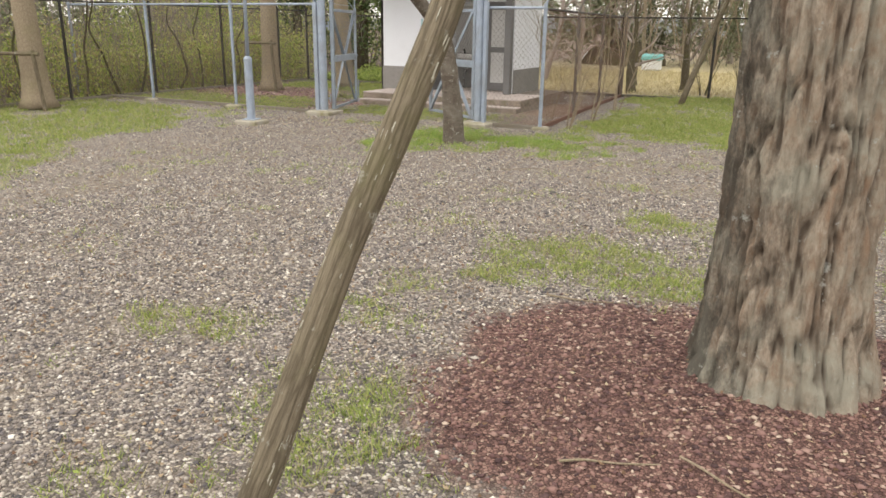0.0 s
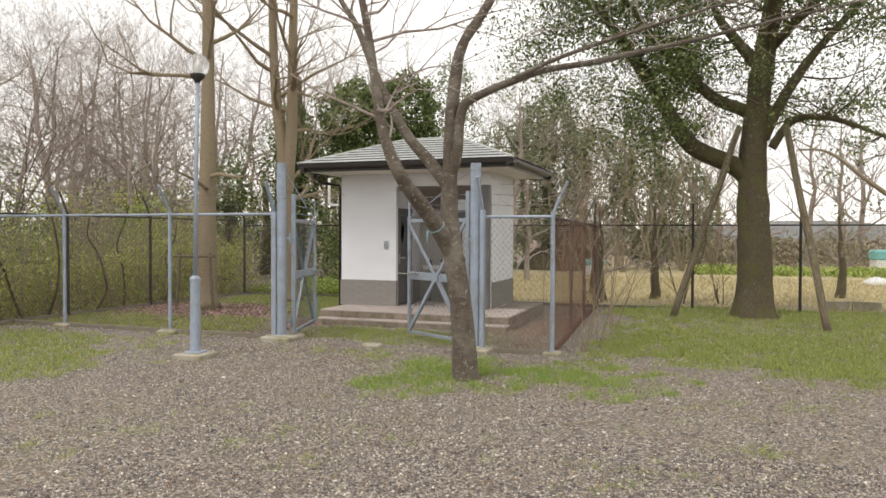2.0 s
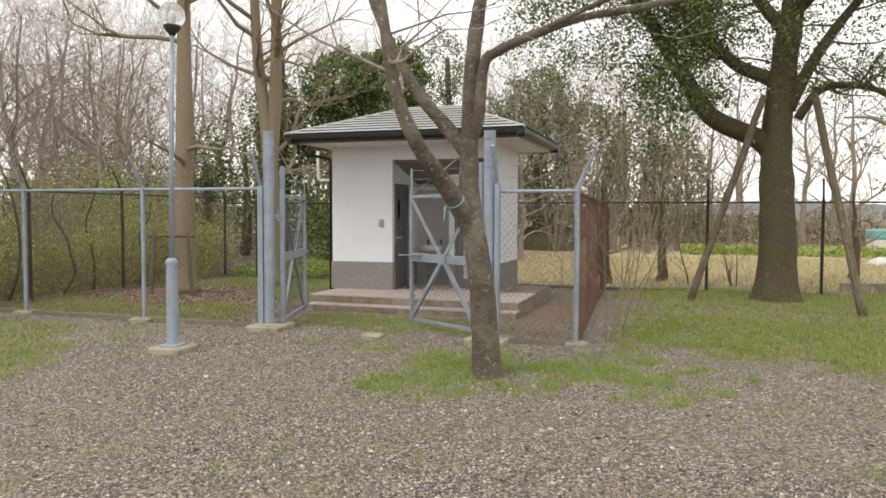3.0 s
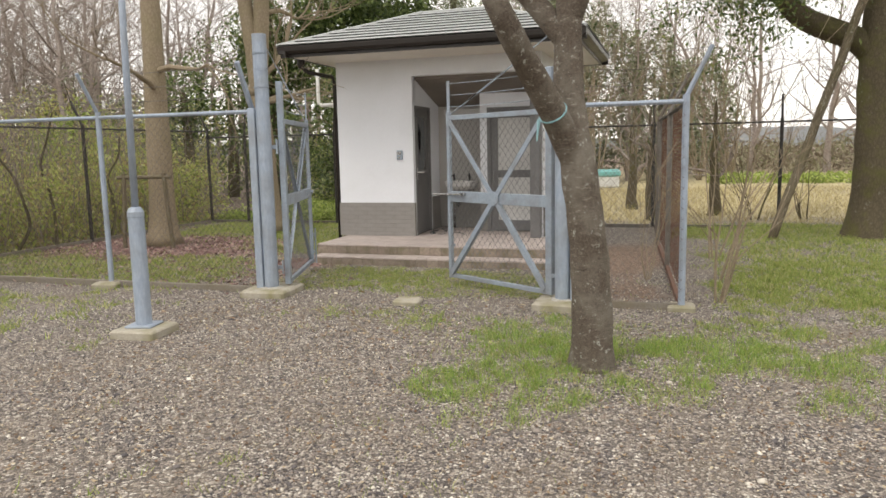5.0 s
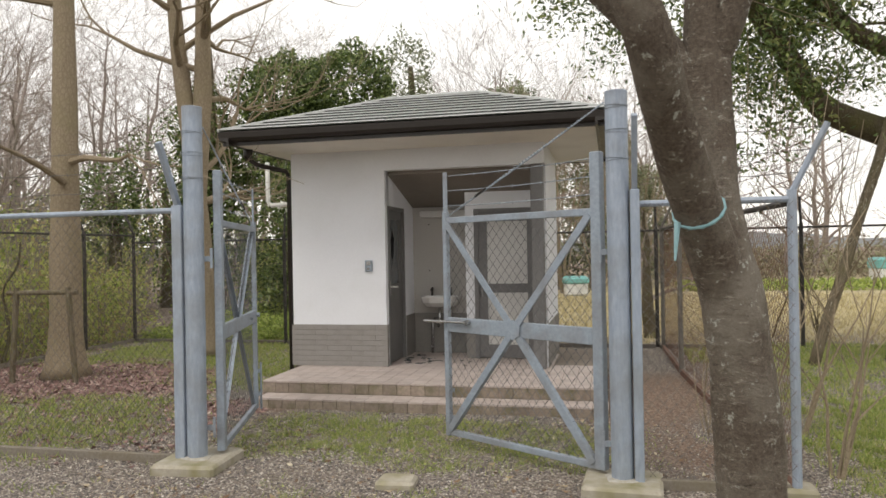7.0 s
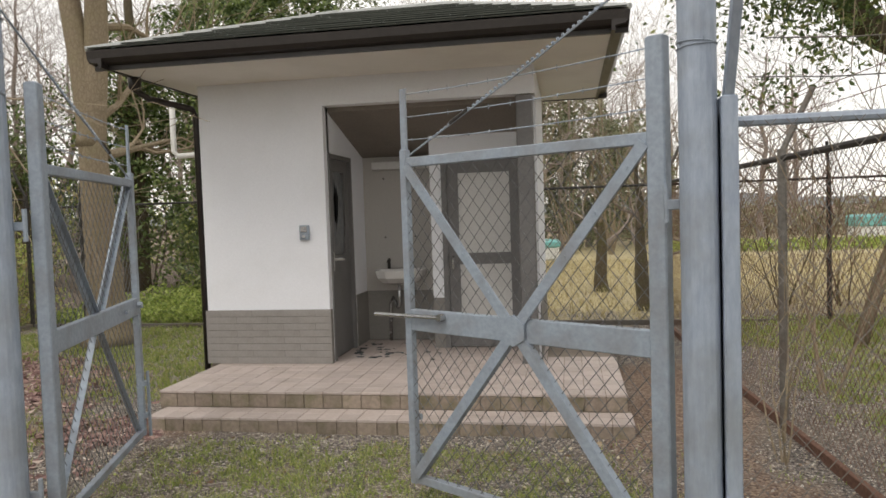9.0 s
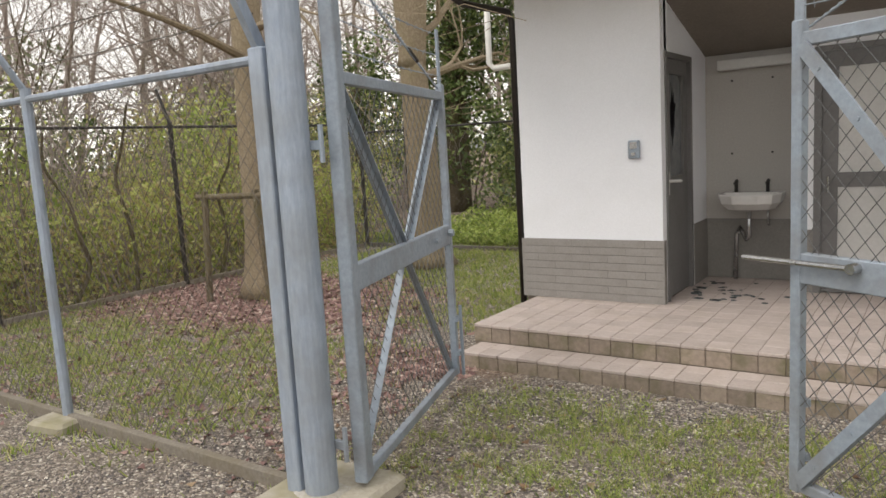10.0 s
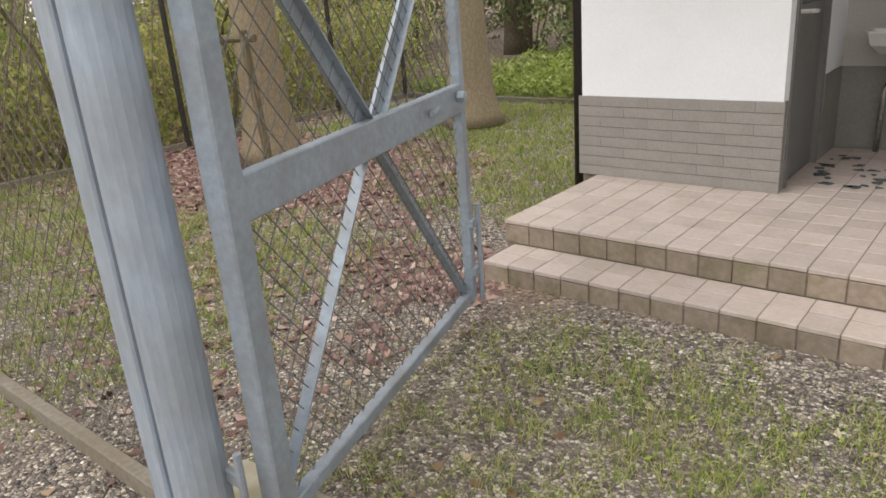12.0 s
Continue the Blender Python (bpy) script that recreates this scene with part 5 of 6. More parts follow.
tree_frame(-12.15, 13.95, 0.34, 1.12, 8)
tree_frame(-13.12, 8.5, 0.42, 0.98, 20)

# ---- cherry in front of the gate ----
cherry = thing("cherry_tree", "bare lichen-spotted cherry tree with forked limbs in the grass", "tree")
CY = CHERRY.y
trunk, fine, tips = Mesh(), Mesh(), []
limb(trunk, [(-4.70, CY + 0.12, -0.1), (-4.71, CY + 0.07, 0.5), (-4.74, CY, 1.0), (-4.79, CY - 0.05, 1.4), (-4.84, CY - 0.02, 1.75), (-4.85, CY, 2.27), (-4.83, CY, 2.86), (-4.78, CY, 3.32), (-4.70, CY, 3.66), (-4.43, CY, 4.04), (-4.1, CY, 4.6), (-3.8, CY, 5.6)], 0.145, 0.03, 24, 7, 0.16, 0.85, 0.16, 0.12)
big = [
    ([(-4.79, CY - 0.04, 1.36), (-4.90, CY - 0.20, 1.64), (-5.02, CY - 0.48, 1.93), (-5.11, CY - 0.76, 2.18), (-5.27, CY - 0.80, 2.58), (-5.36, CY - 0.80, 3.05), (-5.46, CY - 0.80, 3.68), (-5.6, CY - 0.85, 4.4)], 0.098, 0.03),
    ([(-4.85, CY, 2.1), (-5.09, CY, 2.40), (-5.31, CY, 2.64), (-5.51, CY, 2.95), (-5.74, CY, 3.39), (-5.98, CY, 3.96), (-6.22, CY, 4.35), (-6.5, CY + 0.1, 5.0)], 0.075, 0.022),
    ([(-4.85, CY, 2.2), (-4.75, CY - 0.05, 2.45), (-4.70, CY - 0.05, 2.92), (-4.57, CY - 0.05, 3.05), (-4.19, CY - 0.05, 3.19), (-3.79, CY, 3.31), (-3.25, CY, 3.36), (-2.73, CY, 3.44), (-2.24, CY, 3.51), (-1.77, CY, 3.59), (-0.9, CY, 3.72)], 0.062, 0.010),
    ([(-4.3, CY - 0.03, 3.15), (-3.76, CY - 0.1, 3.36), (-3.0, CY - 0.15, 3.56), (-2.14, CY - 0.15, 3.76), (-1.5, CY - 0.2, 3.9)], 0.028, 0.008),
]
crng = random.Random(4)
for pts, r0, r1 in big:
    arm = Mesh()
    path = limb(arm, pts, r0, r1, 12, 5, 0.10)
    part("limb", arm, CHERRYBARK, cherry, smooth=True)
    for i in range(9):
        p = path[crng.randint(len(path) // 3, len(path) - 1)]
        a = crng.uniform(0, 2 * math.pi)
        grow(trunk, p.copy(), Vector((math.cos(a), math.sin(a), crng.uniform(-0.1, 0.8))).normalized(), crng.uniform(0.7, 1.5), r1 * 0.6, 2, crng, tips, (2, 3), 0.12, None, fine)
part("trunk", trunk, CHERRYBARK, cherry, smooth=True)
part("branchwork", fine, TWIG, cherry, kind="stuff")
m = Mesh()
m.tube([(-4.912, CY - 0.228, 1.67), (-4.914, CY - 0.233, 1.675)], 0.0925, 14)
m.tube([(-4.99, CY - 0.29, 1.63), (-5.0, CY - 0.30, 1.50)], [0.012, 0.004], 5)
tape, tn, tl, tb = shader("pale_teal_tape", 0.5)
tl.new(ramp(tn, tl, tex_noise(tn, tl, tn.new("ShaderNodeTexCoord").outputs["Object"], 40, 3), [(0.3, (0.22, 0.40, 0.44)), (0.7, (0.34, 0.54, 0.57))]), tb.inputs["Base Color"])
lone("marker_tape", m, tape, "faded teal tape tied round a cherry limb", "tape")

# ---- evergreen oak with its props ----
oak = thing("evergreen_oak", "large mossy evergreen oak with spreading limbs on the lawn", "tree")
OY = 16.6
trunk, fine, tips = Mesh(), Mesh(), []
limb(trunk, [(-1.34, OY, -0.10), (-1.34, OY, 0.64), (-1.36, OY, 1.50), (-1.38, OY, 2.46), (-1.37, OY, 3.42), (-1.27, OY, 4.42), (-1.18, OY, 5.14), (-1.04, OY, 6.28), (-0.87, OY, 8.23)], 0.36, 0.14, 24, 7, 0.16, 0.9, 0.36, 0.22)
onrng = random.Random(9)
oak_limbs = [
    ([(-1.43, OY, 2.66), (-1.71, OY, 2.92), (-2.50, OY, 3.35), (-2.98, OY - 0.1, 4.10), (-3.51, OY - 0.2, 4.96), (-4.08, OY - 0.3, 5.83), (-4.64, OY - 0.3, 6.44), (-5.29, OY - 0.3, 7.36)], 0.2, 0.05),
    ([(-1.38, OY, 3.81), (-1.55, OY, 3.97), (-2.05, OY - 0.1, 4.19), (-2.50, OY - 0.2, 4.60), (-3.01, OY - 0.3, 5.15), (-3.56, OY - 0.4, 5.92), (-4.14, OY - 0.5, 6.69)], 0.14, 0.04),
    ([(-1.21, OY, 3.42), (-0.94, OY, 4.04), (-0.56, OY, 4.68), (-0.11, OY, 5.26), (0.50, OY, 5.91), (1.34, OY, 6.59)], 0.12, 0.035),
    ([(-1.06, OY, 3.23), (-0.74, OY - 0.1, 3.71), (-0.29, OY - 0.2, 3.75), (0.19, OY - 0.2, 3.62), (0.58, OY - 0.3, 3.41), (1.24, OY - 0.4, 3.14)], 0.085, 0.02),
    ([(-1.21, OY, 4.67), (-1.69, OY + 0.2, 5.35), (-2.05, OY + 0.3, 5.92), (-2.31, OY + 0.4, 6.79)], 0.13, 0.04),
    ([(-1.11, OY, 4.96), (-1.16, OY - 1.0, 5.73), (-1.35, OY - 2.2, 6.31), (-1.45, OY - 3.2, 6.59)], 0.1, 0.03),
    ([(-1.06, OY, 5.15), (-0.10, OY - 0.8, 6.02), (0.86, OY - 1.6, 6.40)], 0.1, 0.03),
]
for pts, r0, r1 in oak_limbs:
    arm = Mesh()
    path = limb(arm, pts, r0, r1, 12, 5, 0.14)
    part("limb", arm, OAKBARK, oak, smooth=True)
    for i in range(16):
        p = path[onrng.randint(len(path) // 4, len(path) - 1)]
        a = onrng.uniform(0, 2 * math.pi)
        grow(trunk, p.copy(), Vector((math.cos(a), math.sin(a), onrng.uniform(-0.2, 0.6))).normalized(), onrng.uniform(0.8, 1.7), 0.022, 2, onrng, tips, (2, 3), 0.2, None, fine)
part("trunk", trunk, OAKBARK, oak, smooth=True)
part("branchwork", fine, OAKBARK, oak, kind="stuff")
nrng = np.random.default_rng(5)


def crown(centres, per, radius, length, width, rng, squash=0.75):
    c = np.repeat(np.array(centres), per, 0)
    off = rng.normal(size=c.shape) * radius
    off[:, 2] *= squash
    return flakes(c + off, length, width, rng=rng)


cents = [tuple(t[0]) for t in tips]
random.Random(2).shuffle(cents)
cents = [c for c in cents if c[2] > 3.0]
low = [c for c in cents if c[0] < -2.3][:210]
cents = low + [c for c in cents if c[0] >= -2.3][:150]
for c in list(low[:50]):
    cents.append((c[0] - 0.2, c[1] - 0.2, max(2.7, c[2] - 0.9)))
hrng = random.Random(44)
for i in range(44):
    a, b, c = (hrng.gauss(0, 0.5) for _ in range(3))
    cents.append((-3.3 + 1.1 * a, OY - 0.5 + 1.0 * b, 3.75 + 0.95 * c))
for i in range(30):
    cents.append((-3.1 + 0.9 * hrng.gauss(0, 0.5), OY - 0.3 + 1.0 * hrng.gauss(0, 0.5), 5.0 + hrng.gauss(0, 0.4)))
for i in range(70):
    cents.append((-4.7 + 1.5 * hrng.gauss(0, 0.5), OY - 0.5 + 1.2 * hrng.gauss(0, 0.5), 6.2 + 1.7 * hrng.gauss(0, 0.5)))
for i in range(36):
    cents.append((-0.2 + 1.8 * hrng.gauss(0, 0.5), OY - 0.3 + hrng.gauss(0, 0.5), 5.6 + 1.2 * hrng.gauss(0, 0.5)))
crown_me = stuff_mesh("crown", np.concatenate([crown(cents, 75, 0.22, 0.085, 0.036, nrng, 0.6), crown(cents, 12, 0.42, 0.085, 0.036, nrng)]), QUAD, LEAF_DARK)
ob = new("crown", crown_me)
ob.parent = oak
tagged(ob, "sparse dark evergreen leaves", kind="stuff")


def prop_pole(a, b, r, label, name="prop_pole"):
    m = Mesh()
    a, b = Vector(a), Vector(b)
    n, L = 10, (b - a).length
    m.tube([Vector((0.010 * math.sin(i * 1.3 + a.x), 0.010 * math.cos(i * 1.7 + a.y), L * i / n)) for i in range(n + 1)], [r * (1.05 - 0.012 * i) for i in range(n + 1)], 18, wobble=0.10)
    ob = lone(name, m, POLEWOOD, label, "prop pole", group="tree props", smooth=True)
    ob.matrix_basis = Matrix.Translation(a) @ (b - a).to_track_quat("Z", "Y").to_matrix().to_4x4()
    # pale lichen flakes in loose streaks along the wood
    rng = np.random.default_rng(int(abs(a.x) * 100))
    flakes_ = []
    for _ in range(70):
        ang, z = rng.uniform(0, 2 * math.pi), rng.uniform(0.05, L - 0.1)
        for _ in range(rng.integers(1, 7)):
            t, h = ang + rng.normal(0, 0.16), z + rng.normal(0, 0.09)
            w, tall = rng.uniform(0.018, 0.05), rng.uniform(0.006, 0.022)
            i = max(0.0, min(n, n * h / L))
            cx, cy = 0.010 * math.sin(i * 1.3 + a.x), 0.010 * math.cos(i * 1.7 + a.y)
            flakes_.append([(cx + q * r * math.cos(t + e * w), cy + q * r * math.sin(t + e * w), h + g * tall) for q in (0.8, 1.025) for e, g in ((-1, -0.6), (1, -1), (0.7, 1), (-0.6, 0.8))])
    lichen = new("lichen", stuff_mesh("lichen", np.array(flakes_), [(4, 5, 6, 7), (0, 1, 5, 4), (1, 2, 6, 5), (2, 3, 7, 6), (3, 0, 4, 7)], LICHEN))
    lichen.parent = ob
    tagged(lichen, "pale lichen flakes", kind="stuff")
    return ob


prop_pole((-0.29, 14.85, -0.08), (-0.86, 16.25, 3.6), 0.062, "weathered timber prop leaning on the oak trunk")
prop_pole((-2.82, 16.1, -0.08), (-1.64, 16.25, 3.62), 0.062, "weathered timber prop leaning on the oak trunk")

# ---- pine beside the start, its props and bark-chip bed ----
pine = thing("pine_tree", "massive pine with deeply furrowed bark in a bed of chips", "tree")
m = Mesh()
prof = [(-0.230, 3.45, -0.1, 0.46), (-0.230, 3.45, 0.06, 0.39), (-0.235, 3.45, 0.28, 0.335), (-0.240, 3.45, 0.7, 0.30), (-0.250, 3.45, 1.3, 0.283), (-0.265, 3.45, 2.0, 0.268), (-0.280, 3.45, 3.0, 0.25), (-0.300, 3.47, 5.0, 0.21), (-0.320, 3.5, 8.0, 0.14)]
seg = 150
vs, fs, ridges = [], [], []
rings = []
for k in range(len(prof) - 1):
    steps = 34 if k < 6 else 8
    for s in range(steps):
        t = s / steps
        rings.append([prof[k][i] * (1 - t) + prof[k + 1][i] * t for i in range(4)])
rings.append(list(prof[-1]))
for x, y, z, r in rings:
    for s in range(seg):
        a = 2 * math.pi * s / seg
        cx_, sx_ = math.cos(a), math.sin(a)
        w = noise.noise(Vector((cx_ * 2.2, sx_ * 2.2, z * 1.6))) * 0.7
        ridge = abs(noise.noise(Vector((cx_ * 7.5 + 2.5 * w, sx_ * 7.5 + 2.5 * w, z * 1.7 + w)))) + 0.5 * abs(noise.noise(Vector((cx_ * 16 + w, sx_ * 16, z * 3.6))))
        flare = 1 + 0.10 * max(0.0, 0.45 - z) * math.sin(a * 5 + 0.6)
        rr = (r - 0.026 + 0.050 * min(1.0, ridge * 2.0) + 0.008 * noise.noise(Vector((cx_ * 22, sx_ * 22, z * 16)))) * flare
        vs.append((x + rr * cx_, y + rr * sx_, z))
        ridges.append(min(1.0, ridge * 1.6))
for i in range(len(rings) - 1):
    for s in range(seg):
        t = (s + 1) % seg
        fs.append((i * seg + s, i * seg + t, (i + 1) * seg + t, (i + 1) * seg + s))
m.add(vs, fs)
bole = part("trunk", m, PINEBARK, pine, smooth=True)
bole.data.attributes.new("ridge", "FLOAT", "POINT").data.foreach_set("value", np.array(ridges, dtype=np.float32))
prop_pole((-1.71, 1.46, -0.12), (-0.793, 2.523, 3.2), 0.049, "mossy weathered timber prop leaning toward the pine")
prop_pole((-0.64, 5.55, -0.1), (-0.33, 4.6, 3.2), 0.056, "mossy weathered timber prop leaning toward the pine")

# ---- tree at the yard's edge with dark stakes ----
rt = thing("lawn_tree", "slender mottled evergreen tree with dark stakes on the lawn", "tree")
trunk, fine, tips = Mesh(), Mesh(), []
RT = (0.90, 13.15)
path = limb(trunk, [(RT[0] - 0.03, RT[1], -0.1), (RT[0], RT[1], 1.2), (RT[0] - 0.03, RT[1], 2.6), (RT[0] - 0.08, RT[1], 4.0), (RT[0] - 0.05, RT[1], 6.5)], 0.125, 0.05, 12, 7, 0.12, 1.0, 0.4)
rr_ = random.Random(12)
limb(trunk, [(RT[0] - 0.02, RT[1], 1.95), (0.35, RT[1], 2.05), (-0.1, RT[1] - 0.1, 2.35), (-0.6, RT[1] - 0.2, 2.75), (-1.0, RT[1] - 0.2, 2.8)], 0.05, 0.012, 8, 5, 0.1)
for i in range(16):
    p = path[rr_.randint(9, len(path) - 1)]
    a = rr_.uniform(0, 6.28)
    grow(trunk, p.copy(), Vector((math.cos(a), math.sin(a), rr_.uniform(0, 0.6))).normalized(), rr_.uniform(0.8, 1.6), 0.03, 3, rr_, tips, (2, 3), 0.18, None, fine)
part("trunk", trunk, PALEBARK, rt, smooth=True)
part("branchwork", fine, TWIG, rt, kind="stuff")
ob = new("crown", stuff_mesh("crown", crown([tuple(t[0]) for t in tips][:260], 10, 0.12, 0.09, 0.035, nrng), QUAD, LEAF_DARK))
ob.parent = rt
tagged(ob, "sparse dark leaves", kind="stuff")
for a, b in (((0.40, 13.0, -0.05), (0.68, 13.1, 0.95)), ((1.5, 13.1, -0.05), (1.15, 13.15, 0.95))):
    m = Mesh()
    m.tube([a, b], 0.04, 10, wobble=0.05)
    m.tube([Vector(b) - Vector((0, 0, 0.1)), Vector(b) + Vector((0, 0, 0.01))], 0.047, 10)
    lone("tree_stake", m, DARKSTEEL, "short dark stake tied beside the lawn tree", "stake", group="dark stakes")

# ---- evergreens behind the building ----
def leafy_mass(name, label, blobs, leaf, mat, rng, stem_to=None, size=(0.16, 0.09), category="tree"):
    g = thing(name, label, category)
    all_c = []
    for cx, cy, cz, rx, ry, rz, n in blobs:
        v = rng.normal(size=(n, 3))
        v /= np.linalg.norm(v, axis=1)[:, None]
        rad = rng.uniform(0.55, 1.0, n) ** 0.5
        lump = np.array([1 + 0.45 * noise.noise(Vector((a[0] * 2.3 + cx, a[1] * 2.3, a[2] * 2.3 + cz))) for a in v])
        all_c.append(np.array([cx, cy, cz]) + v * (rad * lump)[:, None] * np.array([rx, ry, rz]))
    c = np.concatenate(all_c)
    ob = new("crown", stuff_mesh("crown", flakes(c, size[0], size[1], rng=rng), QUAD, mat))
    ob.parent = g
    tagged(ob, kind="stuff")
    if stem_to:
        m = Mesh()
        (x, y), zt = stem_to
        limb(m, [(x, y, -0.1), (x + 0.1, y, zt * 0.5), (x, y, zt)], 0.22, 0.08, 10)
        part("trunk", m, OAKBARK, g, smooth=True)
    return g


leafy_mass("ivy_clad_tree", "dark green ivy-clad tree rising behind the roof",
           [(-13.5, 24.0, 5.6, 1.25, 1.2, 1.25, 6500), (-11.8, 24.0, 5.7, 1.35, 1.2, 1.2, 6500), (-12.6, 24.2, 4.3, 2.0, 1.3, 1.4, 6500), (-14.5, 24.2, 4.2, 0.9, 0.9, 1.1, 2200), (-11.2, 24.3, 4.2, 1.0, 1.0, 1.3, 2200)],
           None, LEAF_IVY, nrng, ((-12.5, 24.1), 5.5), (0.12, 0.075))
leafy_mass("grey_conifer", "slim grey-green conifer top behind the roof", [(-11.0, 27.0, 6.6, 0.75, 0.7, 1.4, 1500), (-10.7, 27.0, 5.0, 1.0, 0.8, 1.6, 1500)], None, LEAF_PALE, nrng, ((-10.9, 27.0), 7.0), (0.14, 0.05))
leafy_mass("ivy_clad_snag", "ivy-covered dead tree in the wood",
           [(-15.6, 23.6, 3.4, 0.9, 0.8, 1.8, 1300), (-15.2, 23.2, 1.8, 1.1, 0.8, 1.2, 900)], None, LEAF_IVY, nrng, ((-15.5, 23.6), 7.0), (0.16, 0.09))
leafy_mass("evergreen_thicket", "dense green conifer thicket past the fence",
           [(-10.6, 34.0, 3.6, 2.0, 1.4, 3.2, 5000), (-8.8, 34.5, 4.2, 1.9, 1.4, 3.4, 5200), (-6.9, 35.5, 3.6, 1.8, 1.3, 3.2, 4600), (-9.4, 36.0, 6.6, 1.6, 1.0, 1.8, 2400), (-5.0, 36.5, 3.0, 1.7, 1.2, 2.8, 3400), (-3.2, 38.0, 2.8, 1.6, 1.2, 2.4, 2600)], None, LEAF_PALE, nrng, ((-9.2, 34.5), 6.5), (0.28, 0.08))
for i, (x, y, z, rx, rz, k) in enumerate(((-15.6, 23.4, 4.9, 0.9, 1.2, 1500), (-17.6, 22.4, 3.2, 0.8, 0.9, 1100), (-11.9, 21.6, 2.6, 1.0, 1.3, 1800), (-13.0, 22.8, 2.0, 1.2, 1.4, 1900), (-10.2, 23.5, 2.0, 1.0, 1.3, 1300), (-18.5, 26.0, 3.6, 1.6, 2.2, 1500))):
    leafy_mass("evergreen_shrub", "dark evergreen shrub under the bare woodland trees", [(x, y, z, rx, rx, rz, k), (x + 0.5 * rx, y + 0.3, z - 0.8 * rz, rx * 0.9, rx * 0.8, rz * 0.8, k // 2), (x - 0.5 * rx, y, z - 1.2 * rz, rx * 0.9, rx * 0.8, rz * 0.8, k // 2)],
               None, LEAF_IVY if i % 2 else LEAF_DARK, nrng, ((x, y), z), (0.12, 0.07), "shrub")
# ---- thicket behind the left and rear fences ----
def fringe(rng, n, x0, y0, x1, y1, depth, low, high):
    t, d = rng.uniform(0, 1, n), rng.uniform(0, 1, n) ** 1.3 * depth
    u = np.array([x1 - x0, y1 - y0])
    w = np.array([-u[1], u[0]]) / np.hypot(*u)
    x, y = x0 + t * u[0] + w[0] * d, y0 + t * u[1] + w[1] * d
    top = np.array([low + (high - low) * (0.5 + 0.5 * noise.noise(Vector((a * 0.55, b * 0.55, 1.0)))) + 0.45 * noise.noise(Vector((a * 1.7, b * 1.7, 5.0))) for a, b in zip(x, y)])
    z = np.maximum(0.04, top * rng.uniform(0.0, 1.0, n) ** 1.1)
    return np.stack([x, y, z], 1)


c = np.concatenate([fringe(nrng, 15000, -13.9, 18.9, -14.0, 10.9, -3.0, 0.3, 2.2), fringe(nrng, 8000, -14.0, 10.9, -14.0, 4.0, -3.0, 0.3, 2.2), fringe(nrng, 9000, -15.0, 20.0, -18.5, 6.0, -5.0, 0.8, 4.0)])
tagged(new("thicket", stuff_mesh("thicket", flakes(c, 0.09, 0.042, rng=nrng), QUAD, LEAF_THICKET)), "olive and brown tangle of thicket leaves behind the mesh fence", "thicket", kind="stuff")
c = np.concatenate([fringe(nrng, 18000, -9.0, 18.2, -13.8, 18.2, -6.0, 0.05, 0.28), fringe(nrng, 9000, -9.5, 25.5, -15.0, 24.0, -3.0, 0.4, 2.4), fringe(nrng, 6500, -14.0, 19.6, -14.2, 6.0, -3.0, 0.2, 2.4)])
tagged(new("undergrowth", stuff_mesh("undergrowth", flakes(c, 0.10, 0.042, rng=nrng), QUAD, LEAF_GREEN)), "green undergrowth beneath the trees past the fence", "undergrowth", kind="stuff")
srng = random.Random(31)
m = Mesh()
for i in range(900):
    t = srng.random()
    x, y = -13.9 - srng.uniform(0.1, 3.0), 19.0 - 13.0 * t + srng.uniform(-0.4, 0.4)
    h = srng.uniform(0.8, 2.3) * (1.6 if i % 4 == 0 else 1.0)
    dx, dy = srng.gauss(0, 0.35), srng.gauss(0, 0.35)
    m.tube([(x, y, 0), (x + dx * 0.4, y + dy * 0.4, h * 0.55), (x + dx, y + dy, h)], [0.008, 0.006, 0.003], 3, caps=False)
lone("thicket_stems", m, TWIG, "thin brown stems of the thicket", "stems", kind="stuff")
for x, y, h, s in ((-14.05, 13.2, 1.9, 1), (-14.1, 12.1, 2.4, 2), (-14.0, 15.2, 1.8, 3), (-14.2, 10.8, 2.5, 4), (-14.0, 11.5, 2.3, 5), (-14.1, 9.4, 2.6, 6), (-14.05, 14.0, 2.2, 7)):
    m = Mesh()
    vr = random.Random(s)
    pts = [(x, y, -0.05)]
    for i in range(5):
        pts.append((pts[-1][0] + vr.gauss(0, 0.13), pts[-1][1] + vr.gauss(0, 0.1), h * (i + 1) / 5))
    limb(m, pts, 0.028, 0.014, 7, 4)
    lone("vine_stem", m, OAKBARK, "dark twisting vine stem in the thicket", "vine", group="vine stems", smooth=True)

def bare_shrub(x, y, tall, n, seed, label, mat=None, r=0.014, lean=0.28):
    rng = random.Random(seed)
    g = thing("bare_shrub", label, "shrub", group="bare shrubs")
    stems, fine, tips = Mesh(), Mesh(), []
    for i in range(n):
        a = rng.uniform(0, 6.28)
        d = Vector((math.cos(a) * lean, math.sin(a) * lean, 1)).normalized()
        grow(stems, Vector((x + 0.06 * math.cos(a), y + 0.06 * math.sin(a), -0.03)), d, tall * rng.uniform(0.6, 1.0), r, 2, rng, tips, (2, 3), 0.10, None, fine)
    part("branchwork", fine, mat or TWIG, g, kind="stuff")
    return g, tips


# rounded bushes among the stems
bush_rng = random.Random(63)
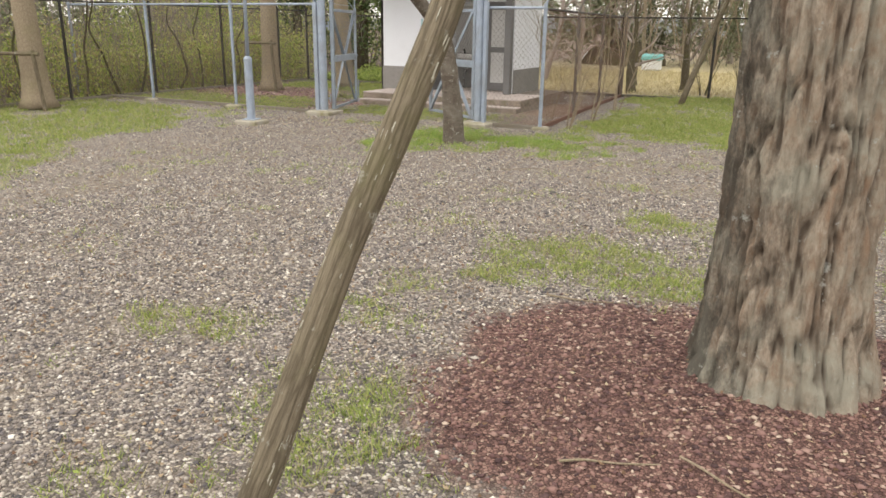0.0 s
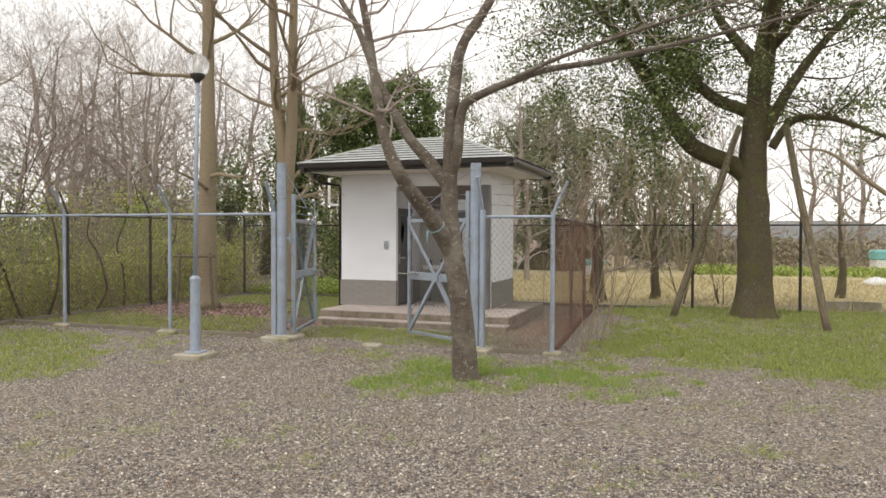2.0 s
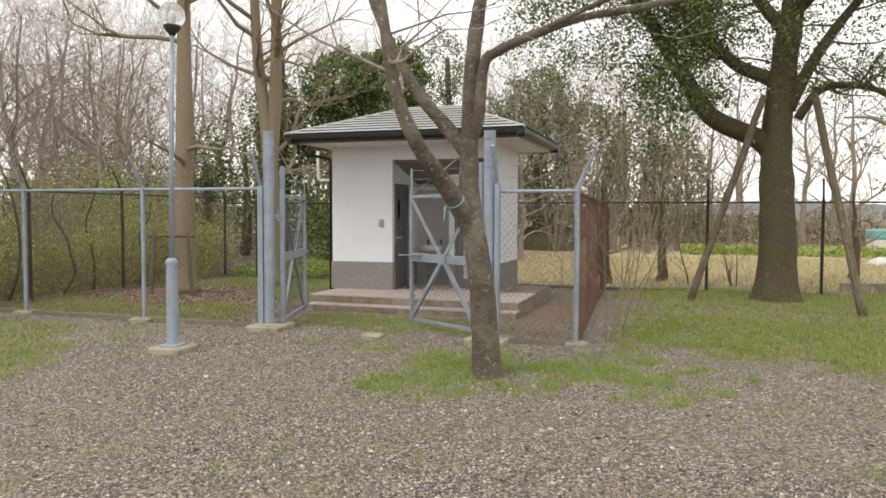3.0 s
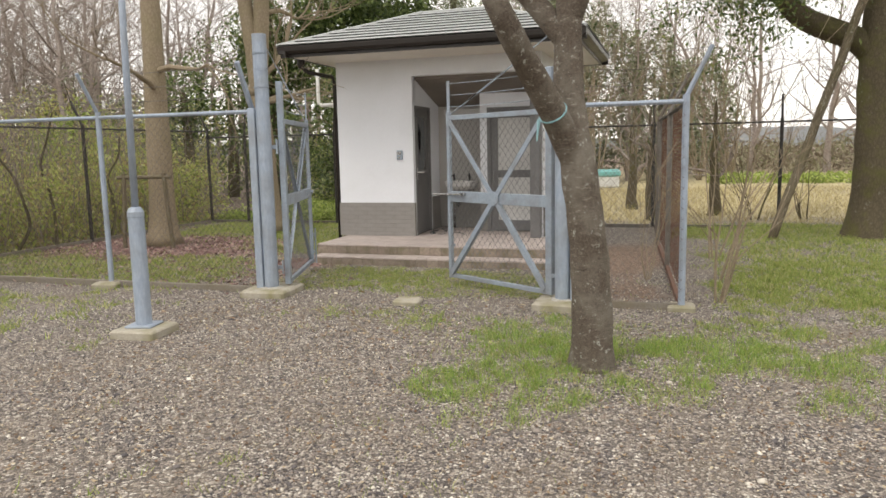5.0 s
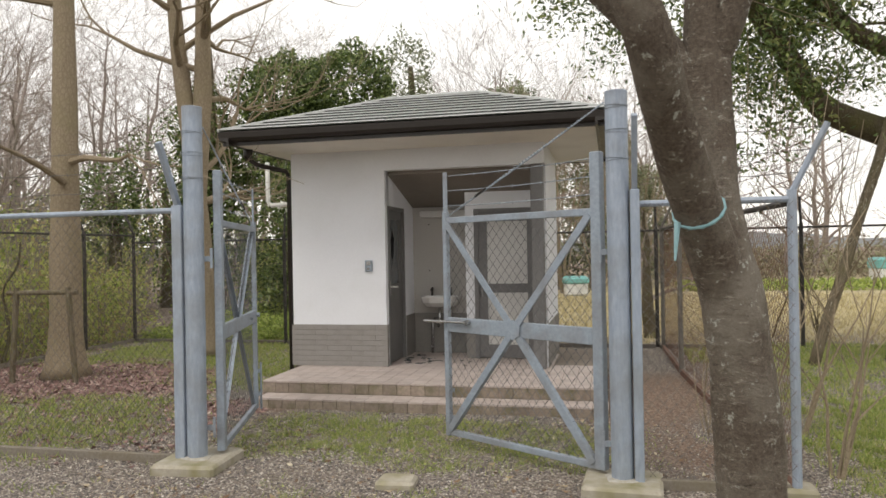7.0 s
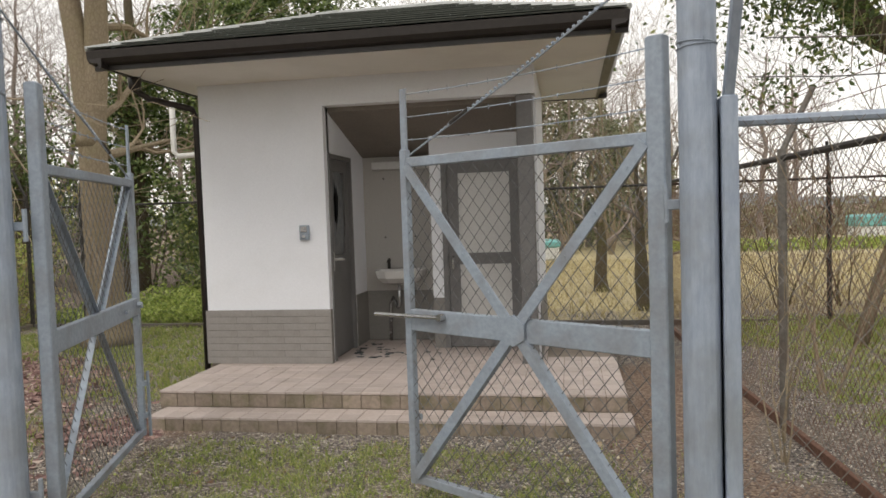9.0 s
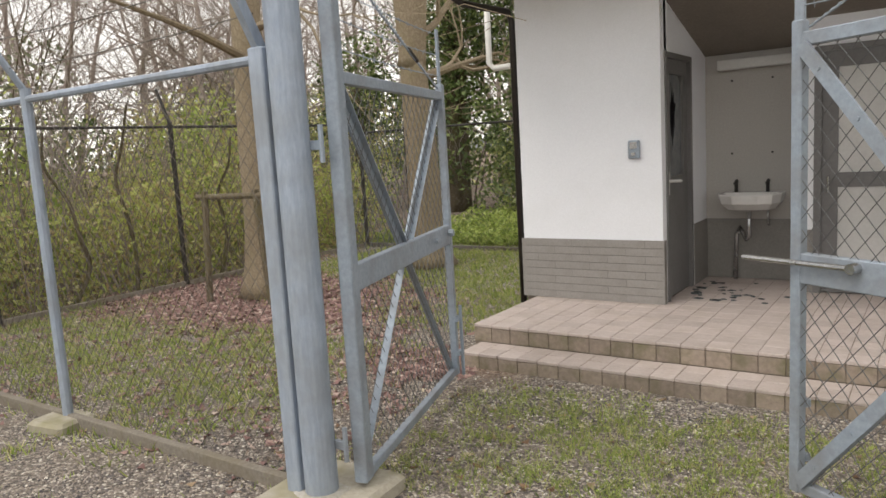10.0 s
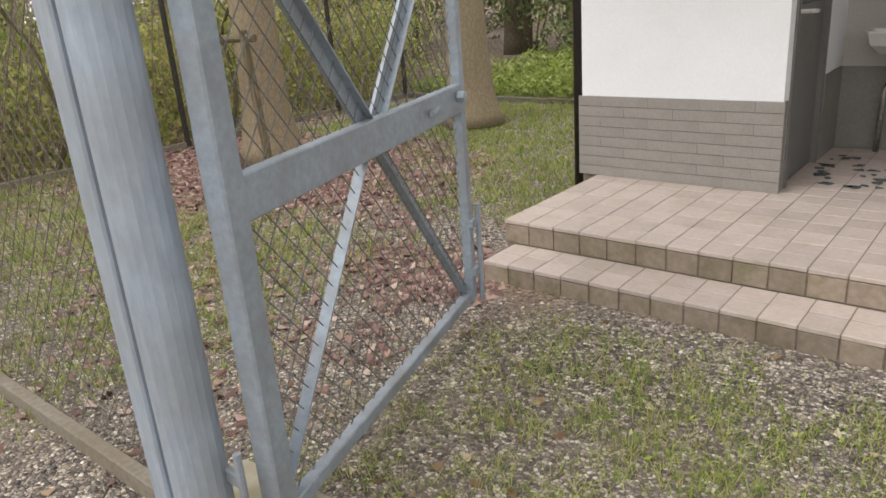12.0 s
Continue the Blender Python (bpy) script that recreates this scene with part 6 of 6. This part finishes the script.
for i in range(26):
    t = bush_rng.random()
    x, y = -14.3 - 1.0 * t - bush_rng.uniform(0.3, 4.0), 20.5 - 14 * t + bush_rng.uniform(-1, 1)
    s = bush_rng.uniform(0.45, 0.95)
    h = bush_rng.uniform(0.5, 1.3) * (1.6 if i % 3 == 0 else 1.0)
    leafy_mass("thicket_bush", "loose olive-green bush among bare stems behind the fence",
               [(x, y, h * 0.55, s, s, h * 0.6, 420), (x + 0.4 * s, y + 0.3, h * 0.9, s * 0.6, s * 0.6, h * 0.45, 220), (x - 0.5 * s, y - 0.2, h * 0.4, s * 0.6, s * 0.6, h * 0.4, 200)],
               None, LEAF_GREEN if i % 2 else LEAF_THICKET, nrng, None, (0.11, 0.055), "bush")

# taller brush of the wood's second storey
for i in range(42):
    x, y = (bush_rng.uniform(-24, -16), bush_rng.uniform(7, 27)) if i < 18 else (bush_rng.uniform(-27, -13.5), bush_rng.uniform(22, 34))
    h, s = bush_rng.uniform(2.2, 4.0) * (0.7 if i % 3 == 0 else 1.0), bush_rng.uniform(0.9, 1.5)
    leafy_mass("woodland_bush", "tall loose olive-brown brush under the bare woodland trees",
               [(x, y, h * 0.45, s, s, h * 0.5, 520), (x + 0.6 * s, y + 0.4, h * 0.75, s * 0.7, s * 0.7, h * 0.35, 300), (x - 0.7 * s, y - 0.3, h * 0.6, s * 0.6, s * 0.6, h * 0.35, 260)],
               None, (LEAF_DARK, LEAF_THICKET, LEAF_PALE)[i % 3], nrng, None, (0.17, 0.07), "bush")
for i in range(14):
    bare_shrub(bush_rng.uniform(-22, -15.5), bush_rng.uniform(8, 26), bush_rng.uniform(3.0, 5.0), 5, 80 + i, "tall leafless shrub in the thicket behind the fence", OAKBARK if i % 2 else TWIG, 0.028, 0.5)

# ---- shrubs by the side fence and in the field ----
for i in range(11):
    t = bush_rng.random()
    bare_shrub(-14.1 - 1.2 * t - bush_rng.uniform(0.2, 3.0), 19.0 - 10 * t, bush_rng.uniform(2.0, 3.4), 4, 50 + i, "tall leafless shrub in the thicket behind the fence", TWIG, 0.018, 0.4)
bare_shrub(-3.80, 11.50, 1.5, 4, 1, "thin leafless sapling in the grass by the corner post", PALEBARK)
bare_shrub(-3.75, 12.7, 2.3, 3, 2, "tall leafless shrub beside the rusty fence", PALEBARK)
bare_shrub(-3.7, 14.2, 2.5, 3, 3, "tall leafless shrub beside the rusty fence", PALEBARK)
bare_shrub(-4.45, 12.6, 1.2, 5, 8, "dry weed stems inside the rusty fence", PALEBARK, 0.007)
bare_shrub(-2.75, 19.0, 1.5, 4, 5, "small leafless shrub past the thin-railed fence", OAKBARK)
bare_shrub(-1.85, 19.2, 1.2, 4, 6, "small leafless shrub past the thin-railed fence", OAKBARK)
for i, (x, y, t) in enumerate(((-8.0, 33.0, 6.5), (-6.9, 32.0, 6.0), (-5.6, 33.5, 6.2), (-7.4, 36.0, 7.0), (-4.3, 33.0, 5.5), (-3.2, 35.0, 6.0), (-1.9, 37.0, 6.0))):
    bare_shrub(x, y, t, 7, 20 + i, "many-stemmed pale leafless tree past the fence", PALEBARK, 0.035, 0.22)
orc = 0
for x, y, t in ((-5.1, 21.9, 2.6), (-4.55, 19.3, 2.3), (-3.4, 20.2, 2.4), (0.9, 22.0, 2.2)):
    g, tp = bare_tree(300 + orc, t, 0.13, 4, (2, 3), 0.3, "fruit_tree", "low gnarled leafless fruit tree in the dry field", OAKBARK, 0.95, "fruit trees")
    g.matrix_basis = pose(x, y, 0)
    orc += 1
for i, (x, y, t, r) in enumerate(((2.6, 42.0, 8.0, 0.16), (-4.4, 40.0, 7.5, 0.15), (-2.6, 43.5, 7.0, 0.14), (-6.0, 42.0, 8.5, 0.15), (4.2, 44.0, 8.0, 0.15), (6.0, 50.0, 9.0, 0.2), (11.0, 46.0, 9.0, 0.2), (-1.5, 48.0, 8.0, 0.16), (0.6, 55.0, 8.5, 0.18), (-3.4, 52.0, 8.0, 0.17))):
    g, tp = bare_tree(400 + i, t, r, 5, (3, 4), 0.15, "field_tree", "large leafless tree at the far edge of the field", TWIG, 1.0, "field trees")
    g.matrix_basis = pose(x, y, 0)

# ---- things in the field ----
TEAL = surface("faded_teal_sheet", (0.14, 0.38, 0.37), (0.22, 0.48, 0.46), 0.5, grain=12, stain=2, bump=0.1)
WHITE = surface("white_plastic_sheet", (0.62, 0.62, 0.60), (0.74, 0.74, 0.72), 0.5, grain=12, stain=2, bump=0.2)


def covered_stack(x, y, w, d, h, turn):
    g = thing("covered_stack", "stacked crates under a faded teal and white sheet in the field", "stack", at=(x, y, 0), group="covered stacks")
    g.matrix_basis = pose(x, y, 0, 0, 0, turn)
    m = Mesh()
    m.box((-w / 2, -d / 2, -0.02), (w / 2, d / 2, h * 0.72), bevel=0.05)
    part("crate", m, WHITE, g)
    m = Mesh()
    m.box((-w / 2 - 0.05, -d / 2 - 0.05, h * 0.55), (w / 2 + 0.05, d / 2 + 0.05, h), bevel=0.08)
    part("sheet", m, TEAL, g, "faded teal sheet")


covered_stack(-6.4, 30.9, 0.75, 0.7, 0.62, 8)
covered_stack(5.1, 36.5, 1.5, 1.0, 1.0, 4)


def heap(x, y, w, h, mat, label, name="heap", n=14, seed=1):
    rng = random.Random(seed)
    vs, fs = [], []
    for j in range(7):
        t = j / 6
        for i in range(n):
            a = 2 * math.pi * i / n
            r = w * math.cos(t * math.pi / 2) * (1 + 0.3 * noise.noise(Vector((math.cos(a) * 2 + seed, math.sin(a) * 2, t * 2))))
            vs.append((x + r * math.cos(a), y + 0.6 * r * math.sin(a), h * math.sin(t * math.pi / 2) * (1 + 0.2 * noise.noise(Vector((a, t * 3, seed)))) - 0.02))
    for j in range(6):
        for i in range(n):
            k = (i + 1) % n
            fs.append((j * n + i, j * n + k, (j + 1) * n + k, (j + 1) * n + i))
    return lone(name, Mesh().add(vs, fs), mat, label, "heap", group="sheeted heaps", smooth=True)


heap(2.9, 28.0, 0.45, 0.28, WHITE, "crumpled white plastic sheeting heaped in the field", "plastic_heap", seed=2)
heap(4.0, 27.5, 0.5, 0.26, WHITE, "crumpled white plastic sheeting heaped in the field", "plastic_heap", seed=5)
heap(-9.8, 36.0, 1.0, 0.8, WHITE, "white plastic-wrapped heap at the edge of the wood", "plastic_heap", seed=7)
heap(-8.6, 35.0, 2.0, 1.1, OAKBARK, "dark pile of cut branches at the edge of the wood", "brush_pile", seed=9)


def planter(x, y, turn):
    g = thing("planter_box", "grey plastic planter box half full of soil by the fence", "planter", at=(x, y, 0), group="planters")
    g.matrix_basis = pose(x, y, 0, 0, 0, turn)
    m = Mesh()
    for lo, hi in (((-0.26, -0.11, 0), (0.26, -0.09, 0.2)), ((-0.26, 0.09, 0), (0.26, 0.11, 0.2)), ((-0.26, -0.09, 0), (-0.24, 0.09, 0.2)), ((0.24, -0.09, 0), (0.26, 0.09, 0.2))):
        m.box(lo, hi)
    m.box((-0.28, -0.13, 0.19), (0.28, -0.09, 0.215))
    part("tub", m, CONCRETE, g)
    m = Mesh()
    m.box((-0.24, -0.09, 0.0), (0.24, 0.09, 0.16))
    part("soil", m, GROUT, g)


planter(0.35, 18.75, 4)
planter(0.95, 18.8, -5)
planter(1.6, 18.75, 2)
# far hills and a low roofed house strip
vs, fs = [], []
for i in range(80):
    x = -260 + 7 * i
    hh = 5.2 + 4.0 * noise.noise(Vector((x * 0.013, 0.4, 0))) + 1.2 * noise.noise(Vector((x * 0.07, 2.4, 0)))
    vs += [(x, 300 + 0.02 * x, -2), (x, 300 + 0.02 * x, hh), (x, 340, hh * 0.7)]
for i in range(79):
    fs += [(3 * i, 3 * i + 3, 3 * i + 4, 3 * i + 1), (3 * i + 1, 3 * i + 4, 3 * i + 5, 3 * i + 2)]
# distance haze is mixed into the hill colour as pale blue-grey
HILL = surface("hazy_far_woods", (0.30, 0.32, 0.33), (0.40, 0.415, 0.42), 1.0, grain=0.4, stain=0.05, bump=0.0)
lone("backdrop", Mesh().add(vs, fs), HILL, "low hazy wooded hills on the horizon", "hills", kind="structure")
# rough weeds across the field
DEADWEED = island_leaf("dead_weed_stalk", [(0.0, (0.15, 0.12, 0.085)), (0.45, (0.27, 0.225, 0.155)), (0.7, (0.24, 0.25, 0.13)), (1.0, (0.45, 0.39, 0.28))], 0.8, 0.2)
wx, wy = nrng.uniform(-6, 40, 20000), 41 + nrng.uniform(0, 1, 20000) * 20
wz = np.array([max(0.10, 0.9 + 1.3 * noise.noise(Vector((a * 0.35, b * 0.35, 3.0)))) for a, b in zip(wx, wy)])
c = np.stack([wx, wy, nrng.uniform(0.0, 1.0, 20000) ** 1.2 * wz * 1.5], 1)
tagged(new("field_weeds", stuff_mesh("field_weeds", flakes(c, 0.5, 0.10, rng=nrng, upward=0.6), QUAD, DEADWEED)), "brown dead weeds along the field's far edge", "weeds", kind="stuff")
c = np.stack([nrng.uniform(-3, 8, 2500), 33 + nrng.uniform(-1.2, 1.2, 2500), nrng.uniform(0.0, 0.35, 2500)], 1)
tagged(new("leaf_crop", stuff_mesh("leaf_crop", flakes(c, 0.25, 0.09, rng=nrng, upward=0.6), QUAD, LEAF_GREEN)), "row of green leafy crop in the field", "crop", kind="stuff")


# ---- loose cover on the ground: blades, stones, chips, fallen leaves ----
def cover_at(x, y):
    """The ground sheet's cover at many places at once."""
    i0 = len(FAR)
    fx = np.clip((x + 16.0) / 0.125, 0, len(gx) - 2 * i0 - 1.001)
    fy = np.clip((y + 3.0) / 0.125, 0, len(gy) - 2 * i0 - 1.001)
    ix, iy = fx.astype(int), fy.astype(int)
    u, v = (fx - ix)[:, None], (fy - iy)[:, None]
    ix, iy = ix + i0, iy + i0
    return (COVER[iy, ix] * (1 - u) + COVER[iy, ix + 1] * u) * (1 - v) + (COVER[iy + 1, ix] * (1 - u) + COVER[iy + 1, ix + 1] * u) * v


def spread_points(n, x0, x1, y0, y1, weight, rng, ragged=False):
    """Places strewn over a rectangle, kept by the cover there."""
    x, y = rng.uniform(x0, x1, n), rng.uniform(y0, y1, n)
    clump = np.array([noise.noise(Vector((a * 9.0, b * 9.0, 0.7))) + 0.6 * noise.noise(Vector((a * 27.0, b * 27.0, 3.7))) for a, b in zip(x, y)]) if ragged else 1.0
    keep = (rng.random(n) < weight(cover_at(x, y)) * np.clip(0.72 + 1.4 * clump, 0.12, 1.0)) & ~blocked(x, y)
    x, y = x[keep], y[keep]
    return np.array([(a, b, height(a, b)) for a, b in zip(x, y)])


def blocked(x, y):
    out = (PX0 - 0.03 < x) & (x < PX1 + 0.03) & (SY - 0.02 < y) & (y < RY)
    for cx, cy, w in ((GPL.x, GPL.y, 0.27), (GPR.x, GPR.y, 0.27), (LX, LY, 0.23)):
        out |= (abs(x - cx) < w) & (abs(y - cy) < w)
    return out


def blades(pts, tall, rng, width=0.005):
    n = len(pts)
    a = rng.uniform(0, 2 * np.pi, n)
    h = (tall * rng.uniform(0.35, 1.25, n))[:, None]
    side = np.stack([np.cos(a), np.sin(a), np.zeros(n)], 1) * width
    lean = np.stack([rng.normal(0, 0.45, n), rng.normal(0, 0.45, n), np.ones(n)], 1)
    tip = pts + lean * h
    mid = pts + lean * h * 0.5 * np.array([0.6, 0.6, 1.0])
    return np.stack([pts - side, pts + side, mid + side * 0.7, tip, mid - side * 0.7], 1)


BL = [(0, 1, 2), (0, 2, 4), (4, 2, 3)]


def spikes(pts, tall, rng, width=0.004):
    """Short blades, one triangle each, in clumps of mixed height."""
    n = len(pts)
    a = rng.uniform(0, 2 * np.pi, n)
    clump = np.array([0.6 + 0.9 * max(0.0, noise.noise(Vector((p[0] * 5.0, p[1] * 5.0, 2.0))) + 0.35) for p in pts])
    h = (tall * rng.uniform(0.4, 1.3, n) * clump)[:, None]
    side = np.stack([np.cos(a), np.sin(a), np.zeros(n)], 1) * width
    lean = np.stack([rng.normal(0, 0.55, n), rng.normal(0, 0.55, n), np.ones(n)], 1)
    return np.stack([pts - side, pts + side, pts + lean * h], 1)


TRI = [(0, 1, 2)]
grng = np.random.default_rng(77)
near = spread_points(1000000, -9.0, 1.5, 1.0, 14.0, lambda c: c[:, 0] ** 1.4, grng, True)
tagged(new("grass", stuff_mesh("grass", spikes(near, 0.042, grng, 0.0024), TRI, BLADE)), "short mossy green grass and weeds", "grass", kind="stuff")
far = spread_points(330000, -4.2, 8.5, 10.2, 18.2, lambda c: c[:, 0] ** 1.5, grng, True)
side_ = spread_points(280000, -15.0, -8.9, 4.0, 19.5, lambda c: c[:, 0] ** 1.5, grng, True)
pts = np.concatenate([far, side_])
tagged(new("grass", stuff_mesh("grass", spikes(pts, 0.055, grng, 0.0048), TRI, BLADE)), "soft green lawn grass", "grass", kind="stuff")
tuft = spread_points(90000, -6.2, -2.2, 7.6, 10.6, lambda c: np.maximum(0, c[:, 0] - 0.3), grng, True)
tagged(new("grass", stuff_mesh("grass", blades(tuft, 0.07, grng, 0.0018), BL, FRESH)), "longer bright grass round the cherry", "grass", kind="stuff")
weed = spread_points(60000, -9.0, 0.5, 1.0, 13.0, lambda c: 0.75 * np.maximum(0, c[:, 0] - 0.2), grng, True)
weed[:, 2] += grng.uniform(0.004, 0.045, len(weed))
tagged(new("weeds", stuff_mesh("weeds", flakes(weed, 0.024, 0.013, 0.45, grng, 0.3, 0.25), QUAD, LEAF_GREEN)), "small bright leafy weeds among the gravel and grass", "weeds", kind="stuff")
dry = spread_points(40000, -12.0, 9.0, 18.3, 30.0, lambda c: 0.8, grng)
tagged(new("dry_grass", stuff_mesh("dry_grass", spikes(dry, 0.12, grng, 0.010), TRI, STRAW)), "straw-coloured dry field grass", "grass", kind="stuff")


def pebbles(pts, size, rng, flat=0.6):
    n = len(pts)
    base = np.array([(1, 0, 0), (0.1, 1, 0), (-1, 0.1, 0), (0, -1, 0.1), (0, 0, 1), (0.1, 0, -1.0)])
    s = (size * rng.uniform(0.5, 1.5, n))[:, None, None] * rng.uniform(0.6, 1.3, (n, 1, 3)) * np.array([1, 1, flat])
    a = rng.uniform(0, 2 * np.pi, n)
    c, d = np.cos(a), np.sin(a)
    v = base[None] * s + rng.normal(0, 0.12, (n, 6, 3)) * size
    out = np.stack([v[:, :, 0] * c[:, None] - v[:, :, 1] * d[:, None], v[:, :, 0] * d[:, None] + v[:, :, 1] * c[:, None], v[:, :, 2]], 2)
    return out + pts[:, None, :] + np.array([0, 0, size * 0.15])


OCT = [(0, 1, 4), (1, 2, 4), (2, 3, 4), (3, 0, 4), (1, 0, 5), (2, 1, 5), (3, 2, 5), (0, 3, 5)]
def bare(c):
    return np.maximum(0, 1 - 1.2 * c[:, 0]) * (1 - c[:, 1]) * (1 - 0.8 * c[:, 2])


p1 = spread_points(64000, -6.2, 0.2, 1.2, 7.2, bare, grng)
p2 = spread_points(52000, -9.8, -3.6, 7.2, 13.0, bare, grng)
big_stones = spread_points(2600, -8.0, 0.2, 1.2, 10.5, bare, grng)
stones = np.concatenate([pebbles(p1, 0.0098, grng, 0.75), pebbles(p2, 0.0078, grng, 0.7), pebbles(big_stones, 0.019, grng, 0.5)])
tagged(new("gravel", stuff_mesh("gravel", stones, OCT, STONE)), "loose grey and tan crushed stone", "gravel", kind="stuff")
p3 = spread_points(9000, -1.9, 1.4, 1.4, 5.2, lambda c: c[:, 1], grng)
tagged(new("bark_chips", stuff_mesh("bark_chips", pebbles(p3, 0.014, grng, 0.45), OCT, CHIP)), "red-brown bark chips bedded round the pine", "chips", kind="stuff")
lv = spread_points(16000, -8.5, 0.5, 1.4, 10.6, lambda c: 0.6 * (0.4 + bare(c)), grng)
lv[:, 2] += 0.012
l1 = flakes(lv, 0.026, 0.016, 0.8, grng, 0.35)
lv = spread_points(420, -9.0, -4.3, 9.5, 13.0, lambda c: 0.7, grng)
lv[:, 2] += 0.012
l2 = flakes(lv, 0.05, 0.032, 0.85, grng, 0.35)
lv = spread_points(26000, -9.0, 0.5, 1.4, 12.8, lambda c: 0.7 * (0.3 + bare(c)), grng)
lv[:, 2] += 0.012
l3 = flakes(lv, 0.038, 0.0045, 0.85, grng, 0.1)
tagged(new("fallen_leaves", stuff_mesh("fallen_leaves", np.concatenate([l1, l2, l3]), QUAD, DRYLEAF)), "pale and tan dry leaves lying on the gravel", "leaves", kind="stuff")
lv = spread_points(48000, -15.0, -8.6, 10.9, 17.0, lambda c: c[:, 2], grng)
lv[:, 2] += 0.015
lw = spread_points(2000, -15.0, -8.6, 10.9, 14.0, lambda c: 0.3, grng)
lw[:, 2] += 0.015
tagged(new("leaf_litter", stuff_mesh("leaf_litter", flakes(np.concatenate([lv, lw]), 0.07, 0.042, 0.8, grng, 0.35), QUAD, REDLEAF)), "red-brown leaf litter under the fence trees", "leaves", kind="stuff")

# broken glass on the porch floor
SHARD = surface("dark_glass_shard", (0.06, 0.07, 0.075), (0.13, 0.15, 0.155), 0.12, 0.0, grain=20, stain=4, bump=0.0)
sr = random.Random(17)
for i in range(38):
    if i < 26:
        x, y = DX + 0.06 + abs(sr.gauss(0, 0.22)), sr.uniform(14.55, 15.35)
    else:
        x, y = DX + 0.3 + sr.uniform(0, 0.7), sr.uniform(14.5, 15.1)
    s = sr.uniform(0.008, 0.042)
    k = sr.randint(3, 5)
    ring = [(x + s * sr.uniform(0.6, 1.5) * math.cos(6.283 * j / k + i), y + s * sr.uniform(0.4, 1.0) * math.sin(6.283 * j / k + i)) for j in range(k)]
    z = FLOOR + 0.0025
    m = Mesh().add([(a, b, z) for a, b in ring] + [(a, b, z + 0.005) for a, b in ring], [tuple(range(k - 1, -1, -1)), tuple(range(k, 2 * k))] + [(j, (j + 1) % k, k + (j + 1) % k, k + j) for j in range(k)])
    lone("glass_shard", m, SHARD, "dark shard of broken door glass on the porch tiles", "glass shard", group="glass shards")

# thin sticks on the gravel and the chips
for i, (x, y, L, a) in enumerate(((-6.55, 9.7, 0.7, 130), (-3.35, 7.6, 0.55, 35), (-0.55, 2.55, 0.4, -25), (-0.9, 2.3, 0.35, 30), (0.25, 2.6, 0.45, 60), (-1.5, 4.0, 0.45, 10), (-3.1, 7.1, 0.4, -50))):
    m = Mesh()
    vr = random.Random(i)
    c, s = math.cos(radians(a)), math.sin(radians(a))
    pts = [(x + c * L * t + vr.gauss(0, 0.02), y + s * L * t + vr.gauss(0, 0.02), height(x, y) + 0.016) for t in (0, 0.33, 0.66, 1)]
    limb(m, pts, 0.006, 0.003, 6, 3)
    lone("twig", m, PALEBARK, "thin pale dry twig lying on the ground", "twig", group="fallen twigs")
